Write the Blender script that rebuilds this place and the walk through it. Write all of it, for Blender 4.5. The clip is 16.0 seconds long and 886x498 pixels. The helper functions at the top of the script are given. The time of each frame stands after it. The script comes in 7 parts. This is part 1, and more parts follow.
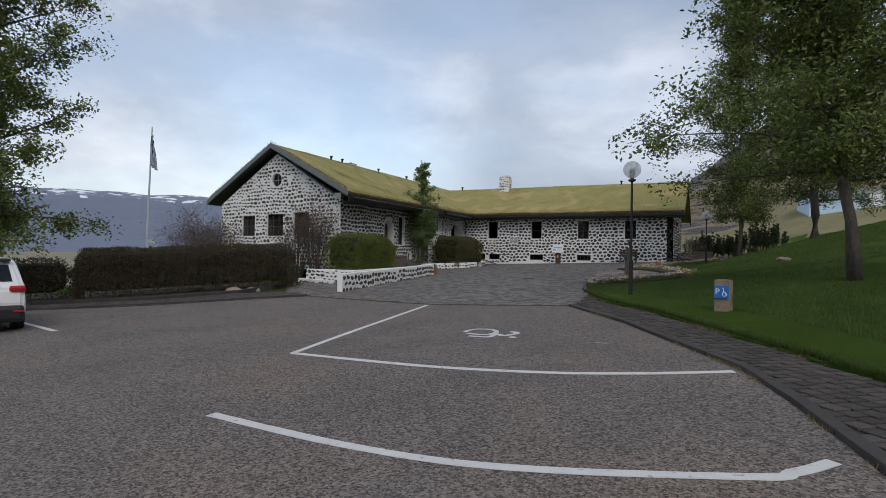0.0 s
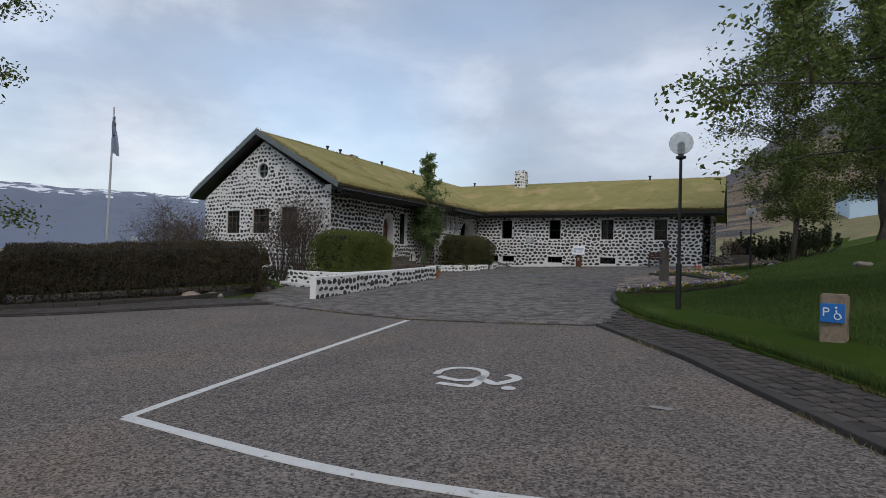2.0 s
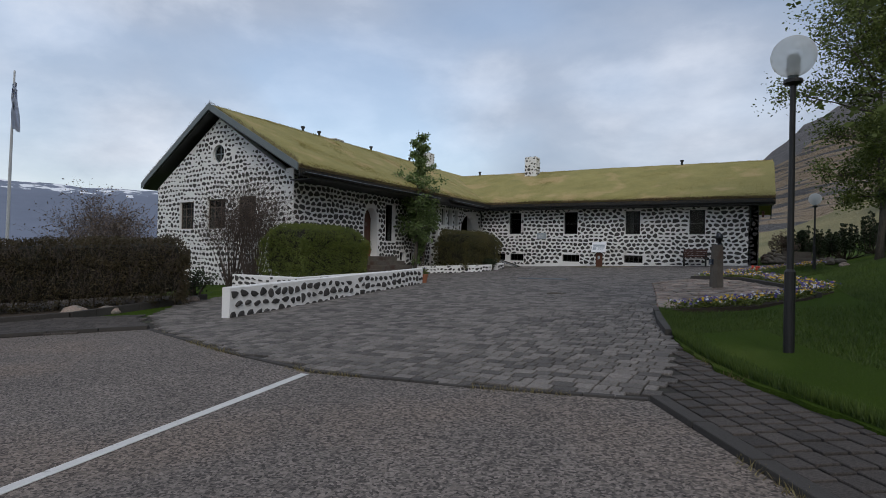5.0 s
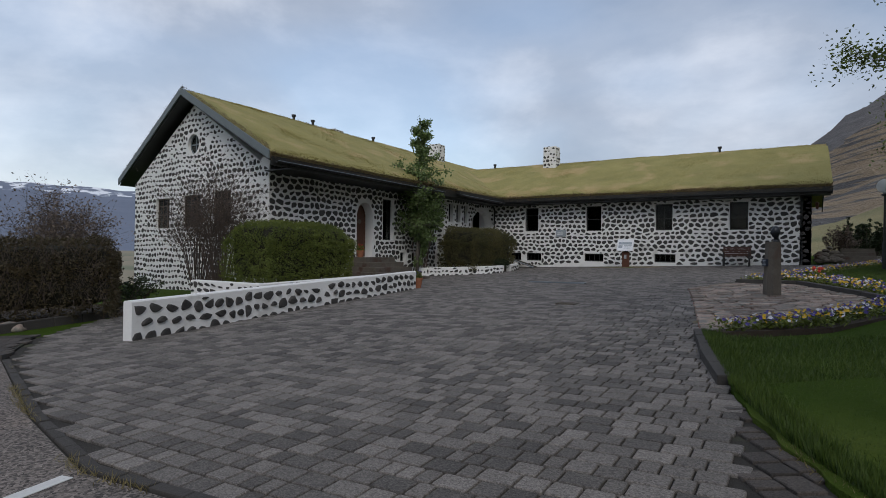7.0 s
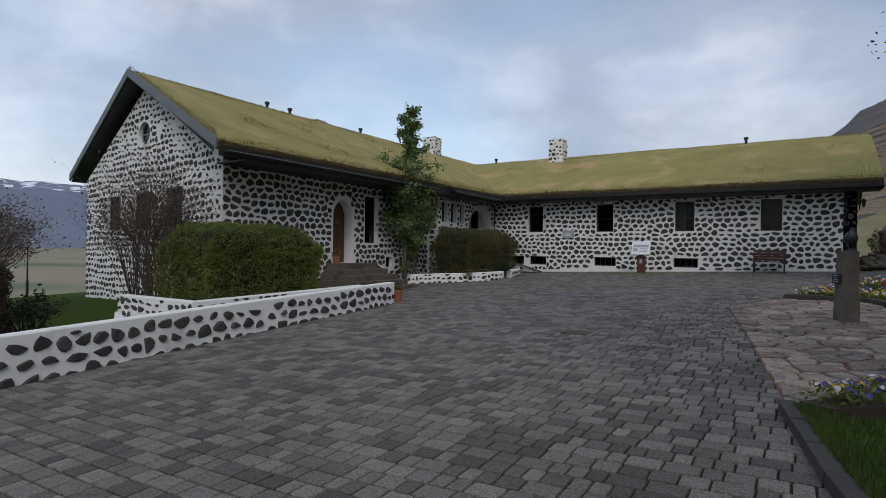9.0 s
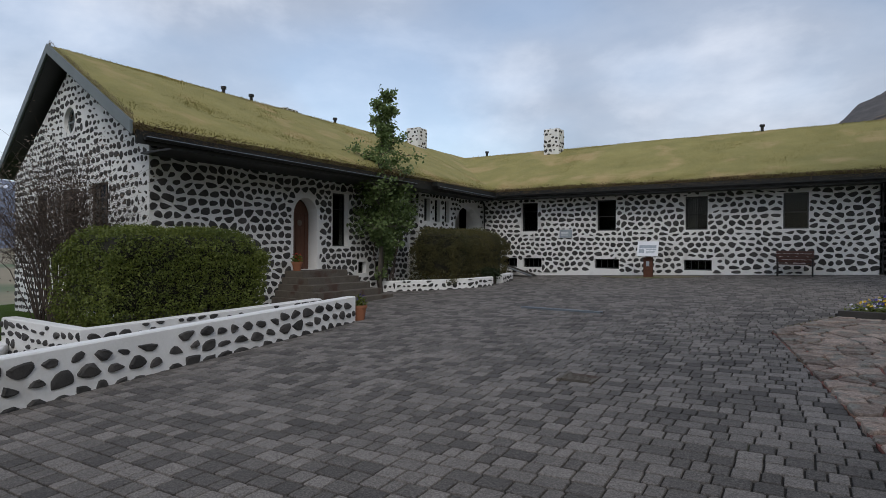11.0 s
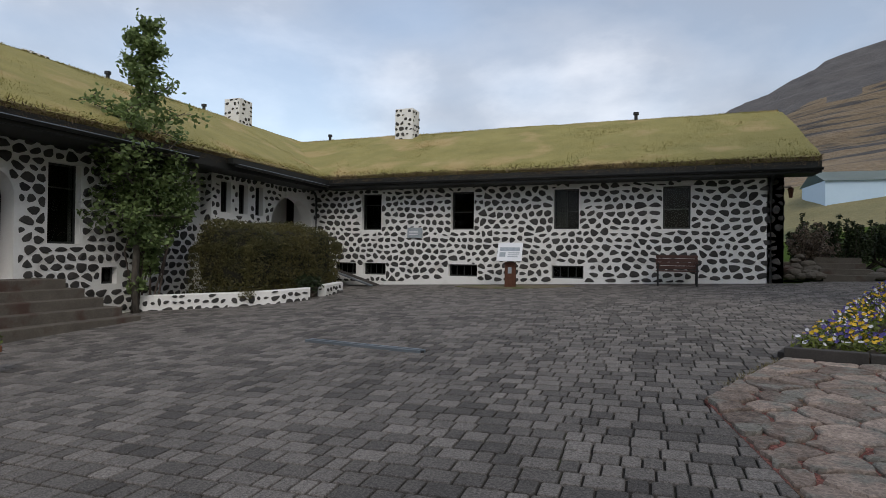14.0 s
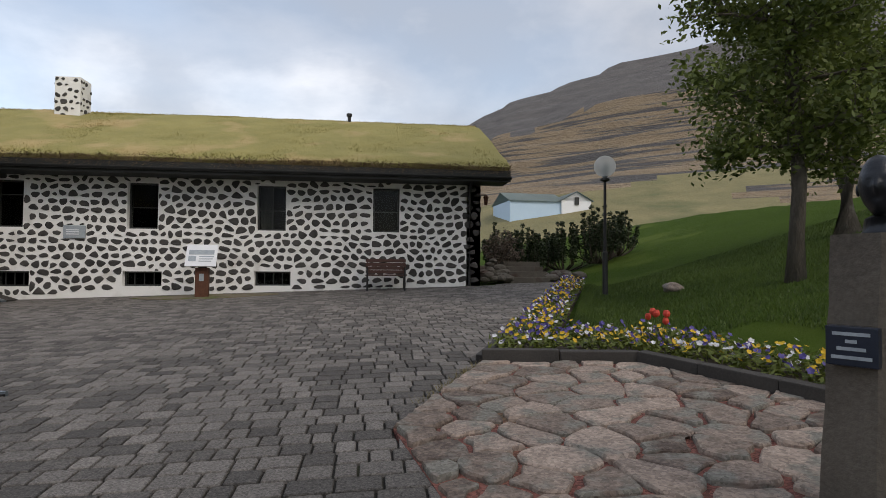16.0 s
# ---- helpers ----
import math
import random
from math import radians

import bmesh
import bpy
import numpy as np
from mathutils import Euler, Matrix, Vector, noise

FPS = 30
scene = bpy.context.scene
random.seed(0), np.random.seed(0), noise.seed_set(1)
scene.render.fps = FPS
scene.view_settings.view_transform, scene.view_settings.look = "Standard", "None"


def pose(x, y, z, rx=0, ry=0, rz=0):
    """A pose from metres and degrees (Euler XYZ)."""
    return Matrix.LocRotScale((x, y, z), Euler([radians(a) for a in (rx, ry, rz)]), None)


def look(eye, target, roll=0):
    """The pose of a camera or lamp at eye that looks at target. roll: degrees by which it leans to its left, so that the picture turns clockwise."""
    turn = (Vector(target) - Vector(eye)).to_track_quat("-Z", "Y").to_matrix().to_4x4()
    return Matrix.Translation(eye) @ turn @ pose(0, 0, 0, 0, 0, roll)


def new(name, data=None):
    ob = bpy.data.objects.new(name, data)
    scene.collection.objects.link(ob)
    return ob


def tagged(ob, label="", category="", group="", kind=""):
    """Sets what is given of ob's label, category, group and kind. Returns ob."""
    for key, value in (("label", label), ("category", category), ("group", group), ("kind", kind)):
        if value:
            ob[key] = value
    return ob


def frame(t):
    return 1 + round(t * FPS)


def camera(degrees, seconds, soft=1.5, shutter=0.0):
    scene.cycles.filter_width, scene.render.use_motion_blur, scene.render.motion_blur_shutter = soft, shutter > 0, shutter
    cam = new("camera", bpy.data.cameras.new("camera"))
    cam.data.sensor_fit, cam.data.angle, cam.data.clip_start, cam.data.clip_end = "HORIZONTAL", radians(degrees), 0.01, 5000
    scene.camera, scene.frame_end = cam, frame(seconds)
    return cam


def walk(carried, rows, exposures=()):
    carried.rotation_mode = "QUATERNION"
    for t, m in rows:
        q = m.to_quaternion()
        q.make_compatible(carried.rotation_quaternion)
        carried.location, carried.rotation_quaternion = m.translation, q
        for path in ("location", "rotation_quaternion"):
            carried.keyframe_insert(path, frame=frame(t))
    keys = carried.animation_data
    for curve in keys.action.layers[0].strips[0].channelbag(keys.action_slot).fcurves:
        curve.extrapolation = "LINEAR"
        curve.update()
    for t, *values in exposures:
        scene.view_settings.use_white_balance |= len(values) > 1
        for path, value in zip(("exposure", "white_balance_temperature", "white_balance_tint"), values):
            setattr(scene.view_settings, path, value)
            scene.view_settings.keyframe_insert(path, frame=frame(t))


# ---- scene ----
cam = camera(76.0, 16.0, soft=0.6)
# t, x, y, z, yaw, pitch, roll
ROWS = [
    (0.0, 7.125, 6.327, 1.034, 25.66, 0.62, -1.00),
    (0.5, 6.878, 7.271, 1.007, 26.00, 0.81, -1.23),
    (1.0, 6.646, 8.182, 1.002, 26.60, 0.83, -1.38),
    (1.5, 6.419, 9.093, 1.004, 27.23, 0.79, -1.43),
    (2.0, 6.138, 9.956, 1.001, 27.56, 0.78, -1.49),
    (2.5, 5.869, 10.760, 1.016, 27.86, 0.75, -1.52),
    (3.0, 5.578, 11.611, 1.043, 28.01, 0.60, -1.40),
    (3.5, 5.311, 12.454, 1.077, 28.17, 0.44, -1.22),
    (4.0, 5.082, 13.283, 1.089, 28.35, 0.45, -1.25),
    (6.5, 4.343, 17.133, 1.137, 31.29, 0.37, -0.91),
    (7.0, 4.172, 17.907, 1.161, 32.00, 0.32, -0.84),
    (7.5, 3.925, 18.650, 1.197, 32.36, 0.32, -0.91),
    (8.0, 3.665, 19.318, 1.257, 32.51, 0.29, -0.94),
    (8.5, 3.416, 20.012, 1.342, 32.68, 0.23, -0.87),
    (9.0, 3.160, 20.697, 1.416, 32.73, 0.11, -0.80),
    (11.5, 2.040, 24.002, 1.648, 32.38, -0.20, -0.25),
    (12.0, 1.928, 24.882, 1.658, 32.33, -0.23, -0.17),
    (12.5, 1.824, 25.804, 1.654, 31.94, -0.17, -0.16),
    (13.0, 1.712, 26.696, 1.635, 30.20, -0.07, -0.22),
    (13.5, 1.540, 27.580, 1.585, 25.94, 0.17, -0.50),
    (14.0, 1.363, 28.419, 1.513, 20.40, 0.56, -0.75),
    (14.5, 1.376, 29.081, 1.456, 14.51, 1.19, -0.84),
    (15.0, 1.399, 29.442, 1.408, 7.09, 1.56, -0.72),
    (15.5, 1.514, 29.653, 1.381, 0.29, 1.69, -0.58),
    (16.0, 1.648, 30.037, 1.338, -6.90, 1.96, -0.41),
]
walk(cam, [(t, pose(x, y, z, 90 + pitch, 0, yaw) @ pose(0, 0, 0, 0, 0, -roll)) for t, x, y, z, yaw, pitch, roll in ROWS],
     [(0.0, 0.1, 6600, 10), (2.0, 0.03, 6550, 10), (4.0, -0.05, 6500, 10), (9.0, -0.04, 6450, 10), (12.5, 0.12, 6600, 10), (14.5, 0.26, 6900, 10), (16.0, 0.42, 7150, 11)])

# ---- world and light: an overcast evening sky, a weak wide sun behind the clouds ----
SUN_EL, SUN_AZ = 40.0, 145.0
world = bpy.data.worlds.new("overcast_sky")
scene.world = world
world.use_nodes = True
wn, wl = world.node_tree.nodes, world.node_tree.links
wn.clear()
w_out = wn.new("ShaderNodeOutputWorld")
w_bg = wn.new("ShaderNodeBackground")
w_sky = wn.new("ShaderNodeTexSky")
w_sky.sky_type, w_sky.sun_disc = "NISHITA", False
w_sky.sun_elevation, w_sky.sun_rotation = radians(SUN_EL), radians(SUN_AZ)
w_mul = wn.new("ShaderNodeMix")
w_mul.data_type, w_mul.blend_type = "RGBA", "MULTIPLY"
w_mul.inputs[0].default_value = 1.0
w_mul.inputs[7].default_value = (0.2, 0.19, 0.18, 1)
wl.new(w_sky.outputs[0], w_mul.inputs[6])
w_tc = wn.new("ShaderNodeTexCoord")
w_map = wn.new("ShaderNodeMapping")
w_map.inputs["Scale"].default_value = (1.5, 1.5, 3.0)
w_map.inputs["Location"].default_value = (0.3, 0.9, 0.35)
wl.new(w_tc.outputs["Generated"], w_map.inputs[0])
w_n1 = wn.new("ShaderNodeTexNoise")
w_n1.inputs["Scale"].default_value, w_n1.inputs["Detail"].default_value, w_n1.inputs["Roughness"].default_value = 1.25, 9.0, 0.56
w_n1.inputs["Distortion"].default_value = 0.15
wl.new(w_map.outputs[0], w_n1.inputs["Vector"])
w_ramp = wn.new("ShaderNodeValToRGB")
cr = w_ramp.color_ramp
cr.elements[0].position, cr.elements[0].color = 0.34, (0.34, 0.40, 0.51, 1)
cr.elements[1].position, cr.elements[1].color = 0.72, (1.06, 1.05, 1.05, 1)
e = cr.elements.new(0.47)
e.color = (0.46, 0.51, 0.61, 1)
e = cr.elements.new(0.58)
e.color = (0.70, 0.74, 0.83, 1)
w_sep = wn.new("ShaderNodeSeparateXYZ")
wl.new(w_tc.outputs["Generated"], w_sep.inputs[0])
w_thick = wn.new("ShaderNodeMapRange")
w_thick.interpolation_type = "SMOOTHSTEP"
w_thick.inputs[1].default_value, w_thick.inputs[2].default_value = -0.92, -0.45
w_thick.inputs[3].default_value, w_thick.inputs[4].default_value = 0.07, -0.07
wl.new(w_sep.outputs[0], w_thick.inputs[0])
w_add = wn.new("ShaderNodeMath")
wl.new(w_n1.outputs[0], w_add.inputs[0])
wl.new(w_thick.outputs[0], w_add.inputs[1])
wl.new(w_add.outputs[0], w_ramp.inputs[0])
w_cov = wn.new("ShaderNodeValToRGB")
w_cov.color_ramp.elements[0].position, w_cov.color_ramp.elements[0].color = 0.42, (1, 1, 1, 1)
w_cov.color_ramp.elements[1].position, w_cov.color_ramp.elements[1].color = 0.66, (0.45, 0.45, 0.45, 1)
w_n2 = wn.new("ShaderNodeTexNoise")
w_n2.inputs["Scale"].default_value, w_n2.inputs["Detail"].default_value = 0.9, 3.0
wl.new(w_map.outputs[0], w_n2.inputs["Vector"])
wl.new(w_n2.outputs[0], w_cov.inputs[0])
w_mix = wn.new("ShaderNodeMix")
w_mix.data_type = "RGBA"
wl.new(w_cov.outputs[0], w_mix.inputs[0])
wl.new(w_mul.outputs[2], w_mix.inputs[6])
wl.new(w_ramp.outputs[0], w_mix.inputs[7])
wl.new(w_mix.outputs[2], w_bg.inputs[0])
w_bg.inputs[1].default_value = 1.0
wl.new(w_bg.outputs[0], w_out.inputs[0])

sun = new("sun", bpy.data.lights.new("sun", "SUN"))
sun.data.energy, sun.data.angle, sun.data.color = 1.0, radians(25), (1.0, 0.95, 0.88)
az = radians(SUN_AZ)
sun.matrix_world = look((0, 0, 60), (-math.sin(az) * math.cos(radians(SUN_EL)), -math.cos(az) * math.cos(radians(SUN_EL)), 60 - math.sin(radians(SUN_EL))))


# ---- materials ----
def material(name, a, b, scale=4.0, rough=0.85, bump=0.3, fine=40.0, c=None, metal=0.0, spread=0.5, per_object=0.0, per_island=0.0, stretch=(1, 1, 1), c_scale=0.5, c_cut=0.55, spec=0.5, bump_dist=0.01, c_stretch=None, c_soft=0.12, speckle=0.0, speckle_scale=80.0):
    """Two colours blended by coarse and fine noise, a third for patches, bump from the fine noise."""
    m = bpy.data.materials.new(name)
    m.use_nodes = True
    n, l = m.node_tree.nodes, m.node_tree.links
    bsdf = n["Principled BSDF"]
    geo = n.new("ShaderNodeNewGeometry")
    mp = n.new("ShaderNodeMapping")
    mp.inputs["Scale"].default_value = stretch
    l.new(geo.outputs["Position"], mp.inputs[0])
    n1, n2 = n.new("ShaderNodeTexNoise"), n.new("ShaderNodeTexNoise")
    n1.inputs["Scale"].default_value, n1.inputs["Detail"].default_value = scale, 5.0
    n2.inputs["Scale"].default_value, n2.inputs["Detail"].default_value, n2.inputs["Roughness"].default_value = fine, 4.0, 0.65
    l.new(mp.outputs[0], n1.inputs["Vector"])
    l.new(mp.outputs[0], n2.inputs["Vector"])
    mx = n.new("ShaderNodeMath")
    mx.operation = "MULTIPLY_ADD"
    l.new(n1.outputs[0], mx.inputs[0])
    mx.inputs[1].default_value = 1.6 * spread
    sub = n.new("ShaderNodeMath")
    sub.operation = "MULTIPLY_ADD"
    l.new(n2.outputs[0], sub.inputs[0])
    sub.inputs[1].default_value, sub.inputs[2].default_value = 1.6 * (1 - spread), -0.3
    l.new(sub.outputs[0], mx.inputs[2])
    last = mx.outputs[0]
    if per_object or per_island:
        add = n.new("ShaderNodeMath")
        add.operation = "MULTIPLY_ADD"
        if per_object:
            rnd = n.new("ShaderNodeObjectInfo").outputs["Random"]
        else:
            rnd = geo.outputs["Random Per Island"]
        k = per_object or per_island
        add.inputs[1].default_value = k
        l.new(rnd, add.inputs[0])
        off = n.new("ShaderNodeMath")
        off.operation = "ADD"
        off.inputs[1].default_value = -k / 2
        l.new(last, off.inputs[0])
        l.new(off.outputs[0], add.inputs[2])
        last = add.outputs[0]
    mix = n.new("ShaderNodeMix")
    mix.data_type, mix.clamp_factor = "RGBA", True
    mix.inputs[6].default_value, mix.inputs[7].default_value = (*a, 1), (*b, 1)
    l.new(last, mix.inputs[0])
    col = mix.outputs[2]
    if c:
        n3 = n.new("ShaderNodeTexNoise")
        n3.inputs["Scale"].default_value, n3.inputs["Detail"].default_value = c_scale, 6.0
        if c_stretch:
            mp3 = n.new("ShaderNodeMapping")
            mp3.inputs["Scale"].default_value = c_stretch
            mp3.inputs["Rotation"].default_value = (0.0, 0.12, 0.0)
            l.new(geo.outputs["Position"], mp3.inputs[0])
            l.new(mp3.outputs[0], n3.inputs["Vector"])
        else:
            l.new(geo.outputs["Position"], n3.inputs["Vector"])
        rp = n.new("ShaderNodeMapRange")
        rp.inputs[1].default_value, rp.inputs[2].default_value = c_cut, c_cut + c_soft
        l.new(n3.outputs[0], rp.inputs[0])
        m2 = n.new("ShaderNodeMix")
        m2.data_type = "RGBA"
        m2.inputs[7].default_value = (*c, 1)
        l.new(rp.outputs[0], m2.inputs[0])
        l.new(col, m2.inputs[6])
        col = m2.outputs[2]
    if speckle:
        vo = n.new("ShaderNodeTexVoronoi")
        vo.inputs["Scale"].default_value = speckle_scale
        l.new(geo.outputs["Position"], vo.inputs["Vector"])
        sp = n.new("ShaderNodeSeparateColor")
        l.new(vo.outputs["Color"], sp.inputs[0])
        mr = n.new("ShaderNodeMapRange")
        mr.inputs[3].default_value, mr.inputs[4].default_value = 1 - speckle, 1 + speckle
        l.new(sp.outputs[0], mr.inputs[0])
        mu = n.new("ShaderNodeMix")
        mu.data_type, mu.blend_type = "RGBA", "MULTIPLY"
        mu.inputs[0].default_value = 1.0
        l.new(col, mu.inputs[6])
        l.new(mr.outputs[0], mu.inputs[7])
        col = mu.outputs[2]
    l.new(col, bsdf.inputs["Base Color"])
    bsdf.inputs["Roughness"].default_value, bsdf.inputs["Metallic"].default_value = rough, metal
    bsdf.inputs["Specular IOR Level"].default_value = spec
    if bump:
        bp = n.new("ShaderNodeBump")
        bp.inputs["Strength"].default_value, bp.inputs["Distance"].default_value = bump, bump_dist
        l.new(n2.outputs[0], bp.inputs["Height"])
        l.new(bp.outputs[0], bsdf.inputs["Normal"])
    return m


def leaf_material(name, a, b, rough=0.6, trans=0.25):
    m = bpy.data.materials.new(name)
    m.use_nodes = True
    n, l = m.node_tree.nodes, m.node_tree.links
    bsdf = n["Principled BSDF"]
    geo = n.new("ShaderNodeNewGeometry")
    nz = n.new("ShaderNodeTexNoise")
    nz.inputs["Scale"].default_value = 0.9
    l.new(geo.outputs["Position"], nz.inputs["Vector"])
    ad = n.new("ShaderNodeMath")
    ad.operation = "MULTIPLY_ADD"
    ad.inputs[1].default_value = 0.7
    l.new(geo.outputs["Random Per Island"], ad.inputs[0])
    of = n.new("ShaderNodeMath")
    of.operation = "MULTIPLY_ADD"
    of.inputs[1].default_value, of.inputs[2].default_value = 0.9, -0.3
    l.new(nz.outputs[0], of.inputs[0])
    l.new(of.outputs[0], ad.inputs[2])
    mix = n.new("ShaderNodeMix")
    mix.data_type, mix.clamp_factor = "RGBA", True
    mix.inputs[6].default_value, mix.inputs[7].default_value = (*a, 1), (*b, 1)
    l.new(ad.outputs[0], mix.inputs[0])
    l.new(mix.outputs[2], bsdf.inputs["Base Color"])
    bsdf.inputs["Roughness"].default_value = rough
    tr = n.new("ShaderNodeBsdfTranslucent")
    l.new(mix.outputs[2], tr.inputs[0])
    ms = n.new("ShaderNodeMixShader")
    ms.inputs[0].default_value = trans
    l.new(bsdf.outputs[0], ms.inputs[1])
    l.new(tr.outputs[0], ms.inputs[2])
    l.new(ms.outputs[0], n["Material Output"].inputs[0])
    return m


def glass_material(name, tint, milk=0.0):
    m = bpy.data.materials.new(name)
    m.use_nodes = True
    n, l = m.node_tree.nodes, m.node_tree.links
    n.remove(n["Principled BSDF"])
    tr, gl, lw, ms = n.new("ShaderNodeBsdfTransparent"), n.new("ShaderNodeBsdfGlossy"), n.new("ShaderNodeLayerWeight"), n.new("ShaderNodeMixShader")
    tr.inputs[0].default_value = (*tint, 1)
    gl.inputs["Roughness"].default_value = 0.03
    pw, ml = n.new("ShaderNodeMath"), n.new("ShaderNodeMath")
    pw.operation, pw.inputs[1].default_value = "POWER", 4.0
    ml.operation, ml.inputs[1].default_value, ml.inputs[2].default_value = "MULTIPLY_ADD", 0.4, 0.012
    l.new(lw.outputs["Facing"], pw.inputs[0])
    l.new(pw.outputs[0], ml.inputs[0])
    l.new(ml.outputs[0], ms.inputs[0])
    l.new(tr.outputs[0], ms.inputs[1])
    l.new(gl.outputs[0], ms.inputs[2])
    last = ms
    if milk:
        df, m2 = n.new("ShaderNodeBsdfTranslucent"), n.new("ShaderNodeMixShader")
        df.inputs[0].default_value = (0.9, 0.9, 0.88, 1)
        m2.inputs[0].default_value = milk
        l.new(ms.outputs[0], m2.inputs[1])
        l.new(df.outputs[0], m2.inputs[2])
        last = m2
    l.new(last.outputs[0], n["Material Output"].inputs[0])
    return m


ASPHALT = material("asphalt", (0.036, 0.032, 0.029), (0.25, 0.214, 0.19), 0.9, 0.9, 1.0, 30, c=(0.17, 0.13, 0.102), spread=0.25, c_scale=0.45, c_cut=0.5, c_soft=0.3, bump_dist=0.02, speckle=0.75, speckle_scale=55)
PAINT = material("road_paint", (0.5, 0.5, 0.49), (0.72, 0.72, 0.7), 6, 0.8, 0.6, 60, c=(0.22, 0.21, 0.2), c_scale=14, c_cut=0.63)
PAVER = material("concrete_paver", (0.052, 0.047, 0.043), (0.21, 0.19, 0.173), 1.0, 0.85, 0.8, 60, per_island=0.8, spread=0.3, speckle=0.4, speckle_scale=110)
PAVER_ONE = material("concrete_paver_single", (0.052, 0.047, 0.043), (0.21, 0.19, 0.173), 1.0, 0.85, 0.8, 60, per_object=0.8, spread=0.3, speckle=0.4, speckle_scale=110)
JOINT = material("joint_sand", (0.012, 0.011, 0.009), (0.036, 0.031, 0.025), 3, 0.95, 0.5, 80, c=(0.05, 0.055, 0.025), c_scale=2.0, c_cut=0.6)
PAVER_OLD = material("old_footpath_block", (0.022, 0.019, 0.017), (0.09, 0.076, 0.067), 1.2, 0.9, 0.8, 50, per_island=0.6, spread=0.35, speckle=0.35, speckle_scale=110)
WORN_PAINT = material("worn_paint", (0.14, 0.13, 0.12), (0.4, 0.4, 0.39), 9, 0.85, 0.6, 60)
KERB = material("kerb_concrete", (0.02, 0.018, 0.0165), (0.075, 0.068, 0.062), 2, 0.9, 0.6, 60)
WHITE = material("white_limewash", (0.72, 0.72, 0.71), (0.88, 0.88, 0.87), 2.0, 0.85, 0.5, 25, c=(0.62, 0.61, 0.59), c_scale=1.6, c_cut=0.6)
STONE = material("dark_basalt", (0.011, 0.011, 0.0115), (0.085, 0.08, 0.076), 6, 0.75, 0.7, 60, per_object=0.5)
STONE_J = material("dark_basalt_far", (0.011, 0.011, 0.0115), (0.085, 0.08, 0.076), 6, 0.75, 0.7, 60, per_island=0.5)
FLAG = material("flagstone", (0.085, 0.062, 0.05), (0.4, 0.315, 0.26), 5, 0.9, 1.0, 16, per_object=0.75, c=(0.19, 0.18, 0.155), c_scale=4.5, c_cut=0.5, spread=0.4, bump_dist=0.02, speckle=0.3, speckle_scale=60)
GRAVEL = material("red_gravel", (0.1, 0.035, 0.028), (0.28, 0.11, 0.085), 8, 0.95, 1.0, 60, c=(0.14, 0.11, 0.06), c_scale=1.2, c_cut=0.57, speckle=0.5, speckle_scale=70)
TURF = material("roof_turf", (0.175, 0.17, 0.05), (0.41, 0.35, 0.13), 1.1, 0.95, 0.8, 26, c=(0.42, 0.32, 0.145), c_scale=0.6, c_cut=0.55, spread=0.5, bump_dist=0.04)
THATCH = material("dry_turf_edge", (0.07, 0.045, 0.025), (0.22, 0.15, 0.075), 3, 0.95, 0.8, 30)
FASCIA = material("black_painted_board", (0.008, 0.009, 0.009), (0.022, 0.024, 0.024), 3, 0.5, 0.2, 30)
BARGE = material("grey_green_board", (0.10, 0.13, 0.14), (0.17, 0.2, 0.205), 2, 0.6, 0.2, 30)
WOOD = material("brown_door_wood", (0.06, 0.022, 0.012), (0.14, 0.055, 0.03), 2, 0.5, 0.3, 12, stretch=(8, 8, 0.8))
BENCHWOOD = material("red_brown_slats", (0.04, 0.015, 0.01), (0.085, 0.032, 0.022), 3, 0.55, 0.3, 20, stretch=(1, 8, 8))
IRON = material("black_iron", (0.006, 0.006, 0.007), (0.018, 0.018, 0.02), 6, 0.45, 0.2, 40)
STEEL = material("galvanised_steel", (0.22, 0.26, 0.3), (0.38, 0.42, 0.46), 4, 0.4, 0.1, 40, metal=0.8)
RUST = material("rusty_steel", (0.05, 0.018, 0.01), (0.14, 0.055, 0.03), 8, 0.85, 0.5, 40)
BARK = material("bark", (0.026, 0.022, 0.018), (0.16, 0.14, 0.118), 5, 0.95, 1.0, 14, c=(0.16, 0.165, 0.14), c_scale=3.0, c_cut=0.6, stretch=(1, 1, 0.35), bump_dist=0.05, spread=0.35)
TWIG = material("twig", (0.04, 0.03, 0.025), (0.12, 0.092, 0.078), 6, 0.9, 0.3, 30)
# Near-black so that the hedge core reads as shade between the leaves.
DARKCORE = material("hedge_core_shade", (0.008, 0.009, 0.005), (0.022, 0.02, 0.012), 5, 0.95, 0.3, 30)
SOIL = material("bed_soil", (0.025, 0.018, 0.012), (0.07, 0.05, 0.036), 5, 0.95, 0.8, 50)
LAWN = material("lawn_grass", (0.024, 0.05, 0.005), (0.07, 0.115, 0.015), 0.5, 0.95, 1.0, 45, c=(0.085, 0.12, 0.022), spec=0.08, c_scale=0.25, c_cut=0.55, bump_dist=0.04, spread=0.35)
HILL = material("hill_grass_rock", (0.15, 0.108, 0.066), (0.38, 0.29, 0.185), 0.09, 0.95, 1.0, 0.6, c=(0.085, 0.08, 0.078), c_scale=1.0, c_cut=0.5, c_stretch=(0.03, 0.03, 0.75), c_soft=0.08, stretch=(1, 1, 3), bump_dist=2.0, spread=0.4)
ROCKBAND = material("rock_band", (0.06, 0.06, 0.066), (0.2, 0.185, 0.175), 0.12, 0.95, 0.8, 1.2, stretch=(1, 1, 4), bump_dist=0.8)
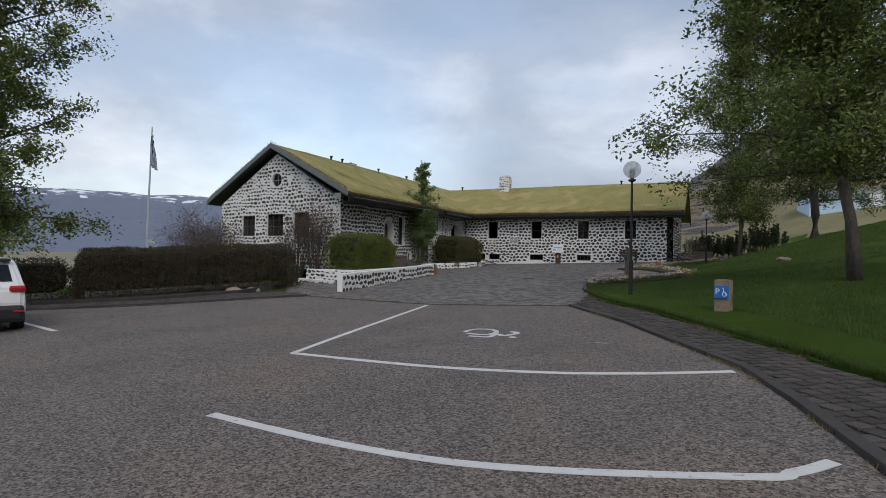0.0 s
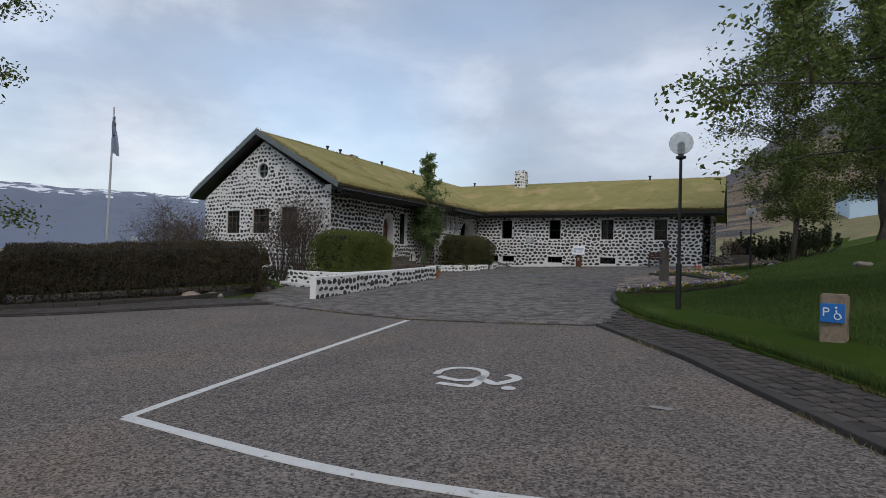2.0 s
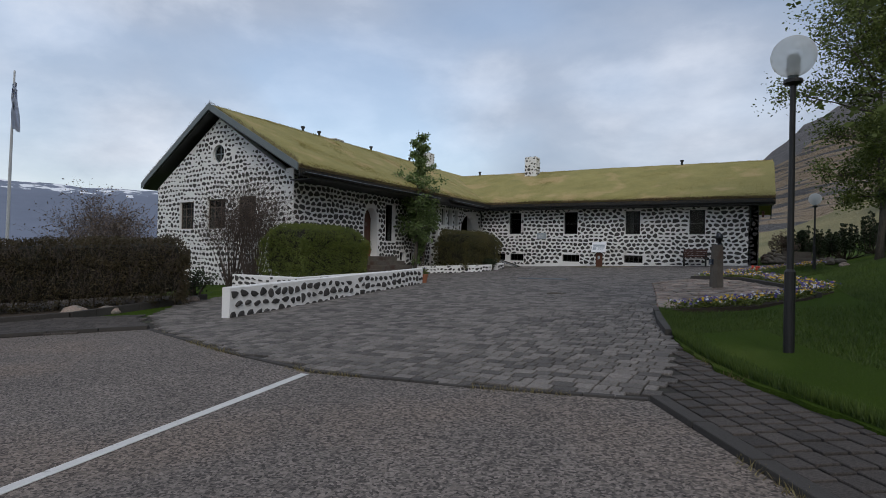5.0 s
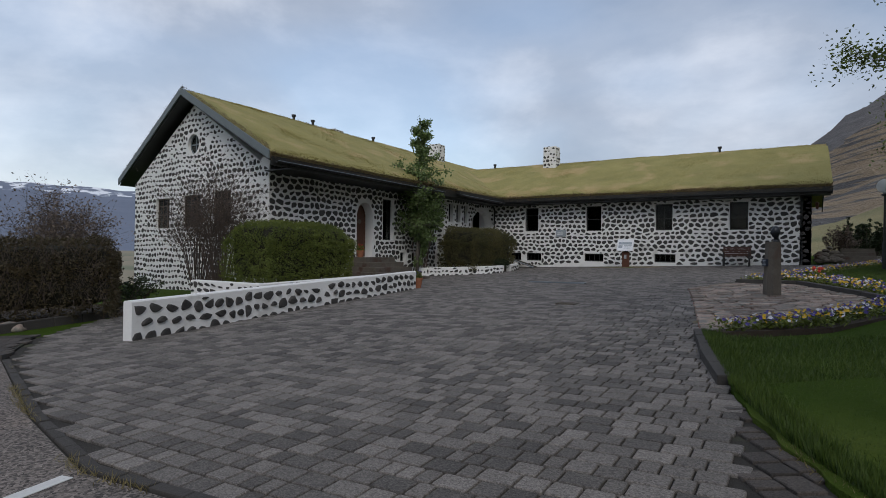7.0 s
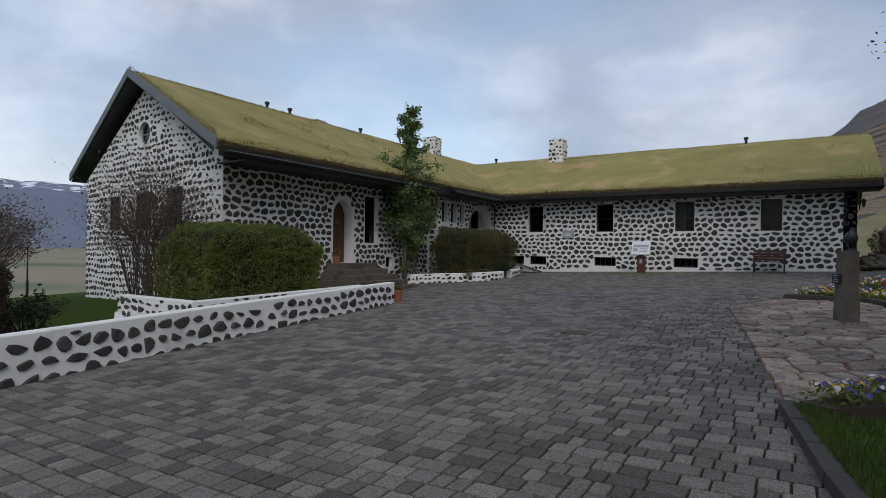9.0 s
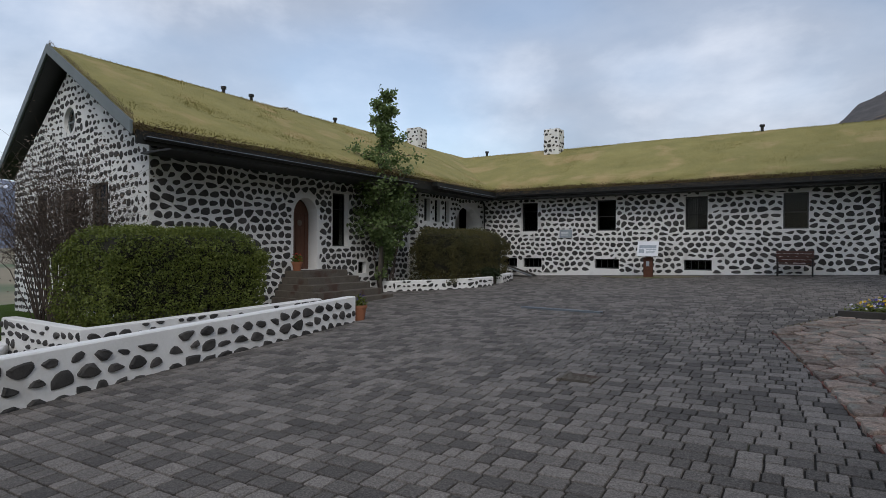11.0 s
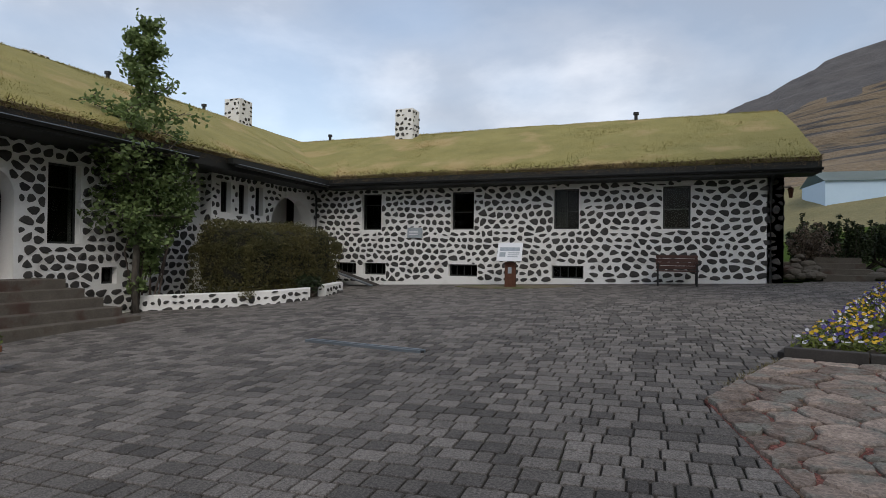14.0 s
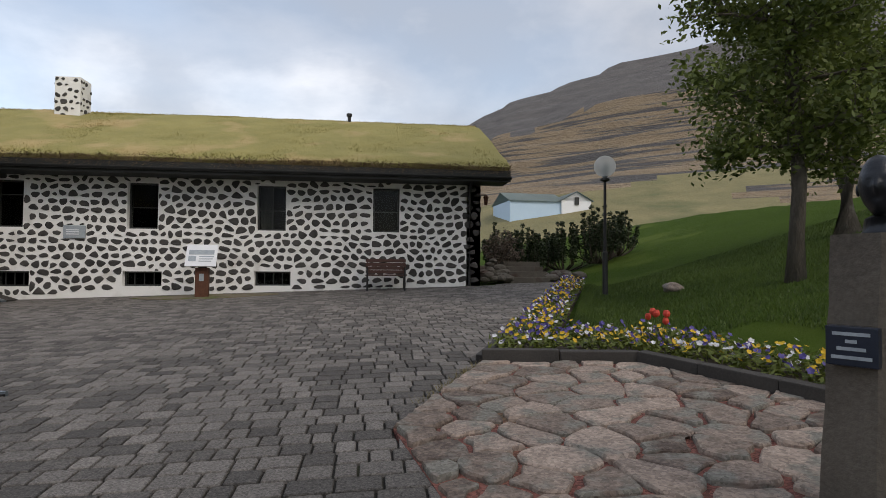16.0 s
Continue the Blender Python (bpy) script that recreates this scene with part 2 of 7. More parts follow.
ROUGHGRASS = material("rough_grass", (0.1, 0.1, 0.04), (0.3, 0.255, 0.125), 0.25, 0.95, 0.8, 3, c=(0.08, 0.1, 0.035), c_scale=0.06, c_cut=0.55, bump_dist=0.2)
FIELD = material("valley_field", (0.17, 0.155, 0.10), (0.3, 0.25, 0.17), 0.006, 0.95, 0.0, 0.05, c=(0.09, 0.13, 0.06), c_scale=0.008, c_cut=0.52)
# Distance haze is put into the base blues of both; the white is snow.
FARHILL = material("far_hill_haze", (0.12, 0.145, 0.2), (0.17, 0.2, 0.27), 0.0012, 0.95, 0.0, 0.012)
SNOW = material("hazy_top_with_snow", (0.14, 0.17, 0.23), (0.19, 0.22, 0.29), 0.0012, 0.95, 0.0, 0.012, c=(0.75, 0.78, 0.83), c_scale=1.0, c_cut=0.5, c_stretch=(0.012, 0.012, 0.03), c_soft=0.06)
LEAF_POPLAR = leaf_material("poplar_leaf", (0.034, 0.055, 0.011), (0.2, 0.25, 0.06), trans=0.35)
LEAF_ROWAN = leaf_material("rowan_leaf", (0.06, 0.1, 0.03), (0.25, 0.34, 0.125), trans=0.4)
LEAF_HEDGE = leaf_material("hedge_leaf", (0.05, 0.075, 0.012), (0.19, 0.225, 0.04))
LEAF_DARK = leaf_material("dark_hedge_leaf", (0.028, 0.025, 0.01), (0.095, 0.07, 0.032))
LEAF_BRONZE = leaf_material("bronze_hedge_leaf", (0.035, 0.045, 0.012), (0.15, 0.125, 0.042))
LEAF_PINE = leaf_material("pine_needle", (0.012, 0.022, 0.008), (0.04, 0.06, 0.02))
LEAF_BROWN = leaf_material("brown_shrub_leaf", (0.08, 0.062, 0.048), (0.2, 0.15, 0.115))
GRASSBLADE = leaf_material("grass_blade", (0.026, 0.056, 0.006), (0.095, 0.145, 0.022))
DRYBLADE = leaf_material("dry_blade", (0.12, 0.1, 0.04), (0.28, 0.23, 0.10))
PETAL_Y = leaf_material("yellow_petal", (0.55, 0.33, 0.01), (0.75, 0.5, 0.03), trans=0.15)
PETAL_V = leaf_material("violet_petal", (0.04, 0.03, 0.16), (0.12, 0.09, 0.34), trans=0.15)
PETAL_W = leaf_material("white_petal", (0.5, 0.5, 0.55), (0.75, 0.75, 0.78), trans=0.15)
PETAL_R = leaf_material("red_petal", (0.5, 0.03, 0.02), (0.72, 0.09, 0.05), trans=0.15)
TANSTONE = material("tan_rough_stone", (0.13, 0.095, 0.065), (0.38, 0.3, 0.22), 6, 0.9, 1.0, 25, c=(0.1, 0.09, 0.08), c_scale=4.0)
TERRACOTTA = material("terracotta", (0.22, 0.08, 0.04), (0.36, 0.15, 0.08), 5, 0.85, 0.3, 40)
BRONZE = material("dark_bronze", (0.012, 0.014, 0.018), (0.04, 0.045, 0.055), 8, 0.35, 0.3, 30, metal=0.6)
COLUMN = material("basalt_column", (0.045, 0.039, 0.032), (0.17, 0.148, 0.122), 3, 0.9, 0.8, 40, c=(0.075, 0.045, 0.035), c_scale=2.0)
PLAQUE = material("plaque_dark_blue", (0.008, 0.013, 0.025), (0.016, 0.024, 0.045), 10, 0.3, 0.1, 40)
CARWHITE = material("car_white", (0.72, 0.73, 0.74), (0.76, 0.77, 0.78), 1, 0.22, 0.0, 5)
CARBLACK = material("car_black_plastic", (0.01, 0.01, 0.011), (0.022, 0.022, 0.024), 5, 0.5, 0.1, 60)
CARRED = material("car_red_lens", (0.3, 0.01, 0.012), (0.42, 0.02, 0.02), 5, 0.15, 0.0, 20)
BLUE = material("sign_blue", (0.01, 0.13, 0.42), (0.015, 0.16, 0.5), 5, 0.4, 0.0, 20)
SIGNWHITE = material("sign_white", (0.72, 0.74, 0.78), (0.8, 0.82, 0.85), 6, 0.4, 0.0, 20)
SIGNGREY = material("sign_grey_print", (0.2, 0.24, 0.28), (0.45, 0.5, 0.54), 12, 0.4, 0.0, 60)
SHEDBLUE = material("shed_pale_blue", (0.42, 0.58, 0.74), (0.5, 0.65, 0.8), 0.5, 0.6, 0.1, 3)
SHEDROOF = material("shed_roof", (0.22, 0.28, 0.27), (0.3, 0.36, 0.35), 0.5, 0.6, 0.1, 3)
FLAGCLOTH = leaf_material("flag_cloth", (0.62, 0.68, 0.8), (0.85, 0.88, 0.94), rough=0.8, trans=0.6)
POLE = material("white_pole", (0.6, 0.63, 0.66), (0.7, 0.72, 0.74), 3, 0.5, 0.0, 20)
CURTAIN = material("net_curtain", (0.5, 0.5, 0.48), (0.66, 0.66, 0.64), 3, 0.9, 0.2, 20, stretch=(12, 12, 0.6))
WINDOWBROWN = material("brown_window_paint", (0.07, 0.052, 0.04), (0.14, 0.11, 0.085), 3, 0.6, 0.2, 30)
# The shade of the unlit rooms is put into this near-black colour.
ROOM = material("room_shade_dark", (0.02, 0.016, 0.012), (0.05, 0.04, 0.03), 1, 0.8, 0.1, 10)
GLASS = glass_material("window_glass", (0.4, 0.42, 0.41))
GLOBE = glass_material("globe_glass", (0.93, 0.94, 0.93), 0.45)


# ---- building helpers ----
def finish(name, bm, mats, parent=None, label="", smooth=False):
    me = bpy.data.meshes.new(name)
    bm.to_mesh(me)
    bm.free()
    for m in mats if isinstance(mats, (list, tuple)) else [mats]:
        me.materials.append(m)
    if smooth:
        me.polygons.foreach_set("use_smooth", [True] * len(me.polygons))
    ob = new(name, me)
    if parent:
        ob.parent = parent
    if label:
        ob["label"] = label
    return ob


def part(name, bm, mat, parent, label="", smooth=False):
    return finish(name, bm, mat, parent, label, smooth)


def thing(name, at, label, category, group="", kind="", turn=0.0):
    ob = new(name)
    ob.empty_display_size = 0.2
    ob.matrix_world = pose(at[0], at[1], at[2], 0, 0, turn)
    return tagged(ob, label, category, group, kind)


def soup(name, verts, faces, mat, parent=None, smooth=False):
    me = bpy.data.meshes.new(name)
    me.from_pydata([tuple(v) for v in verts], [], faces)
    for m in mat if isinstance(mat, (list, tuple)) else [mat]:
        me.materials.append(m)
    if smooth:
        me.polygons.foreach_set("use_smooth", [True] * len(me.polygons))
    ob = new(name, me)
    if parent:
        ob.parent = parent
    return ob


def box(bm, x0, x1, y0, y1, z0, z1, bevel=0.0, m=None):
    r = bmesh.ops.create_cube(bm, size=1.0, matrix=Matrix.Translation(((x0 + x1) / 2, (y0 + y1) / 2, (z0 + z1) / 2)) @ Matrix.Diagonal((x1 - x0, y1 - y0, z1 - z0, 1)))
    vs = r["verts"]
    if bevel:
        es = list({e for v in vs for e in v.link_edges})
        b = bmesh.ops.bevel(bm, geom=es, offset=bevel, segments=2, affect="EDGES", profile=0.6)
        vs = list({v for f in b["faces"] for v in f.verts} | {v for v in vs if v.is_valid})
    if m is not None:
        bmesh.ops.transform(bm, matrix=m, verts=vs)
    return bm


def boxes(*dims, bevel=0.0):
    bm = bmesh.new()
    for d in dims:
        box(bm, *d, bevel=bevel)
    return bm


def tube(bm, pts, radii, sides=8, cap=True):
    """A tapered tube along points."""
    rings = []
    for i, p in enumerate(pts):
        p = Vector(p)
        d = (Vector(pts[min(i + 1, len(pts) - 1)]) - Vector(pts[max(i - 1, 0)])).normalized()
        q = d.to_track_quat("Z", "Y")
        rings.append([bm.verts.new(p + q @ Vector((math.cos(a) * radii[i], math.sin(a) * radii[i], 0))) for a in (2 * math.pi * k / sides for k in range(sides))])
    for a, b in zip(rings, rings[1:]):
        for k in range(sides):
            bm.faces.new((a[k], a[(k + 1) % sides], b[(k + 1) % sides], b[k]))
    if cap:
        bm.faces.new(list(reversed(rings[0])))
        bm.faces.new(rings[-1])
    return bm


def lathe(bm, profile, sides=24):
    return tube_profile(bm, profile, sides)


def tube_profile(bm, profile, sides):
    rings = [[bm.verts.new((r * math.cos(2 * math.pi * k / sides), r * math.sin(2 * math.pi * k / sides), z)) for k in range(sides)] for r, z in profile]
    for a, b in zip(rings, rings[1:]):
        for k in range(sides):
            bm.faces.new((a[k], a[(k + 1) % sides], b[(k + 1) % sides], b[k]))
    bm.faces.new(list(reversed(rings[0])))
    bm.faces.new(rings[-1])
    return bm


def prism(bm, poly, low, high):
    """An upright prism over a plan polygon; low and high are heights or functions of x, y."""
    lo = low if callable(low) else (lambda x, y: low)
    hi = high if callable(high) else (lambda x, y: high)
    a = [bm.verts.new((x, y, lo(x, y))) for x, y in poly]
    b = [bm.verts.new((x, y, hi(x, y))) for x, y in poly]
    n = len(poly)
    for k in range(n):
        bm.faces.new((a[k], a[(k + 1) % n], b[(k + 1) % n], b[k]))
    bm.faces.new(list(reversed(a)))
    bm.faces.new(b)
    bmesh.ops.recalc_face_normals(bm, faces=bm.faces[:])
    return bm


def inside(x, y, poly):
    hit = False
    for (x0, y0), (x1, y1) in zip(poly, poly[1:] + poly[:1]):
        if (y0 > y) != (y1 > y) and x < x0 + (y - y0) * (x1 - x0) / (y1 - y0):
            hit = not hit
    return hit


def clip(poly, px, py, nx, ny):
    out = []
    for (x0, y0), (x1, y1) in zip(poly, poly[1:] + poly[:1]):
        a, b = (x0 - px) * nx + (y0 - py) * ny, (x1 - px) * nx + (y1 - py) * ny
        if a <= 0:
            out.append((x0, y0))
        if (a < 0 < b) or (b < 0 < a):
            t = a / (a - b)
            out.append((x0 + (x1 - x0) * t, y0 + (y1 - y0) * t))
    return out


# ---- the ground's heights ----
def court(x, y):
    """The sloping plane of the forecourt and the car park."""
    return -1.045 + 0.0331 * max(-26, min(30, x)) + 0.0378 * max(-15, min(58, y))


EDGE_Y = [-60, 11.5, 13.7, 14.85, 16.5, 18.9, 20.1, 21.2, 22.2, 23.6, 26.5, 28, 31, 36, 45, 60, 400]
EDGE_X = [30, 9.05, 8.75, 8.2, 7.35, 6.1, 5.35, 4.6, 4.1, 3.62, 3.0, 4.4, 5.4, 5.0, 7.2, 8.5, 10]
CREST_A = [-180, -60, -16, -9, -3, 0.5, 2.7, 5.3, 7, 13, 20, 24, 31, 40, 60, 100, 150, 180]
CREST_E = [0.0, 0.0, 0.0, 0.04, 0.125, 0.165, 0.19, 0.215, 0.23, 0.275, 0.315, 0.335, 0.35, 0.365, 0.38, 0.34, 0.1, 0.0]


def ground_height(x, y):
    s = max(0.0, x - float(np.interp(y, EDGE_Y, EDGE_X)) - 0.5)
    z = court(x, y) + min(2.6, s * float(np.interp(y, [26, 36], [0.1, 0.26])))
    west = max(0.0, -24 - x)
    z -= min(11.0, 0.16 * west + 0.0 * west)
    dx, dy = x - 3.0, y - 28.0
    r = math.hypot(dx, dy)
    if r > 60:
        a = math.degrees(math.atan2(dx, dy))
        e = float(np.interp(a, CREST_A, CREST_E))
        if e > 0:
            k = min(1.0, (r - 60) / 260)
            h = e * 320 * (0.2 * k + 0.8 * k ** 1.25)
            wob = noise.noise(Vector((x * 0.02, y * 0.02, 3.0))) * 5 * k + noise.noise(Vector((x * 0.006, y * 0.006, 8.0))) * 9 * k * (1 - k)
            t = (h + wob) / 9.0 + 0.5 * noise.noise(Vector((x * 0.01, y * 0.004, 1.0)))
            f = t - math.floor(t)
            step = 9.0 * (math.floor(t) + (f * 0.55 if f < 0.72 else 0.396 + (f - 0.72) * 2.157))
            bands = min(1.0, max(0.0, (k - 0.16) * 5))
            h = (h + wob) * (1 - bands) + step * bands
            if r > 320:
                h -= (r - 320) * 0.05
            z += max(0.0, h)
    return z


# one sheet from the forecourt to the horizon
def build_ground():
    rings = [0.0] + list(np.arange(1.5, 24, 1.5)) + list(np.arange(24, 70, 2.5)) + list(np.arange(70, 345, 4.0)) + [360, 400, 460, 540, 650, 800, 1000, 1300, 1700, 2300, 3000, 4200]
    count = 300
    verts, faces, mats = [], [], []
    for r in rings:
        for k in range(count):
            a = 2 * math.pi * k / count
            x, y = 3 + r * math.sin(a), 28 + r * math.cos(a)
            verts.append((x, y, ground_height(x, y) - 0.045))
    for i in range(len(rings) - 1):
        for k in range(count):
            q = [i * count + k, i * count + (k + 1) % count, (i + 1) * count + (k + 1) % count, (i + 1) * count + k]
            cx, cy = sum(verts[j][0] for j in q) / 4, sum(verts[j][1] for j in q) / 4
            zs = [verts[j][2] for j in q]
            rise = (max(zs) - min(zs)) / max(0.5, math.dist(verts[q[0]][:2], verts[q[2]][:2]))
            r = rings[i]
            a = math.degrees(math.atan2(cx - 3, cy - 28))
            jit = noise.noise(Vector((cx * 0.05, cy * 0.05, 0)))
            if -35 < a < 140 and r > 60 + 10 * jit:
                m = 2 if r < 92 + 25 * jit else 1
                if r > 236 + 38 * noise.noise(Vector((cx * 0.018, cy * 0.018, 4.0))) + 22 * jit:
                    m = 3
            elif cx < -45 + 8 * jit or r > 130:
                m = 4
            else:
                m = 0
            faces.append(q[::-1])
            mats.append(m)
    ob = soup("ground", verts, faces, [LAWN, HILL, ROUGHGRASS, ROCKBAND, FIELD])
    ob.data.polygons.foreach_set("material_index", mats)
    ob.data.polygons.foreach_set("use_smooth", [True] * len(faces))
    return tagged(ob, "green lawn rising to a brown terraced hillside and valley fields", "ground", kind="structure")


build_ground()


# The far ridge, its hillside colours tinted blue for haze.
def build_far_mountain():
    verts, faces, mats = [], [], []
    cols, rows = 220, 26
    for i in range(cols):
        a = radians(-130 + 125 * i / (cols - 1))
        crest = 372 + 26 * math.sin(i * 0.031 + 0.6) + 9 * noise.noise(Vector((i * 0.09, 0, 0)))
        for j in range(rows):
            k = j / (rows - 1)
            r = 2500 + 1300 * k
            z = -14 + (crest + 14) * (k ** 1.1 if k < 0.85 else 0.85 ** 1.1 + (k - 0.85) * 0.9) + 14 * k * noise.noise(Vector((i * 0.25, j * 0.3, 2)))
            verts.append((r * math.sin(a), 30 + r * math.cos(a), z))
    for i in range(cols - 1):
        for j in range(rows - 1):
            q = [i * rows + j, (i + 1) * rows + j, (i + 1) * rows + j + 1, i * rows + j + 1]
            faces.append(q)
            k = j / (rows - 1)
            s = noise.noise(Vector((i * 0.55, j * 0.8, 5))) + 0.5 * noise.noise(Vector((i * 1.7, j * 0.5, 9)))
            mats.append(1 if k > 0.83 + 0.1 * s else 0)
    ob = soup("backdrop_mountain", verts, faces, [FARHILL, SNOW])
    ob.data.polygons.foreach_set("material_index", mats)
    return tagged(ob, "distant mountain ridge tinted haze-blue, with snow patches on top", "mountain", kind="structure")


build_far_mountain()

# ---- paved surfaces ----
ASPHALT_EDGE = [(8.15, 10.9), (8.0, 11.7), (7.79, 12.62), (7.41, 14.0), (6.65, 15.44), (5.54, 17.59), (3.92, 20.1), (2.2, 19.88), (0.3, 19.78), (-1.5, 20.2), (-5.06, 21.3), (-6.2, 20.18), (-8.35, 17.79), (-10.96, 16.09)]
LAWN_EDGE = [(9.05, 11.5), (8.75, 13.7), (8.2, 14.85), (7.35, 16.5), (6.1, 18.9), (5.35, 20.1), (4.6, 21.2), (4.1, 22.2), (3.66, 23.6)]
FLAG_POLY = [(1.78, 33.76), (2.45, 30.1), (3.02, 26.62), (3.3, 26.7), (4.4, 27.8), (5.3, 29.6), (5.7, 31.2), (4.75, 33.9), (4.25, 35.2), (2.72, 35.62), (2.07, 34.35)]
bm = bmesh.new()
prism(bm, [(-25.5, -14.5), (14, -14.5), (9.6, 4.0), *ASPHALT_EDGE, (-18, 11.0), (-25.5, 5.6)], lambda x, y: court(x, y) - 0.3, lambda x, y: court(x, y))
tagged(finish("road", bm, ASPHALT), "worn grey asphalt of the car park with coarse aggregate", "asphalt", kind="structure")
COURT_POLY = [*[(x, y) for x, y in reversed(ASPHALT_EDGE[:11])], *LAWN_EDGE, (3.02, 26.5), (2.45, 30.1), (1.78, 33.7), (2.0, 34.3), (2.74, 35.7), (7.3, 46.6), (5.4, 46.6), (5.0, 45.95), (-10.2, 45.9), (-10.2, 30.4), (-9.6, 26.5), (-8.6, 24.5), (-7.0, 22.5)]
LEFT_WALK = [(-5.06, 21.3), (-6.2, 20.18), (-8.35, 17.79), (-10.96, 16.09), (-18, 11.0), (-18.6, 12.0), (-12.0, 17.2), (-9.45, 19.3), (-8.6, 21.6), (-7.2, 22.6)]
bm = bmesh.new()
prism(bm, COURT_POLY, lambda x, y: court(x, y) - 0.3, lambda x, y: court(x, y) - 0.014)
prism(bm, LEFT_WALK, lambda x, y: court(x, y) - 0.3, lambda x, y: court(x, y) + 0.014)
pavement = tagged(finish("pavement", bm, JOINT), "grey concrete block paving with mossy sand joints", "pavement", kind="structure")


def line_strip(name, pts, width, mat, label, lift=0.006):
    bm = bmesh.new()
    left, right = [], []
    for i, p in enumerate(pts):
        d = Vector(pts[min(i + 1, len(pts) - 1)]) - Vector(pts[max(i - 1, 0)])
        n = Vector((-d.y, d.x)).normalized() * width / 2
        for side, s in ((left, 1), (right, -1)):
            q = Vector(p) + n * s * (1 + 0.12 * noise.noise(Vector((p[0] * 5, p[1] * 5, s))))
            side.append(bm.verts.new((q.x, q.y, court(q.x, q.y) + lift)))
    for i in range(len(pts) - 1):
        bm.faces.new((left[i], left[i + 1], right[i + 1], right[i]))
    ret = bmesh.ops.extrude_face_region(bm, geom=bm.faces[:])
    bmesh.ops.translate(bm, vec=(0, 0, -0.004), verts=[v for v in ret["geom"] if isinstance(v, bmesh.types.BMVert)])
    bmesh.ops.recalc_face_normals(bm, faces=bm.faces[:])
    return tagged(finish(name, bm, mat), label, "road marking", "parking bay lines", kind="structure")


def bend(pts, steps=8):
    """Points along a smooth line through the given ones."""
    out = []
    for i in range(len(pts) - 1):
        p0, p1, p2, p3 = (Vector(pts[max(0, min(len(pts) - 1, i + k))]) for k in (-1, 0, 1, 2))
        for s in range(steps):
            t = s / steps
            out.append(tuple(0.5 * ((2 * p1) + (p2 - p0) * t + (2 * p0 - 5 * p1 + 4 * p2 - p3) * t * t + (3 * p1 - p0 - 3 * p2 + p3) * t ** 3)))
    out.append(tuple(pts[-1]))
    return out


line_strip("bay_line", bend([(2.7, 10.37), (4.41, 10.14), (5.75, 10.17), (7.36, 10.62), (7.62, 10.8), (7.89, 11.1)]), 0.11, PAINT, "worn white painted parking bay line on asphalt")
line_strip("bay_line", bend([(1.33, 13.16), (3.6, 12.98), (5.2, 13.1), (6.3, 13.4), (7.34, 13.85)]), 0.11, PAINT, "worn white painted parking bay line on asphalt")
line_strip("bay_line", bend([(1.33, 13.16), (0.95, 15.4), (0.29, 19.7)]), 0.11, PAINT, "worn white painted parking bay line on asphalt")
line_strip("bay_line", [(-8.9, 14.55), (-7.38, 14.13), (-5.43, 13.6)], 0.11, PAINT, "white painted parking bay line beside the parked car")


def wheelchair_mark():
    """The painted wheelchair user, lying across the bay."""
    m = bmesh.new()

    def stroke(pts, w):
        pts = bend(pts, 4)
        ls, rs = [], []
        for i, p in enumerate(pts):
            d = (Vector(pts[min(i + 1, len(pts) - 1)]) - Vector(pts[max(i - 1, 0)])).normalized()
            n = Vector((-d.y, d.x)) * w / 2
            for lst, q in ((ls, Vector(p) + n), (rs, Vector(p) - n)):
                lst.append(m.verts.new((q.x, q.y, court(q.x, q.y) + 0.006)))
        for i in range(len(pts) - 1):
            m.faces.new((ls[i], ls[i + 1], rs[i + 1], rs[i]))
    stroke([(3.09, 15.72), (3.06, 15.88), (3.13, 16.07), (3.30, 16.14), (3.49, 16.08), (3.61, 15.92), (3.63, 15.74), (3.57, 15.6), (3.45, 15.54), (3.28, 15.58), (3.17, 15.63)], 0.095)
    stroke([(3.30, 15.35), (3.48, 15.335), (3.66, 15.33), (3.70, 15.45), (3.66, 15.66), (3.63, 15.85)], 0.1)
    stroke([(3.62, 15.72), (3.76, 15.62), (3.88, 15.54), (3.95, 15.64), (4.02, 15.82), (3.96, 15.93), (3.85, 15.98)], 0.11)
    vs = [m.verts.new((4.08 + 0.075 * math.cos(a), 15.42 + 0.085 * math.sin(a), court(4.08, 15.42) + 0.007)) for a in np.linspace(0, 2 * math.pi, 16, endpoint=False)]
    m.faces.new(vs)
    for v in m.verts:
        v.co.z += 0.001
    return tagged(finish("wheelchair_symbol", m, PAINT), "white painted wheelchair symbol worn on the asphalt bay", "road marking", kind="structure")


wheelchair_mark()
bm = bmesh.new()
bmesh.ops.create_circle(bm, cap_ends=True, radius=0.08, segments=12, matrix=pose(5.55, 15.3, court(5.55, 15.3) + 0.006) @ Matrix.Diagonal((1.3, 0.7, 1, 1)))
tagged(finish("paint_spot", bm, WORN_PAINT), "small worn white paint spot on asphalt", "road marking", kind="structure")


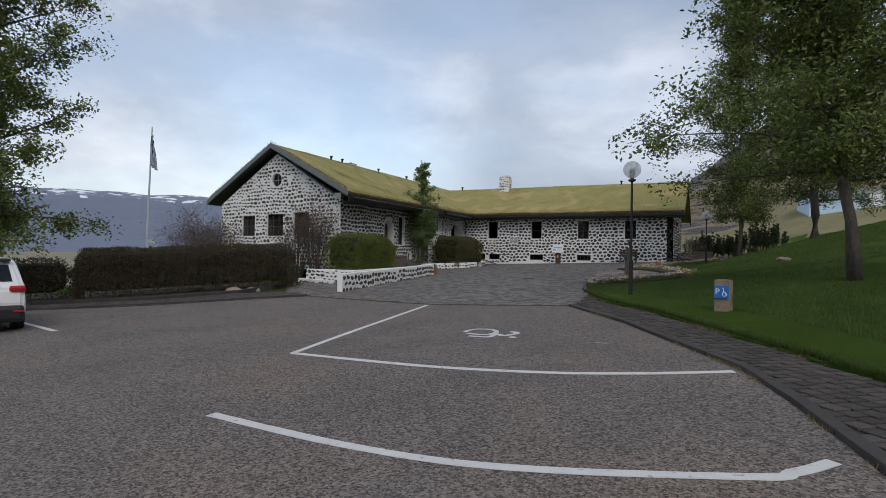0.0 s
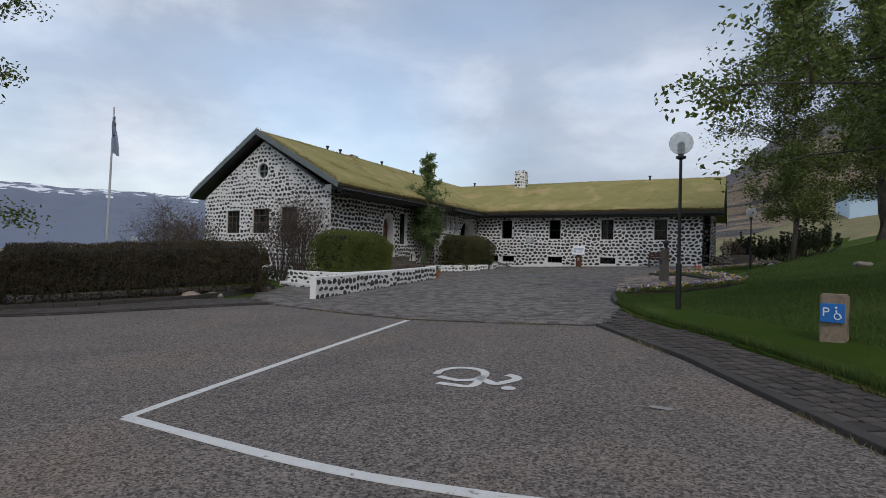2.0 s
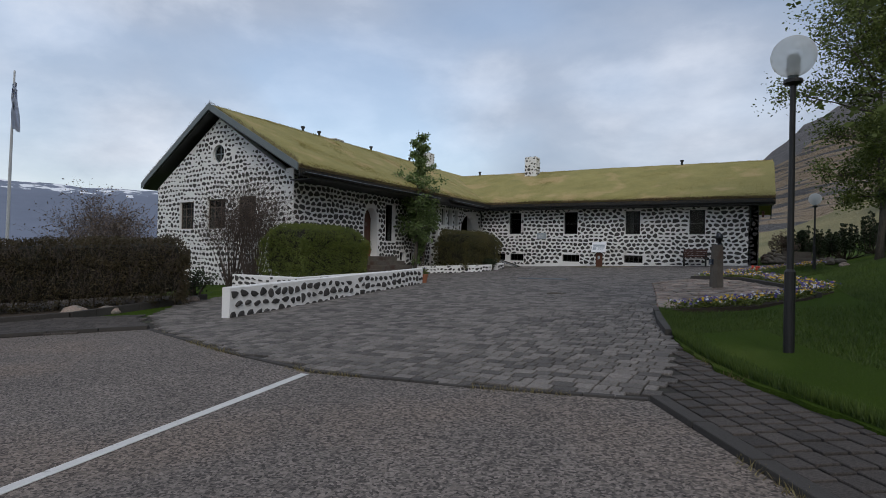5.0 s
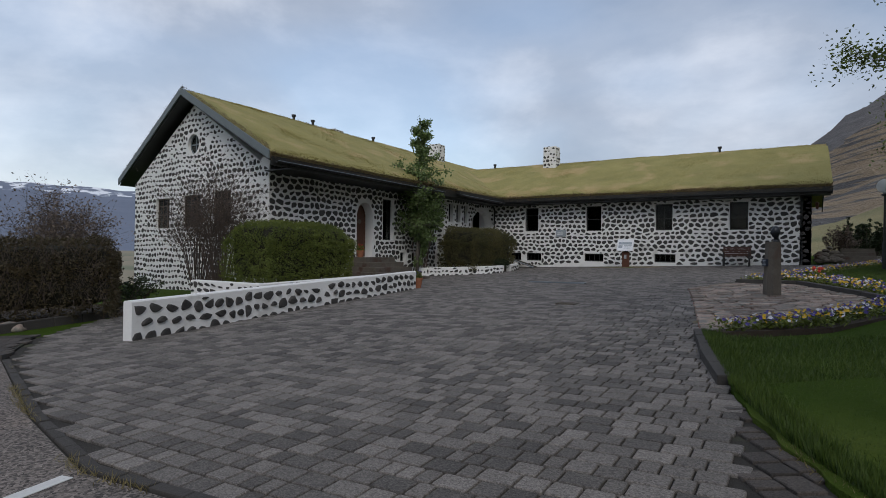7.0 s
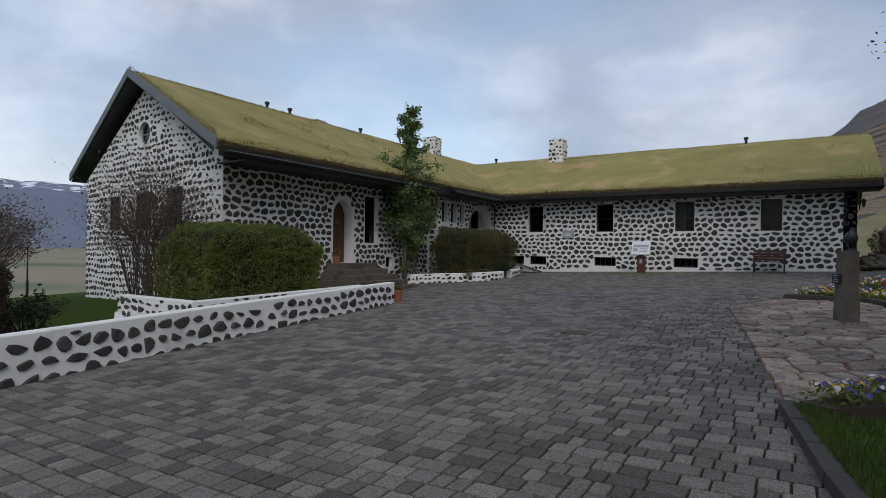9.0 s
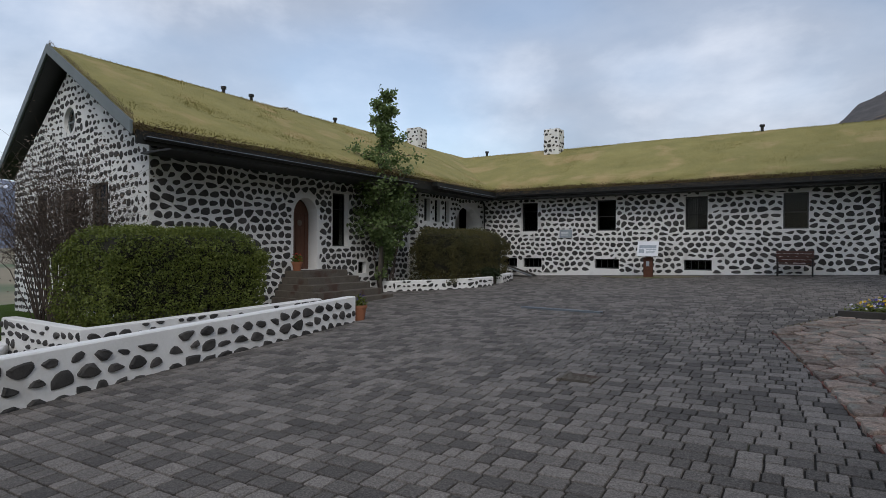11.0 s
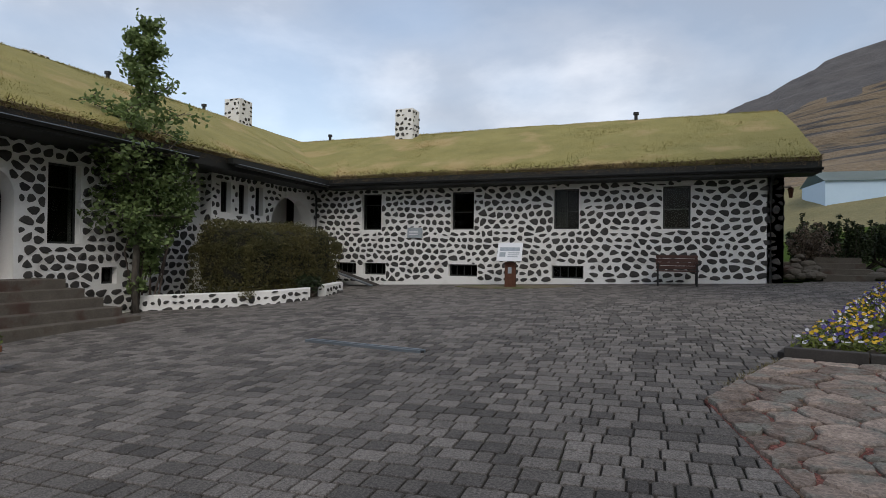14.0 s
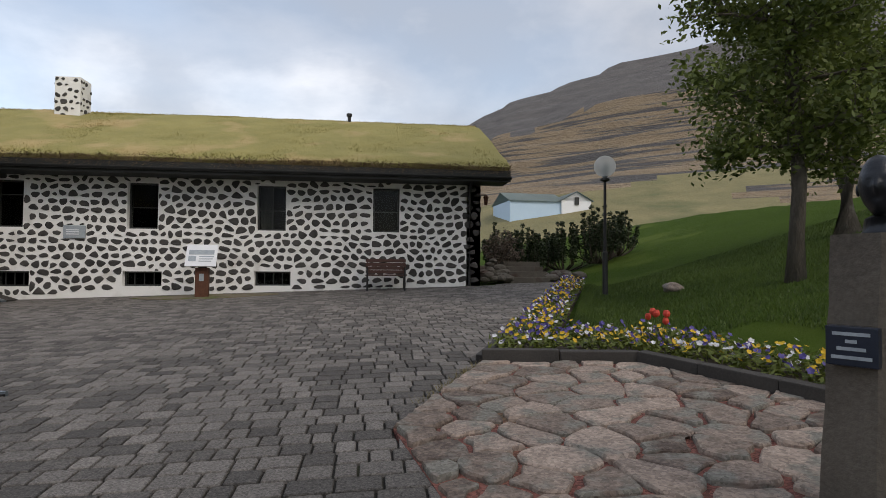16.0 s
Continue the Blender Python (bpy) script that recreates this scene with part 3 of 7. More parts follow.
def kerb_row(path, name, width, height, label, long=0.8, mat=None, lift=0.0):
    """Kerb stones end to end along a line, each one a piece of its kerb."""
    owner = tagged(new(name), label, "kerb", kind="structure")
    shared = {}
    for (x0, y0), (x1, y1) in zip(path, path[1:]):
        d = math.hypot(x1 - x0, y1 - y0)
        n = max(1, round(d / long))
        key = round(d / n, 2)
        if key not in shared:
            b = bmesh.new()
            box(b, -key / 2 + 0.006, key / 2 - 0.006, -width / 2, width / 2, -0.25, height, bevel=0.012)
            me = bpy.data.meshes.new("kerb_stone")
            b.to_mesh(me)
            b.free()
            me.materials.append(mat or KERB)
            shared[key] = me
        for k in range(n):
            t = (k + 0.5) / n
            x, y = x0 + (x1 - x0) * t, y0 + (y1 - y0) * t
            ob = new("kerb_stone", shared[key])
            slope = math.degrees(math.atan2(court(x1, y1) - court(x0, y0), d))
            ob.matrix_world = pose(x, y, court(x, y) + lift + random.uniform(-0.008, 0.006), random.uniform(-1.5, 1.5), -slope, math.degrees(math.atan2(y1 - y0, x1 - x0)) + random.uniform(-1, 1))
            ob.parent = owner
    return owner


kerb_row([(9.2, 6.0), (8.25, 10.9), (8.05, 11.75), (7.85, 12.7), (7.47, 14.05), (6.7, 15.5), (5.6, 17.65), (3.97, 20.15)], "kerb_east", 0.14, 0.05, "dark worn concrete kerb along the block footpath")
kerb_row([(3.9, 20.16), (2.2, 19.95), (0.3, 19.85), (-1.5, 20.27), (-5.06, 21.36)], "kerb_joint", 0.09, 0.012, "flush concrete edging between asphalt and paving", 0.3)
kerb_row([(-5.06, 21.36), (-6.25, 20.25), (-8.4, 17.87), (-11, 16.17), (-18, 11.1)], "kerb_west", 0.14, 0.07, "dark concrete kerb edging the car park")
kerb_row([(-18.6, 12.2), (-12.1, 17.4), (-9.5, 19.5), (-8.55, 21.8), (-9.0, 24.2), (-9.4, 26.0)], "kerb_hedge", 0.12, 0.14, "dark concrete edging below the long hedge", 0.6)
kerb_row([(3.02, 26.5), (3.32, 24.9), (3.62, 23.7)], "kerb_lawn", 0.13, 0.1, "dark concrete kerb edging the lawn", 0.55)
kerb_row([(7.3, 46.3), (2.74, 35.75)], "kerb_bed_side", 0.12, 0.07, "concrete kerb along the pansy bed", 0.6)
kerb_row([(2.74, 35.72), (4.22, 35.3), (4.72, 34.0), (5.65, 31.4), (5.9, 29.9)], "kerb_bed_front", 0.14, 0.13, "dark concrete kerb along the front of the pansy bed", 0.9)


# ---- the house ----
house = thing("stone_house", (-10, 46, 0), "long house of dark stones set in white limewash with turf roofs", "house")
house.matrix_world = Matrix.Identity(4)
NX0, NX1, NY = -10.1, 4.65, 46.0          # north wing: front wall
WX, WY0 = -10.5, 30.6                      # west wing: east wall and its corner
GW = (-19.9, 31.5)                         # far corner of the gable
RIDGE_W, RIDGE_N = 7.05, 6.66
RIDGE_Y = 50.6


def wall_frame(p0, p1):
    """Local frame: x along the wall, y outward (to the right of p0 to p1), z up."""
    d = (Vector(p1) - Vector(p0)).normalized()
    return Matrix(((d.x, d.y, 0, p0[0]), (d.y, -d.x, 0, p0[1]), (0, 0, 1, 0), (0, 0, 0, 1)))


def arch_points(u0, u1, spring, rise, n=14):
    c, r = (u0 + u1) / 2, (u1 - u0) / 2
    return [(c - r * math.cos(math.pi * k / n), spring + rise * math.sin(math.pi * k / n)) for k in range(n + 1)]


def build_wall(name, p0, p1, z0, top, openings, thick=0.4, arches=()):
    m = wall_frame(p0, p1)
    length = (Vector(p1) - Vector(p0)).length
    cuts = sorted({0.0, length, *[u for o in openings for u in o[:2]], *([length / 2] if callable(top) else [])})
    tp = top if callable(top) else (lambda u: top)
    bm = bmesh.new()
    for a, b in zip(cuts, cuts[1:]):
        z = z0
        spans = sorted((o[2], o[3]) for o in openings if o[0] < (a + b) / 2 < o[1])
        for lo, hi in spans + [(None, None)]:
            ta, tb = (tp(a), tp(b)) if lo is None else (lo, lo)
            vs = [bm.verts.new(c) for c in ((a, -thick, z), (b, -thick, z), (b, 0, z), (a, 0, z), (a, -thick, ta), (b, -thick, tb), (b, 0, tb), (a, 0, ta))]
            for f in ((0, 1, 2, 3), (7, 6, 5, 4), (0, 4, 5, 1), (1, 5, 6, 2), (2, 6, 7, 3), (3, 7, 4, 0)):
                bm.faces.new([vs[i] for i in f])
            z = hi
    for u0, u1, spring, rise in arches:
        arc = arch_points(u0, u1, spring, rise)
        for (a, za), (b, zb) in zip(arc, arc[1:]):
            hi = spring + rise + 0.002
            vs = [bm.verts.new(c) for c in ((a, -thick, za), (b, -thick, zb), (b, 0, zb), (a, 0, za), (a, -thick, hi), (b, -thick, hi), (b, 0, hi), (a, 0, hi))]
            for f in ((0, 1, 2, 3), (7, 6, 5, 4), (0, 4, 5, 1), (2, 6, 7, 3)):
                bm.faces.new([vs[i] for i in f])
    bmesh.ops.remove_doubles(bm, verts=bm.verts[:], dist=0.0005)
    bmesh.ops.recalc_face_normals(bm, faces=bm.faces[:])
    bm.transform(m)
    return finish(name, bm, WHITE, house, "white limewashed masonry set with dark stones"), m, length


# stones bedded in limewash: every one has its own worn outline
def lay_stones(owner, m, length, z0, top, blocked, row=0.2, wide=(0.2, 0.4), gap=0.07, pick=None, seed=1, proud=0.02, limit=300, base=None):
    """Roughly coursed rubble over a wall's face; stones inside pick are pieces of their own, the rest are joined."""
    rng = random.Random(seed)
    tp = top if callable(top) else (lambda u: top)
    bs = base if base else (lambda u: z0)
    lo, hi = min(bs(0), bs(length)), max(tp(u) for u in np.linspace(0, length, 9))
    courses, z = [], lo + row * 0.35
    while z < hi + row:
        u, line = rng.uniform(-0.3, 0.0), []
        while u < length + 0.3:
            w = rng.uniform(*wide) * rng.choice((0.62, 0.85, 1, 1, 1.15))
            line.append((u + w / 2, z + rng.uniform(-0.22, 0.22) * row + 0.03 * math.sin(u * 2.1 + z * 3)))
            u += w
        courses.append(line)
        z += row * rng.uniform(0.85, 1.15)
    verts, faces, made = [], [], 0
    for r, line in enumerate(courses):
        near = [p for q in courses[max(0, r - 2):r + 3] for p in q]
        for su, sz in line:
            if not (0 < su < length) or sz > tp(su) or sz < bs(su) or any(a < su < b and c < sz < d for a, b, c, d in blocked):
                continue
            poly = [(su - 0.36, sz - 0.24), (su + 0.36, sz - 0.24), (su + 0.36, sz + 0.24), (su - 0.36, sz + 0.24)]
            half = gap * rng.uniform(0.3, 0.72)
            for ou, oz in near:
                du, dz = ou - su, oz - sz
                d = math.hypot(du, dz)
                if 0.001 < d < 0.8:
                    k = d / 2 - half * (0.85 + 0.55 * abs(dz) / d)
                    poly = clip(poly, su + du / d * k, sz + dz / d * k, du / d, dz / d)
            for a, b, c, d in blocked:
                away = max((a - su, -1, 0, a, 0), (su - b, 1, 0, b, 0), (c - sz, 0, -1, 0, c), (sz - d, 0, 1, 0, d))
                if away[1]:
                    poly = clip(poly, away[3], 0, -away[1], 0)
                else:
                    poly = clip(poly, 0, away[4], 0, -away[2])
            slope = (tp(su + 0.05) - tp(su - 0.05)) / 0.1
            k = math.hypot(slope, 1)
            poly = clip(poly, su, tp(su) - 0.03, -slope / k, 1 / k)
            poly = clip(poly, su, bs(su) + 0.01, 0, -1)
            poly = clip(clip(poly, 0.015, 0, -1, 0), length - 0.015, 0, 1, 0)
            if len(poly) < 3:
                continue
            area = sum(p[0] * q[1] - q[0] * p[1] for p, q in zip(poly, poly[1:] + poly[:1])) / 2
            if abs(area) < 0.005:
                continue
            soft = []
            for p, q in zip(poly, poly[1:] + poly[:1]):
                e = rng.uniform(0.24, 0.36)
                if math.dist(p, q) > 0.03:
                    soft += [(p[0] + (q[0] - p[0]) * e, p[1] + (q[1] - p[1]) * e), (p[0] + (q[0] - p[0]) * (1 - e), p[1] + (q[1] - p[1]) * (1 - e))]
                else:
                    soft.append(((p[0] + q[0]) / 2, (p[1] + q[1]) / 2))
            n = len(soft)
            cu, cz = sum(p[0] for p in soft) / n, sum(p[1] for p in soft) / n
            out = proud * rng.uniform(0.6, 1.6)
            vs = []
            for scale, y, jit in ((1.0, -0.3, 0.0), (0.96, 0.6, 0.2), (0.72, 1.0, 0.22)):
                vs += [m @ Vector((cu + (p[0] - cu) * scale, out * (y + rng.uniform(-jit, jit)), cz + (p[1] - cz) * scale)) for p in soft]
            fs = [(k, (k + 1) % n, n + (k + 1) % n, n + k) for k in range(n)] + [(n + k, n + (k + 1) % n, 2 * n + (k + 1) % n, 2 * n + k) for k in range(n)]
            fs.append(tuple(2 * n + k for k in range(n)))
            if pick and pick(cu, cz) and made < limit:
                made += 1
                o = m @ Vector((cu, 0, cz))
                me = bpy.data.meshes.new("stone")
                me.from_pydata([tuple(v - o) for v in vs], [], fs)
                me.materials.append(STONE)
                ob = new("stone", me)
                ob.matrix_world = Matrix.Translation(o)
                ob.parent = owner
            else:
                k = len(verts)
                verts.extend(vs)
                faces.extend(tuple(k + i for i in f) for f in fs)
    if faces:
        ob = soup("stonework", verts, faces, STONE_J, owner)
        tagged(ob, "dark stones set in limewash", kind="stuff")


def window(owner, m, u0, u1, z0, z1, bars=(), depth=0.16, curtain=0.0, curtain_side=0, frame_mat=None):
    """A window set back in its opening: frame, bars, pane, and a curtain where one hangs."""
    w = new("window")
    w.parent = owner
    w.matrix_world = m
    b, fm = 0.045, frame_mat or FASCIA
    part("window_frame", boxes((u0, u0 + b, -depth - 0.05, -depth, z0, z1), (u1 - b, u1, -depth - 0.05, -depth, z0, z1), (u0 + b, u1 - b, -depth - 0.05, -depth, z0, z0 + b), (u0 + b, u1 - b, -depth - 0.05, -depth, z1 - b, z1)), fm, w)
    for kind, at, *rest in bars:
        if kind == "v":
            part("glazing_bar", boxes((at - 0.013, at + 0.013, -depth - 0.04, -depth - 0.006, z0 + b, z1 - b)), fm, w)
        else:
            part("glazing_bar", boxes((u0 + b, u1 - b, -depth - 0.04, -depth - 0.006, at - 0.013, at + 0.013)), fm, w)
    pane = part("pane", boxes((u0 + b, u1 - b, -depth - 0.03, -depth - 0.022, z0 + b, z1 - b)), GLASS, w, "clear window glass")
    pane.visible_shadow = False
    if curtain:
        c = bmesh.new()
        wide = (u1 - u0 - 2 * b) * curtain
        a0 = u0 + b if curtain_side == 0 else u1 - b - wide
        n = 14
        top = [c.verts.new((a0 + wide * k / n, -depth - 0.16 + 0.018 * math.sin(k * 2.1), z1)) for k in range(n + 1)]
        low = [c.verts.new((a0 + wide * k / n, -depth - 0.16 + 0.026 * math.sin(k * 2.1), z0)) for k in range(n + 1)]
        for k in range(n):
            c.faces.new((top[k], top[k + 1], low[k + 1], low[k]))
        bmesh.ops.solidify(c, geom=c.faces[:], thickness=0.004)
        part("curtain", c, CURTAIN, w, "thin white net curtain")
    return w


# north wing, front wall: u runs east from the inner corner
NW = [(-8.22, -7.46), (-4.9, -4.12), (-1.55, -0.78), (1.6, 2.34)]
NB = [(-9.3, -8.42, 0.79, 1.19), (-8.14, -7.27, 0.79, 1.19), (-4.98, -3.99, 0.81, 1.2), (-1.59, -0.63, 0.83, 1.22)]
nopen = [(a - NX0, b - NX0, 2.34, 3.58) for a, b in NW] + [(a - NX0, b - NX0, c, d) for a, b, c, d in NB]
wall_n, mn, ln = build_wall("wall_north", (NX0, NY), (NX1, NY), -0.8, 4.25, nopen)
for k, (a, b) in enumerate(NW):
    u0, u1 = a - NX0, b - NX0
    bars = [("h", 2.92)] if k != 0 else [("h", 3.2)]
    if k == 2:
        bars = [("v", (u0 + u1) / 2), ("h", 2.9)]
    window(wall_n, mn, u0, u1, 2.34, 3.58, bars, curtain=(0.5 if k == 2 else 0.0))
for a, b, c, d in NB:
    u0, u1 = a - NX0, b - NX0
    window(wall_n, mn, u0, u1, c, d, [("v", u0 + (u1 - u0) * q) for q in (0.25, 0.5, 0.75)])
nblock = [(a - 0.02, b + 0.02, c - 0.04, d + 0.02) for a, b, c, d in nopen] + [(-6.46 - NX0, -5.9 - NX0, 2.05, 2.41)]

# west wing, east wall: u runs north from the gable corner
DOOR = (4.38, 5.36, 0.93, 2.55, 0.55)
wopen = [(DOOR[0], DOOR[1], DOOR[2], DOOR[3] + DOOR[4]), (6.02, 6.74, 1.64, 3.36), (7.28, 7.68, 0.73, 1.12), (8.15, 8.55, 0.73, 1.12), (8.25, 8.75, 2.2, 3.35), (9.0, 9.5, 2.2, 3.35), (10.5, 15.2, 0.9, 3.6)]
wall_w, mw, lw = build_wall("wall_west", (WX, WY0), (WX, 46.1), -1.2, 4.2, wopen, arches=[(DOOR[0], DOOR[1], DOOR[3], DOOR[4])])
for o in wopen[1:-1]:
    window(wall_w, mw, *o, bars=[("h", o[2] + 0.7 * (o[3] - o[2]))] if o[3] - o[2] > 1 else [])
wblock = [(o[0] - 0.06, o[1] + 0.06, o[2] - 0.07, o[3] + 0.05) for o in wopen] + [(10.15, 20, -2, 6)]
wblock[0] = (DOOR[0] - 0.09, DOOR[1] + 0.09, 0.6, DOOR[3] + 0.35)
wblock.append((DOOR[0] + 0.1, DOOR[1] - 0.1, 2.7, DOOR[3] + DOOR[4] + 0.1))

# the porch that stands a little proud of it
popen = [(0.36, 0.76, 2.64, 3.52), (1.1, 1.5, 2.64, 3.52), (1.84, 2.2, 2.64, 3.52), (2.62, 4.9, 0.9, 3.4)]
wall_p, mp_, lp = build_wall("wall_porch", (-10.1, 40.85), (-10.1, 46.0), -0.8, 4.15, popen, arches=[(2.62, 4.9, 2.45, 0.95)])
for o in popen[:3]:
    window(wall_p, mp_, *o)
pblock = [(o[0] - 0.06, o[1] + 0.06, o[2] - 0.07, o[3] + 0.05) for o in popen[:3]] + [(2.5, 5.02, 0.5, 2.8), (2.75, 4.8, 2.6, 3.2), (3.1, 4.5, 2.6, 3.5)]

# gable: u runs east from the far corner
GE = (WX - 0.06, WY0)
glen = math.dist(GW, GE)
eave_z = 3.85
gtop = lambda u: eave_z + (RIDGE_W - 0.45 - eave_z) * (1 - abs(u - glen / 2) / (glen / 2))
gopen = [(1.85, 2.95, 1.95, 3.15), (3.95, 5.25, 1.95, 3.2), (6.05, 7.25, 1.98, 3.25), (6.5, 7.55, -0.35, 0.15), (glen / 2 - 0.42, glen / 2 + 0.42, 4.72, 5.5)]
wall_g, mg, lg = build_wall("wall_gable", GW, GE, -1.6, gtop, gopen, arches=[(glen / 2 - 0.42, glen / 2 + 0.42, 5.11, 0.39)])
for o in gopen[:3]:
    w3 = (o[1] - o[0]) / 3
    window(wall_g, mg, *o, bars=[("v", o[0] + w3), ("v", o[0] + 2 * w3), ("h", o[2] + 0.55), ("h", o[2] + 0.9)], depth=0.1, frame_mat=WINDOWBROWN, curtain=0.0 if o is gopen[1] else 0.98)
window(wall_g, mg, *gopen[3])
gblock = [(o[0] - 0.01, o[1] + 0.01, o[2] - 0.03, o[3] + 0.01) for o in gopen]


def round_window():
    u, z, r = glen / 2, 5.11, 0.42
    w = new("round_window")
    w.parent = wall_g
    w.matrix_world = mg @ Matrix.Translation((u, 0, z))
    for nm, r0, r1, y0, y1, mt in (("surround", r - 0.02, r + 0.07, -0.16, 0.012, WHITE), ("window_frame", r - 0.07, r - 0.01, -0.16, -0.1, BARGE)):
        b = bmesh.new()
        n = 32
        ring = [[b.verts.new((q * math.cos(2 * math.pi * k / n), y, q * 0.95 * math.sin(2 * math.pi * k / n))) for k in range(n)] for q, y in ((r0, y0), (r1, y0), (r1, y1), (r0, y1))]
        for a, c in zip(ring, ring[1:] + ring[:1]):
            for k in range(n):
                b.faces.new((a[k], a[(k + 1) % n], c[(k + 1) % n], c[k]))
        bmesh.ops.recalc_face_normals(b, faces=b.faces[:])
        part(nm, b, mt, w)
    part("glazing_bar", boxes((-0.025, 0.025, -0.15, -0.105, -r, r)), BARGE, w)
    part("glazing_bar", boxes((-r, r, -0.149, -0.106, -0.025, 0.025)), BARGE, w)
    b = bmesh.new()
    bmesh.ops.create_cone(b, cap_ends=True, segments=32, radius1=r, radius2=r, depth=0.008, matrix=Matrix.Translation((0, -0.13, 0)) @ Matrix.Rotation(math.pi / 2, 4, "X"))
    pane = part("pane", b, GLASS, w)
    pane.visible_shadow = False


round_window()

# plain walls that close the house behind
build_wall("wall_back_west", (-19.9, 59.0), GW, -1.6, 3.85, [])
build_wall("wall_back_north", (NX1, 55.1), (-19.9, 55.1), -0.8, 4.2, [])
ntop = lambda u: 4.15 + (RIDGE_N - 0.45 - 4.15) * (1 - abs(u - 4.55) / 4.55)
wall_e, me_, le = build_wall("wall_east", (NX1, NY), (NX1, 55.1), -0.4, ntop, [], thick=0.4)
for w in (wall_n, wall_w, wall_p, wall_g, wall_e):
    w["label"] = "white limewashed wall set with dark rounded stones"
# Plain room surfaces, coloured near-black as shade behind the panes.
part("floor", boxes((-19.4, 4.2, 46.45, 54.6, 0.7, 0.95), (-19.4, -10.95, 32.0, 46.4, 0.7, 0.92)), ROOM, house, "plain floor coloured near-black for an unlit room")
# Unseen slab added to stop light leaking in under the roof.
part("ceiling", boxes((-19.4, 4.2, 46.45, 54.6, 4.02, 4.1), (-19.4, -10.95, 32.0, 46.4, 4.0, 4.08)), ROOM, house, "added near-black ceiling slab that stops light leaks")
part("partition", boxes((-19.0, 4.0, 49.4, 49.5, 0.96, 4.0), (-14.2, -14.1, 32.2, 49.0, 0.96, 4.0)), ROOM, house, "plain partition coloured near-black for an unlit room")


# ---- roofs: boards, gutters and a thick sheet of turf ----
def turf_sheet(name, corner, along, up, n_along, n_up, thick, seed):
    """An uneven slab of turf; along and up are the vectors of its two sides."""
    bm = bmesh.new()
    a, u = Vector(along), Vector(up)
    nrm = a.cross(u).normalized()
    if nrm.z < 0:
        nrm = -nrm
    grid = []
    for i in range(n_along + 1):
        row = []
        for j in range(n_up + 1):
            p = Vector(corner) + a * (i / n_along) + u * (j / n_up)
            d = 0.05 * noise.noise(Vector((p.x * 0.5, p.y * 0.5, seed))) + 0.025 * noise.noise(Vector((p.x * 2.2, p.y * 2.2, seed + 3)))
            if j == n_up:
                d -= 0.05
            if j == 0 and 0 < i < n_along:
                p = p + u.normalized() * 0.06 * noise.noise(Vector((p.x * 1.7, p.y * 1.7, 4)))
            row.append(bm.verts.new(p + nrm * (d + (0.0 if j else -0.06))))
        grid.append(row)
    for i in range(n_along):
        for j in range(n_up):
            bm.faces.new((grid[i][j], grid[i + 1][j], grid[i + 1][j + 1], grid[i][j + 1]))
    r = bmesh.ops.extrude_face_region(bm, geom=bm.faces[:])
    bmesh.ops.translate(bm, vec=-nrm * thick, verts=[v for v in r["geom"] if isinstance(v, bmesh.types.BMVert)])
    bmesh.ops.recalc_face_normals(bm, faces=bm.faces[:])
    return finish(name, bm, TURF, house, "thick yellow-green grass turf")


def fringe(name, p0, p1, out, count, seed, length=0.22, mat=None, rise=0.3):
    """Ragged dry grass hanging over a roof's edge."""
    rng = random.Random(seed)
    verts, faces = [], []
    p0, p1, out = Vector(p0), Vector(p1), Vector(out)
    along = (p1 - p0).normalized()
    for k in range(count):
        p = p0.lerp(p1, rng.random()) + Vector((0, 0, rng.uniform(-0.16, 0.06)))
        d = (out * rng.uniform(0.3, 1.0) + Vector((0, 0, rng.uniform(-0.8, rise))) + along * rng.uniform(-0.6, 0.6)).normalized()
        s = along * rng.uniform(0.006, 0.014)
        q = p + d * length * rng.uniform(0.3, 1.0)
        i = len(verts)
        verts += [p - s, p + s, q]
        faces.append((i, i + 1, i + 2))
    ob = soup(name, verts, faces, mat or THATCH, house)
    return tagged(ob, "ragged dry grass edge", kind="stuff")


EX, EXW = -9.35, -21.0
slope_w = (RIDGE_W - 3.95) / (EX + 15.2)
gy = lambda x: 29.45 + (-8.6 - x) * 0.16
for nm, ex in (("turf_east", EX), ("turf_west", EXW)):
    rx = -15.2
    y0e, y0r = gy(ex), gy(rx)
    bm = bmesh.new()
    ob = turf_sheet(nm, (ex, y0e, 4.18), (0, 59.2 - y0e, 0), (rx - ex, y0r - y0e, RIDGE_W - 4.18 + 0.05), 70, 12, 0.2, 1.0 if ex > -15 else 6.0)
ob = turf_sheet("turf_south", (-16.2, 45.25, 4.2), (5.35 + 16.2, 0, 0), (0, RIDGE_Y - 45.25, RIDGE_N - 4.2), 70, 10, 0.2, 11.0)
ob = turf_sheet("turf_north", (-16.2, 55.9, 4.2), (5.35 + 16.2, 0, 0), (0, RIDGE_Y - 55.9, RIDGE_N - 4.2), 60, 8, 0.2, 15.0)
fringe("grass_fringe", (EX, gy(EX), 4.1), (EX, 45.3, 4.1), (1, 0, 0), 5200, 3)
fringe("grass_fringe", (-9.4, 45.25, 4.12), (5.35, 45.25, 4.12), (0, -1, 0), 5200, 4)
fringe("grass_fringe", (EX, gy(EX) + 0.05, 4.25), (-15.2, gy(-15.2) + 0.05, RIDGE_W + 0.08), (0, -0.5, 0.8), 2200, 5, 0.14)
fringe("grass_fringe", (EXW, gy(EXW) + 0.05, 4.25), (-15.2, gy(-15.2) + 0.05, RIDGE_W + 0.08), (0, -0.5, 0.8), 2200, 6, 0.14)


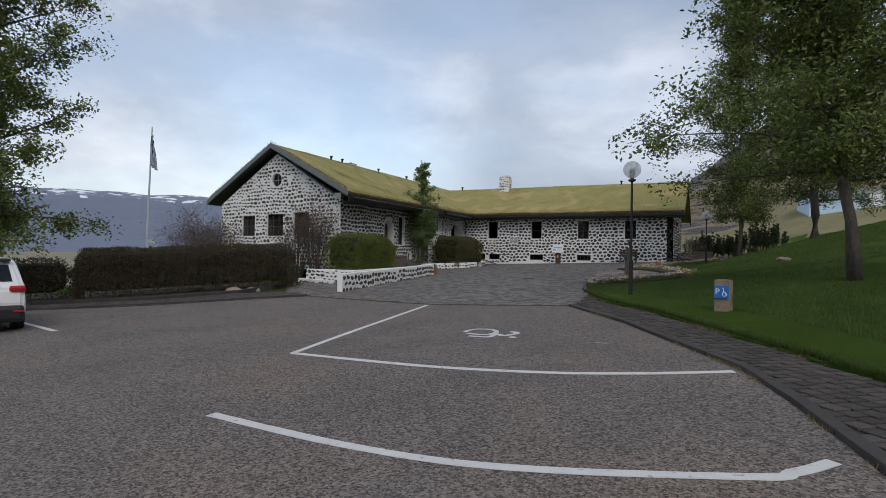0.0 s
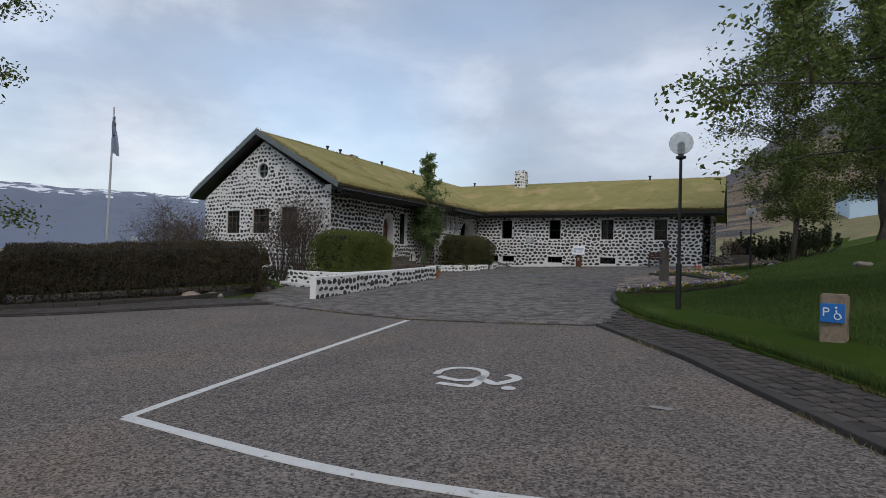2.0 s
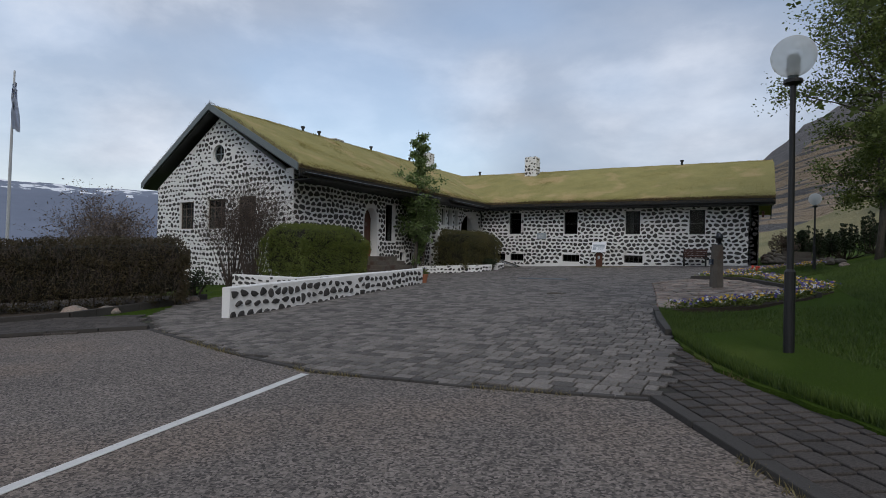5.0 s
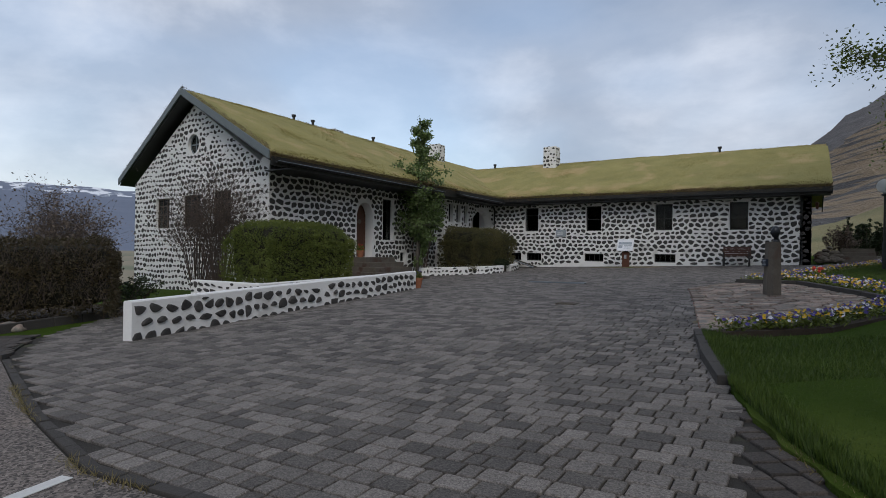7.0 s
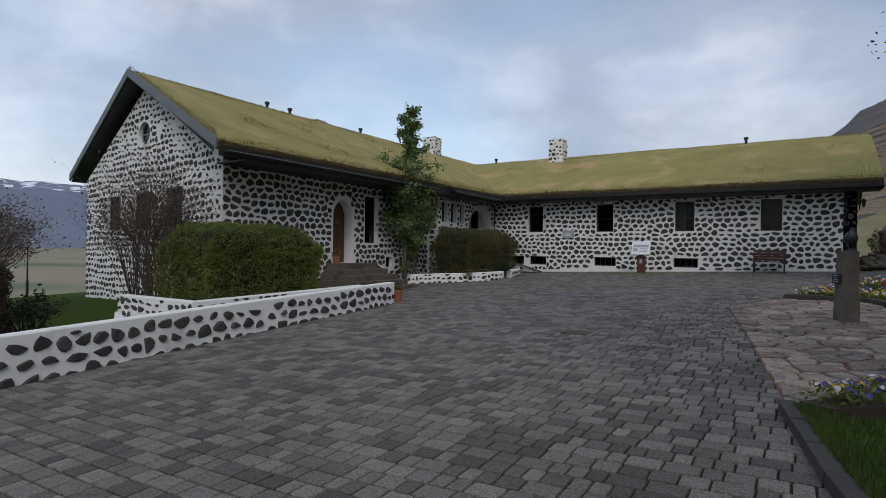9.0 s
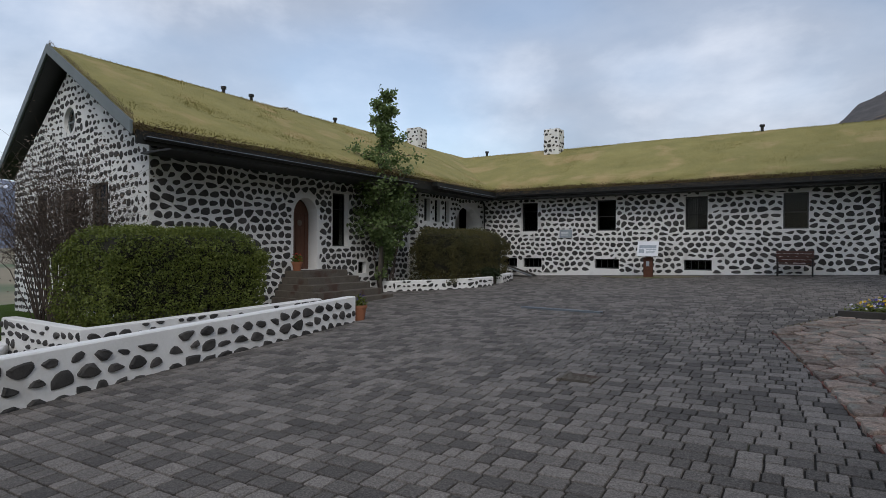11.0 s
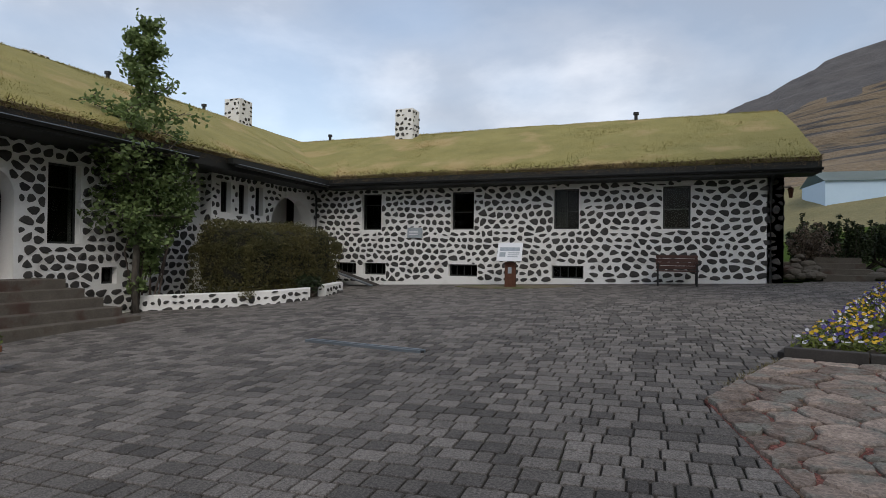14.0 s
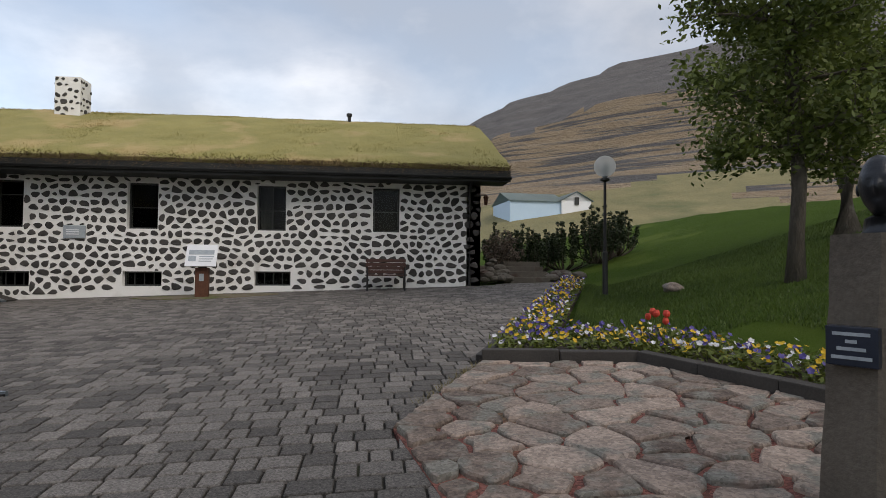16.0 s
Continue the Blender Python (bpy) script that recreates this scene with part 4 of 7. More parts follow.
def blades_on_roof(name, corner, along, up, count, seed, size=0.075):
    rng = random.Random(seed)
    verts, faces = [], []
    c, a, u = Vector(corner), Vector(along), Vector(up)
    nrm = a.cross(u).normalized()
    if nrm.z < 0:
        nrm = -nrm
    for k in range(count):
        p = c + a * rng.random() + u * rng.random() - nrm * 0.04
        d = (nrm + Vector((rng.uniform(-1, 1), rng.uniform(-1, 1), rng.uniform(-0.2, 0.5)))).normalized()
        s = Vector((rng.uniform(-1, 1), rng.uniform(-1, 1), 0)).normalized() * 0.014
        q = p + d * size * rng.uniform(0.5, 1.1)
        i = len(verts)
        verts += [p - s, p + s, q]
        faces.append((i, i + 1, i + 2))
    ob = soup(name, verts, faces, TURF, house)
    return tagged(ob, "short grass blades of the turf roof", kind="stuff")


blades_on_roof("roof_grass", (EX, gy(EX), 4.18), (0, 46 - gy(EX), 0), (-15.2 - EX, gy(-15.2) - gy(EX), RIDGE_W - 4.13), 34000, 21)
blades_on_roof("roof_grass", (-13.5, 45.25, 4.2), (18.8, 0, 0), (0, RIDGE_Y - 45.25, RIDGE_N - 4.2), 26000, 22)

# boards under the turf
bm = bmesh.new()
box(bm, EX + 0.02, EX + 0.06, gy(EX) + 0.05, 45.2, 3.72, 4.0)
part("fascia_board", bm, FASCIA, house, "black painted fascia board")
bm = bmesh.new()
box(bm, EX + 0.05, WX, 30.4, 45.5, 3.7, 3.74)
part("soffit", bm, FASCIA, house, "black painted soffit board")
part("fascia_board", boxes((-9.3, 5.33, 45.2, 45.24, 3.72, 4.02)), FASCIA, house, "black painted fascia board")
part("soffit", boxes((-9.3, 5.3, 45.24, 46.0, 3.72, 3.76)), FASCIA, house, "black painted soffit board")


def gutter(p0, p1, r=0.065, label="dark grey rain gutter", pale=True):
    bm = bmesh.new()
    p0, p1 = Vector(p0), Vector(p1)
    d = (p1 - p0).normalized()
    s = d.cross(Vector((0, 0, 1))).normalized()
    n = 9
    prof = [(math.cos(math.pi + math.pi * k / n) * r, math.sin(math.pi + math.pi * k / n) * r) for k in range(n + 1)]
    prof += [(x * 0.88, z * 0.88 + 0.004) for x, z in reversed(prof)]
    a = [bm.verts.new(p0 + s * x + Vector((0, 0, z))) for x, z in prof]
    b = [bm.verts.new(p1 + s * x + Vector((0, 0, z))) for x, z in prof]
    m = len(prof)
    for k in range(m):
        bm.faces.new((a[k], a[(k + 1) % m], b[(k + 1) % m], b[k]))
    bmesh.ops.recalc_face_normals(bm, faces=bm.faces[:])
    g = part("gutter", bm, GUTTER, house, label)
    # Thin pale tube standing for the bright highlight on the gutter's outer edge.
    rim = bmesh.new()
    tube(rim, [p0 + s * r, p1 + s * r], [0.009, 0.009], 6)
    if pale:
        part("gutter_highlight", rim, STEEL, g, "pale metal tube added as the highlight along the gutter")
    return g


GUTTER = material("gutter_grey", (0.015, 0.016, 0.017), (0.04, 0.042, 0.044), 3, 0.35, 0.05, 20, metal=0.3)
gutter((EX + 0.13, gy(EX) + 0.2, 3.86), (EX + 0.13, 39.4, 3.84))
gutter((EX + 0.30, 40.6, 3.84), (EX + 0.30, 45.1, 3.8))
gutter((-9.2, 45.12, 3.86), (5.35, 45.12, 3.84), pale=False)
part("soffit", boxes((EX + 0.061, EX + 0.28, 40.5, 45.19, 3.86, 4.0)), FASCIA, house, "black painted porch eave board")


def slanted_board(name, p0, p1, depth, thick, mat, label):
    bm = bmesh.new()
    p0, p1 = Vector(p0), Vector(p1)
    n = Vector((0.16, 1, 0)).normalized()
    vs = []
    for p in (p0, p1):
        for dz in (0, -depth):
            for k in (0, thick):
                vs.append(bm.verts.new(p + Vector((0, 0, dz)) + n * k))
    for f in ((0, 1, 3, 2), (4, 6, 7, 5), (0, 4, 5, 1), (2, 3, 7, 6), (0, 2, 6, 4), (1, 5, 7, 3)):
        bm.faces.new([vs[i] for i in f])
    bmesh.ops.recalc_face_normals(bm, faces=bm.faces[:])
    return part(name, bm, mat, house, label)


ry = gy(-15.2)
slanted_board("bargeboard", (EX + 0.05, gy(EX) - 0.06, 4.16), (-15.2, ry - 0.06, RIDGE_W + 0.05), 0.26, 0.05, BARGE, "grey-green painted bargeboard")
slanted_board("bargeboard", (EXW - 0.05, gy(EXW) - 0.06, 4.16), (-15.2, ry - 0.06, RIDGE_W + 0.05), 0.26, 0.05, BARGE, "grey-green painted bargeboard")
for ex in (EX, EXW):
    bm = bmesh.new()
    a = [Vector((ex, gy(ex), 3.93)), Vector((-15.2, ry, RIDGE_W - 0.2)), Vector((-15.2, ry + 1.9, RIDGE_W - 0.2)), Vector((ex, gy(ex) + 1.9, 3.93))]
    vs = [bm.verts.new(p) for p in a] + [bm.verts.new(p - Vector((0, 0, 0.06))) for p in a]
    for f in ((0, 1, 2, 3), (7, 6, 5, 4), (0, 4, 5, 1), (1, 5, 6, 2), (2, 6, 7, 3), (3, 7, 4, 0)):
        bm.faces.new([vs[i] for i in f])
    bmesh.ops.recalc_face_normals(bm, faces=bm.faces[:])
    part("verge_soffit", bm, FASCIA, house, "black boards under the verge")
bm = bmesh.new()
for s, y0, y1 in ((1, 45.24, RIDGE_Y), (-1, 55.9, RIDGE_Y)):
    vs = [bm.verts.new(p) for p in ((5.3, y0, 4.02), (5.3, y1, RIDGE_N), (5.35, y1, RIDGE_N), (5.35, y0, 4.02), (5.3, y0, 3.72), (5.3, y1, RIDGE_N - 0.3), (5.35, y1, RIDGE_N - 0.3), (5.35, y0, 3.72))]
    for f in ((0, 1, 2, 3), (7, 6, 5, 4), (0, 4, 5, 1), (1, 5, 6, 2), (2, 6, 7, 3), (3, 7, 4, 0)):
        bm.faces.new([vs[i] for i in f])
bmesh.ops.recalc_face_normals(bm, faces=bm.faces[:])
part("bargeboard", bm, FASCIA, house, "black bargeboard of the end gable")


def downpipe(x, y, z0, z1):
    bm = bmesh.new()
    tube(bm, [(x, y, z0), (x, y, z1 - 0.35), (x, y - 0.1, z1 - 0.2), (x, y - 0.55, z1)], [0.045] * 4, 10)
    return part("downpipe", bm, FASCIA, house, "black rainwater downpipe")


downpipe(4.33, 45.93, 0.8, 3.82)
downpipe(-9.95, 45.8, 0.4, 3.82)


def chimney(x, y, w, d, z0, z1, seed, turn=0):
    c = new("chimney")
    c.parent = house
    c["label"] = "white limewashed chimney set with dark stones"
    bm = bmesh.new()
    box(bm, x - w / 2, x + w / 2, y - d / 2, y + d / 2, z0, z1, bevel=0.02)
    part("shaft", bm, WHITE, c)
    for dx in (-0.22, 0.2):
        b = bmesh.new()
        tube(b, [(x + dx * w, y, z1 - 0.05), (x + dx * w, y, z1 + 0.07)], [0.1, 0.09], 12)
        part("flue", b, IRON, c)
    for p0, p1 in (((x - w / 2, y - d / 2), (x + w / 2, y - d / 2)), ((x + w / 2, y - d / 2), (x + w / 2, y + d / 2)), ((x - w / 2, y + d / 2), (x - w / 2, y - d / 2))):
        lay_stones(c, wall_frame(p0, p1), math.dist(p0, p1), z0, z1, [], row=0.19, wide=(0.17, 0.3), gap=0.09, seed=seed + int(p0[0] * 10), pick=lambda u, z: True, limit=80)


chimney(-8.32, 50.0, 0.78, 0.72, 5.6, 7.5, 61)
chimney(-14.9, 47.5, 0.75, 0.8, 5.8, 7.8, 67)
chimney(-16.9, 40.3, 0.9, 0.8, 5.8, 7.55, 71)
for x, y, z in ((-15.3, 36.1, 6.95), (-15.3, 37.3, 6.95), (-15.3, 41.8, 6.95), (-15.3, 46.0, 6.95), (-12.4, 50.6, 6.5), (0.7, 50.5, 6.5)):
    bm = bmesh.new()
    tube(bm, [(x, y, z - 0.2), (x, y, z + 0.26), (x, y, z + 0.27), (x, y, z + 0.36)], [0.06, 0.06, 0.1, 0.1], 10)
    part("roof_vent", bm, IRON, house, "black roof vent pipe")

# the arched front door in its white reveal
door = new("door_1")
door.parent = wall_w
door.matrix_world = mw
door["label"] = "brown panelled wooden door standing in a white arched reveal"
arc = arch_points(DOOR[0] + 0.05, DOOR[1] - 0.05, DOOR[3], DOOR[4] - 0.06)
bm = bmesh.new()
pts = [(DOOR[0] + 0.05, DOOR[2]), *arc, (DOOR[1] - 0.05, DOOR[2])]
f = [bm.verts.new((u, -0.36, z)) for u, z in pts]
b = [bm.verts.new((u, -0.42, z)) for u, z in pts]
bm.faces.new(f)
bm.faces.new(list(reversed(b)))
for k in range(len(pts)):
    bm.faces.new((f[k], b[k], b[(k + 1) % len(pts)], f[(k + 1) % len(pts)]))
bmesh.ops.recalc_face_normals(bm, faces=bm.faces[:])
part("leaf", bm, WOOD, door)
for k in range(5):
    u = DOOR[0] + 0.13 + k * 0.18
    part("plank", boxes((u - 0.075, u + 0.075, -0.362, -0.345, DOOR[2] + 0.05, DOOR[3] + 0.1), bevel=0.006), WOOD, door)
part("door_handle", boxes((DOOR[0] + 0.14, DOOR[0] + 0.16, -0.345, -0.29, 1.9, 2.06), bevel=0.008), IRON, door, "black iron handle")
bm = bmesh.new()
tube(bm, [(DOOR[0] + 0.55, -0.345, 2.35), (DOOR[0] + 0.55, -0.32, 2.35)], [0.09, 0.09], 16)
part("door_wreath", bm, LEAF_BROWN, door, "small round wreath")
# arch reveal behind the porch opening
part("porch_back", boxes((-11.6, -11.5, 43.2, 46.2, 0.5, 4.0)), WHITE, house, "white plastered back wall of the porch")

lay_stones(wall_n, mn, ln, 0.42, 4.2, nblock, row=0.198, wide=(0.22, 0.42), gap=0.06, seed=5, pick=lambda u, z: 3.0 < u < 12.2 and 0.5 < z < 2.4, base=lambda u: 0.50 + 0.024 * u)
lay_stones(wall_w, mw, lw, -0.4, 4.1, wblock, row=0.198, wide=(0.2, 0.42), gap=0.05, seed=6, pick=lambda u, z: 2.2 < u < 8.5 and z > 0.6, base=lambda u: -0.35 + 0.03 * u)
lay_stones(wall_p, wall_frame((-10.5, 40.85), (-10.1, 40.85)), 0.4, 0.3, 4.1, [], row=0.2, wide=(0.2, 0.38), seed=17)
lay_stones(wall_p, mp_, lp, 0.1, 4.1, pblock, row=0.2, wide=(0.2, 0.38), gap=0.075, seed=7, pick=lambda u, z: True)
lay_stones(wall_g, mg, lg, -1.2, gtop, gblock, row=0.2, wide=(0.2, 0.37), gap=0.08, seed=8, pick=lambda u, z: u > 5.5 and z > 1.0)
lay_stones(wall_e, me_, le, 0.6, ntop, [], row=0.2, wide=(0.2, 0.4), seed=9, pick=lambda u, z: u < 2, base=lambda u: 0.8)


# ---- plants ----
def leaf_cloud(name, centres, count, size, mat, parent, seed, flat=0.0, kind=""):
    """Small leaves about the given (point, radius) clumps."""
    rng = np.random.default_rng(seed)
    cs = np.array([c for c, r in centres])
    rs = np.array([r for c, r in centres])
    pick = rng.integers(0, len(cs), count)
    d = rng.normal(size=(count, 3))
    d /= np.linalg.norm(d, axis=1, keepdims=True)
    d[:, 2] *= 1 - flat
    p = cs[pick] + d * (rs[pick] * rng.random(count) ** 0.45)[:, None]
    a = rng.normal(size=(count, 3))
    a[:, 2] *= 0.7
    a /= np.linalg.norm(a, axis=1, keepdims=True)
    b = np.cross(a, rng.normal(size=(count, 3)))
    b /= np.linalg.norm(b, axis=1, keepdims=True)
    s = (size * rng.uniform(0.6, 1.25, count))[:, None]
    v = np.stack([p - a * s, p + b * s * 0.52, p + a * s, p - b * s * 0.52], 1).reshape(-1, 3)
    me = bpy.data.meshes.new(name)
    f = np.arange(count * 4).reshape(-1, 4)
    me.from_pydata(v.tolist(), [], f.tolist())
    me.materials.append(mat)
    ob = new(name, me)
    if parent:
        ob.parent = parent
    return ob


def tree(at, height, r0, crown_low, spread, leaves, leaf_size, mat, seed, label, lean=(0, 0), limbs=16, name="tree", tip=0.35, clump=0.55, turn_up=0.6, slim=1.0):
    rng = random.Random(seed)
    t = tagged(new(name), label, "tree", "trees on the lawn" if name == "tree" else "")
    t.location = at
    bm = bmesh.new()
    pts, rad = [], []
    for k in range(9):
        f = k / 8
        pts.append((lean[0] * f + 0.1 * rng.uniform(-1, 1) * (k > 0), lean[1] * f + 0.1 * rng.uniform(-1, 1) * (k > 0), -0.15 + (height + 0.15) * f * 0.94))
        rad.append(r0 * (1.45 if k == 0 else 1.0) * (1 - f) ** 0.8 + 0.02)
    tube(bm, pts, rad, 12)
    part("trunk", bm, BARK, t, smooth=True)
    clumps = []
    for k in range(limbs):
        f = (crown_low / height) + (0.97 - crown_low / height) * (k + rng.random()) / limbs
        i = min(7, int(f * 8))
        base = Vector(pts[i]).lerp(Vector(pts[i + 1]), f * 8 - i)
        ang = k * 2.4 + rng.uniform(-0.5, 0.5)
        prof = math.sin(min(1.0, (1 - f) * 1.25 + tip * 0.4) * math.pi * 0.5) * (0.75 + 0.25 * math.sin(f * 9 + seed))
        reach = spread * max(0.25, prof) * rng.uniform(0.75, 1.15) * (slim + (1 - slim) * min(1.0, max(0.0, (f - 0.28) / 0.22)))
        dirn = Vector((math.cos(ang), math.sin(ang), 0))
        lp, lr = [], []
        for j in range(5):
            q = j / 4
            lp.append(base + dirn * reach * q + Vector((rng.uniform(-0.12, 0.12), rng.uniform(-0.12, 0.12), reach * turn_up * q ** 1.4 * (0.4 if f < 0.35 else 1) - (0.25 * reach * q * q if f < 0.4 else 0))))
            lr.append(max(0.008, r0 * 0.34 * (1 - f * 0.6) * (1 - q) + 0.008))
        b = bmesh.new()
        tube(b, lp, lr, 6)
        for j in range(1, 5):
            for s in range(3):
                o = lp[j].lerp(lp[j - 1], rng.random() * 0.8)
                e = o + Vector((rng.uniform(-1, 1), rng.uniform(-1, 1), rng.uniform(-0.35, 0.8))) * reach * 0.36
                tube(b, [o, o.lerp(e, 0.5) + Vector((0, 0, 0.05)), e], [lr[j] * 0.5 + 0.006, 0.009, 0.004], 4, cap=False)
                clumps += [(tuple(e), clump * rng.uniform(0.5, 1.05)), (tuple(o.lerp(e, 0.55)), clump * 0.6)]
        clumps.append((tuple(lp[-1]), clump * 0.8))
        part("limb", b, BARK, t)
    for k in range(6):
        clumps.append(((pts[-1][0] + rng.uniform(-0.3, 0.3), pts[-1][1] + rng.uniform(-0.3, 0.3), pts[-1][2] - 0.25 * k), clump * 0.7))
    crown = leaf_cloud("crown", clumps, leaves, leaf_size, mat, t, seed)
    crown["label"] = "loose crown of small green leaves"
    return t


POP = "tall poplar with grey furrowed bark and loose small leaves"
tree((8.2, 38.2, ground_height(8.2, 38.2)), 14.5, 0.1, 2.0, 3.2, 60000, 0.06, LEAF_POPLAR, 11, POP, limbs=46, clump=0.65, slim=0.6)
tree((10.04, 22.25, ground_height(10.04, 22.25)), 12.5, 0.11, 2.5, 4.0, 88000, 0.06, LEAF_POPLAR, 12, "broad poplar with a thick mossy trunk beside the footpath", lean=(-1.1, 0.1), limbs=48, clump=0.62)
tree((11.74, 41.06, ground_height(11.74, 41.06)), 11.5, 0.2, 2.2, 3.2, 50000, 0.062, LEAF_POPLAR, 13, "poplar with a pale grey trunk on the upper lawn", limbs=26, clump=0.75)
tree((-14.1, 16.2, ground_height(-14.1, 16.2)), 13.0, 0.2, 2.2, 4.8, 62000, 0.065, LEAF_POPLAR, 14, "leafy poplar overhanging the car park hedge", limbs=34, clump=0.6)
# the slender tree against the house wall
wt = tree((-9.75, 38.15, court(-9.75, 38.15)), 7.3, 0.07, 1.7, 1.25, 6500, 0.07, LEAF_ROWAN, 16, "slender young rowan standing against the house wall", limbs=22, name="rowan_tree", clump=0.3)
climber = tagged(new("climbing_shrub"), "dark leafy shrub climbing the wall behind the rowan", "shrub")
climber.location = (-9.9, 38.5, court(-9.9, 38.5))
bm = bmesh.new()
rng = random.Random(5)
for k in range(9):
    a = Vector((rng.uniform(-0.15, 0.15), rng.uniform(-0.3, 0.3), 0))
    tube(bm, [a, a + Vector((rng.uniform(-0.1, 0.3), rng.uniform(-0.3, 0.3), 1.4)), a + Vector((rng.uniform(-0.1, 0.5), rng.uniform(-0.9, 0.9), 3.2))], [0.03, 0.02, 0.008], 5)
part("stem", bm, TWIG, climber)
leaf_cloud("foliage", [((rng.uniform(-0.3, 0.55), rng.uniform(-1.0, 1.0), rng.uniform(1.9, 4.1)), rng.uniform(0.3, 0.5)) for k in range(30)] + [((rng.uniform(-0.2, 0.2), rng.uniform(-0.3, 0.3), rng.uniform(0.4, 2.0)), 0.25) for k in range(8)], 6500, 0.065, LEAF_ROWAN, climber, 77)


def hedge(p0, p1, depth, height, mat, count, size, seed, label, round_=0.38, ragged=0.1, twigs=0, base=None):
    """A clipped hedge: stems and a core coloured dark for inner shade, with leaves all over its faces. p0 to p1 is its
    front, depth to the left of it.
    """
    rng = np.random.default_rng(seed)
    d = Vector(p1) - Vector(p0)
    length = d.length
    ang = math.degrees(math.atan2(d.y, d.x))
    zb = base if base is not None else min(court(*p0), court(*p1))
    h = tagged(new("hedge"), label, "hedge")
    h.matrix_world = pose(p0[0], p0[1], zb, 0, 0, ang)
    rise = 0 if base is not None else court(*p1) - court(*p0)
    sh = rise / length
    # Solid core block; the shade behind the leaves is in its colour.
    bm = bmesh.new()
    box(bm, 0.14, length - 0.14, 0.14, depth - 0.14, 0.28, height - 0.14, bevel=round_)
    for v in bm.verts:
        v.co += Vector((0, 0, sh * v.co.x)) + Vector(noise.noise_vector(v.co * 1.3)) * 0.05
    part("inside", bm, DARKCORE, h, "solid core coloured near-black as shade inside the hedge")
    bm = bmesh.new()
    r2 = random.Random(seed)
    for k in range(int(length * 3)):
        x, y = r2.uniform(0.2, length - 0.2), r2.uniform(0.2, depth - 0.2)
        tube(bm, [(x, y, sh * x - 0.05), (x + r2.uniform(-0.15, 0.15), y + r2.uniform(-0.15, 0.15), 0.5 + sh * x)], [0.022, 0.012], 5)
    part("stem", bm, TWIG, h)
    # leaf places over the rounded box
    faces = [("f", length * height), ("b", length * height * 0.3), ("t", length * depth), ("l", depth * height), ("r", depth * height)]
    total = sum(a for n, a in faces)
    P = []
    for n, a in faces:
        k = int(count * a / total)
        u, v, w = rng.random(k), rng.random(k), rng.random(k) ** 2 * 0.2
        low = 0.05
        if n == "f":
            q = np.stack([u * length, w, low + v * (height - low)], 1)
        elif n == "b":
            q = np.stack([u * length, depth - w, low + v * (height - low)], 1)
        elif n == "t":
            q = np.stack([u * length, v * depth, height - w], 1)
        elif n == "l":
            q = np.stack([w, u * depth, low + v * (height - low)], 1)
        else:
            q = np.stack([length - w, u * depth, low + v * (height - low)], 1)
        P.append(q)
    P = np.concatenate(P)
    for ax, ln in ((0, length), (1, depth)):
        e = np.maximum(0, round_ - np.minimum(P[:, ax], ln - P[:, ax]))
        P[:, 2] -= np.where(P[:, 2] > height - 0.5, e ** 2 / round_ * 0.9, 0)
    wob = np.array([noise.noise(Vector((x * 1.1, y * 1.1, z * 1.1 + seed))) for x, y, z in P])
    cen = np.array([length / 2, depth / 2, height / 2])
    out = np.sign(P - cen)
    dents = np.array([noise.noise(Vector((x * 4.5, y * 4.5, z * 4.5 + seed))) for x, y, z in P])
    P += out * (wob * ragged - np.maximum(0, dents) * 0.2)[:, None] + rng.normal(size=P.shape) * 0.028
    P[:, 2] += sh * P[:, 0]
    k = len(P)
    a = rng.normal(size=(k, 3))
    a /= np.linalg.norm(a, axis=1, keepdims=True)
    b = np.cross(a, rng.normal(size=(k, 3)))
    b /= np.linalg.norm(b, axis=1, keepdims=True)
    s = (size * rng.uniform(0.6, 1.2, k))[:, None]
    V = np.stack([P - a * s, P + b * s * 0.5, P + a * s, P - b * s * 0.5], 1).reshape(-1, 3)
    me = bpy.data.meshes.new("foliage")
    me.from_pydata(V.tolist(), [], np.arange(k * 4).reshape(-1, 4).tolist())
    me.materials.append(mat)
    f = new("foliage", me)
    f.parent = h
    f["label"] = "clipped small leaves"
    if twigs:
        bm = bmesh.new()
        for j in range(twigs):
            x, y, z = r2.uniform(0, length), r2.choice((0.03, 0.1)), r2.uniform(0.1, height * 0.85)
            tube(bm, [(x, y, z + sh * x), (x + r2.uniform(-0.2, 0.2), y - r2.uniform(0, 0.1), z + sh * x + r2.uniform(0.15, 0.4))], [0.006, 0.003], 3, cap=False)
        part("twig", bm, TWIG, h)
    return h


hedge((-12.25, 18.15), (-8.35, 24.6), 1.7, 1.78, LEAF_DARK, 60000, 0.03, 31, "long dark brown-green clipped hedge along the car park", twigs=900)
hedge((-18.5, 13.6), (-13.2, 18.3), 1.3, 1.5, LEAF_DARK, 18000, 0.034, 32, "low dark clipped hedge at the car park's edge", twigs=200)
hedge((-7.75, 28.3), (-7.75, 31.75), 2.0, 1.92, LEAF_HEDGE, 60000, 0.028, 33, "square bright green clipped hedge in the white planter", base=0.05)
hedge((-7.75, 39.55), (-7.75, 43.75), 1.9, 1.9, LEAF_BRONZE, 52000, 0.029, 34, "green and bronze clipped hedge in the stone-edged bed", base=0.35, ragged=0.13)


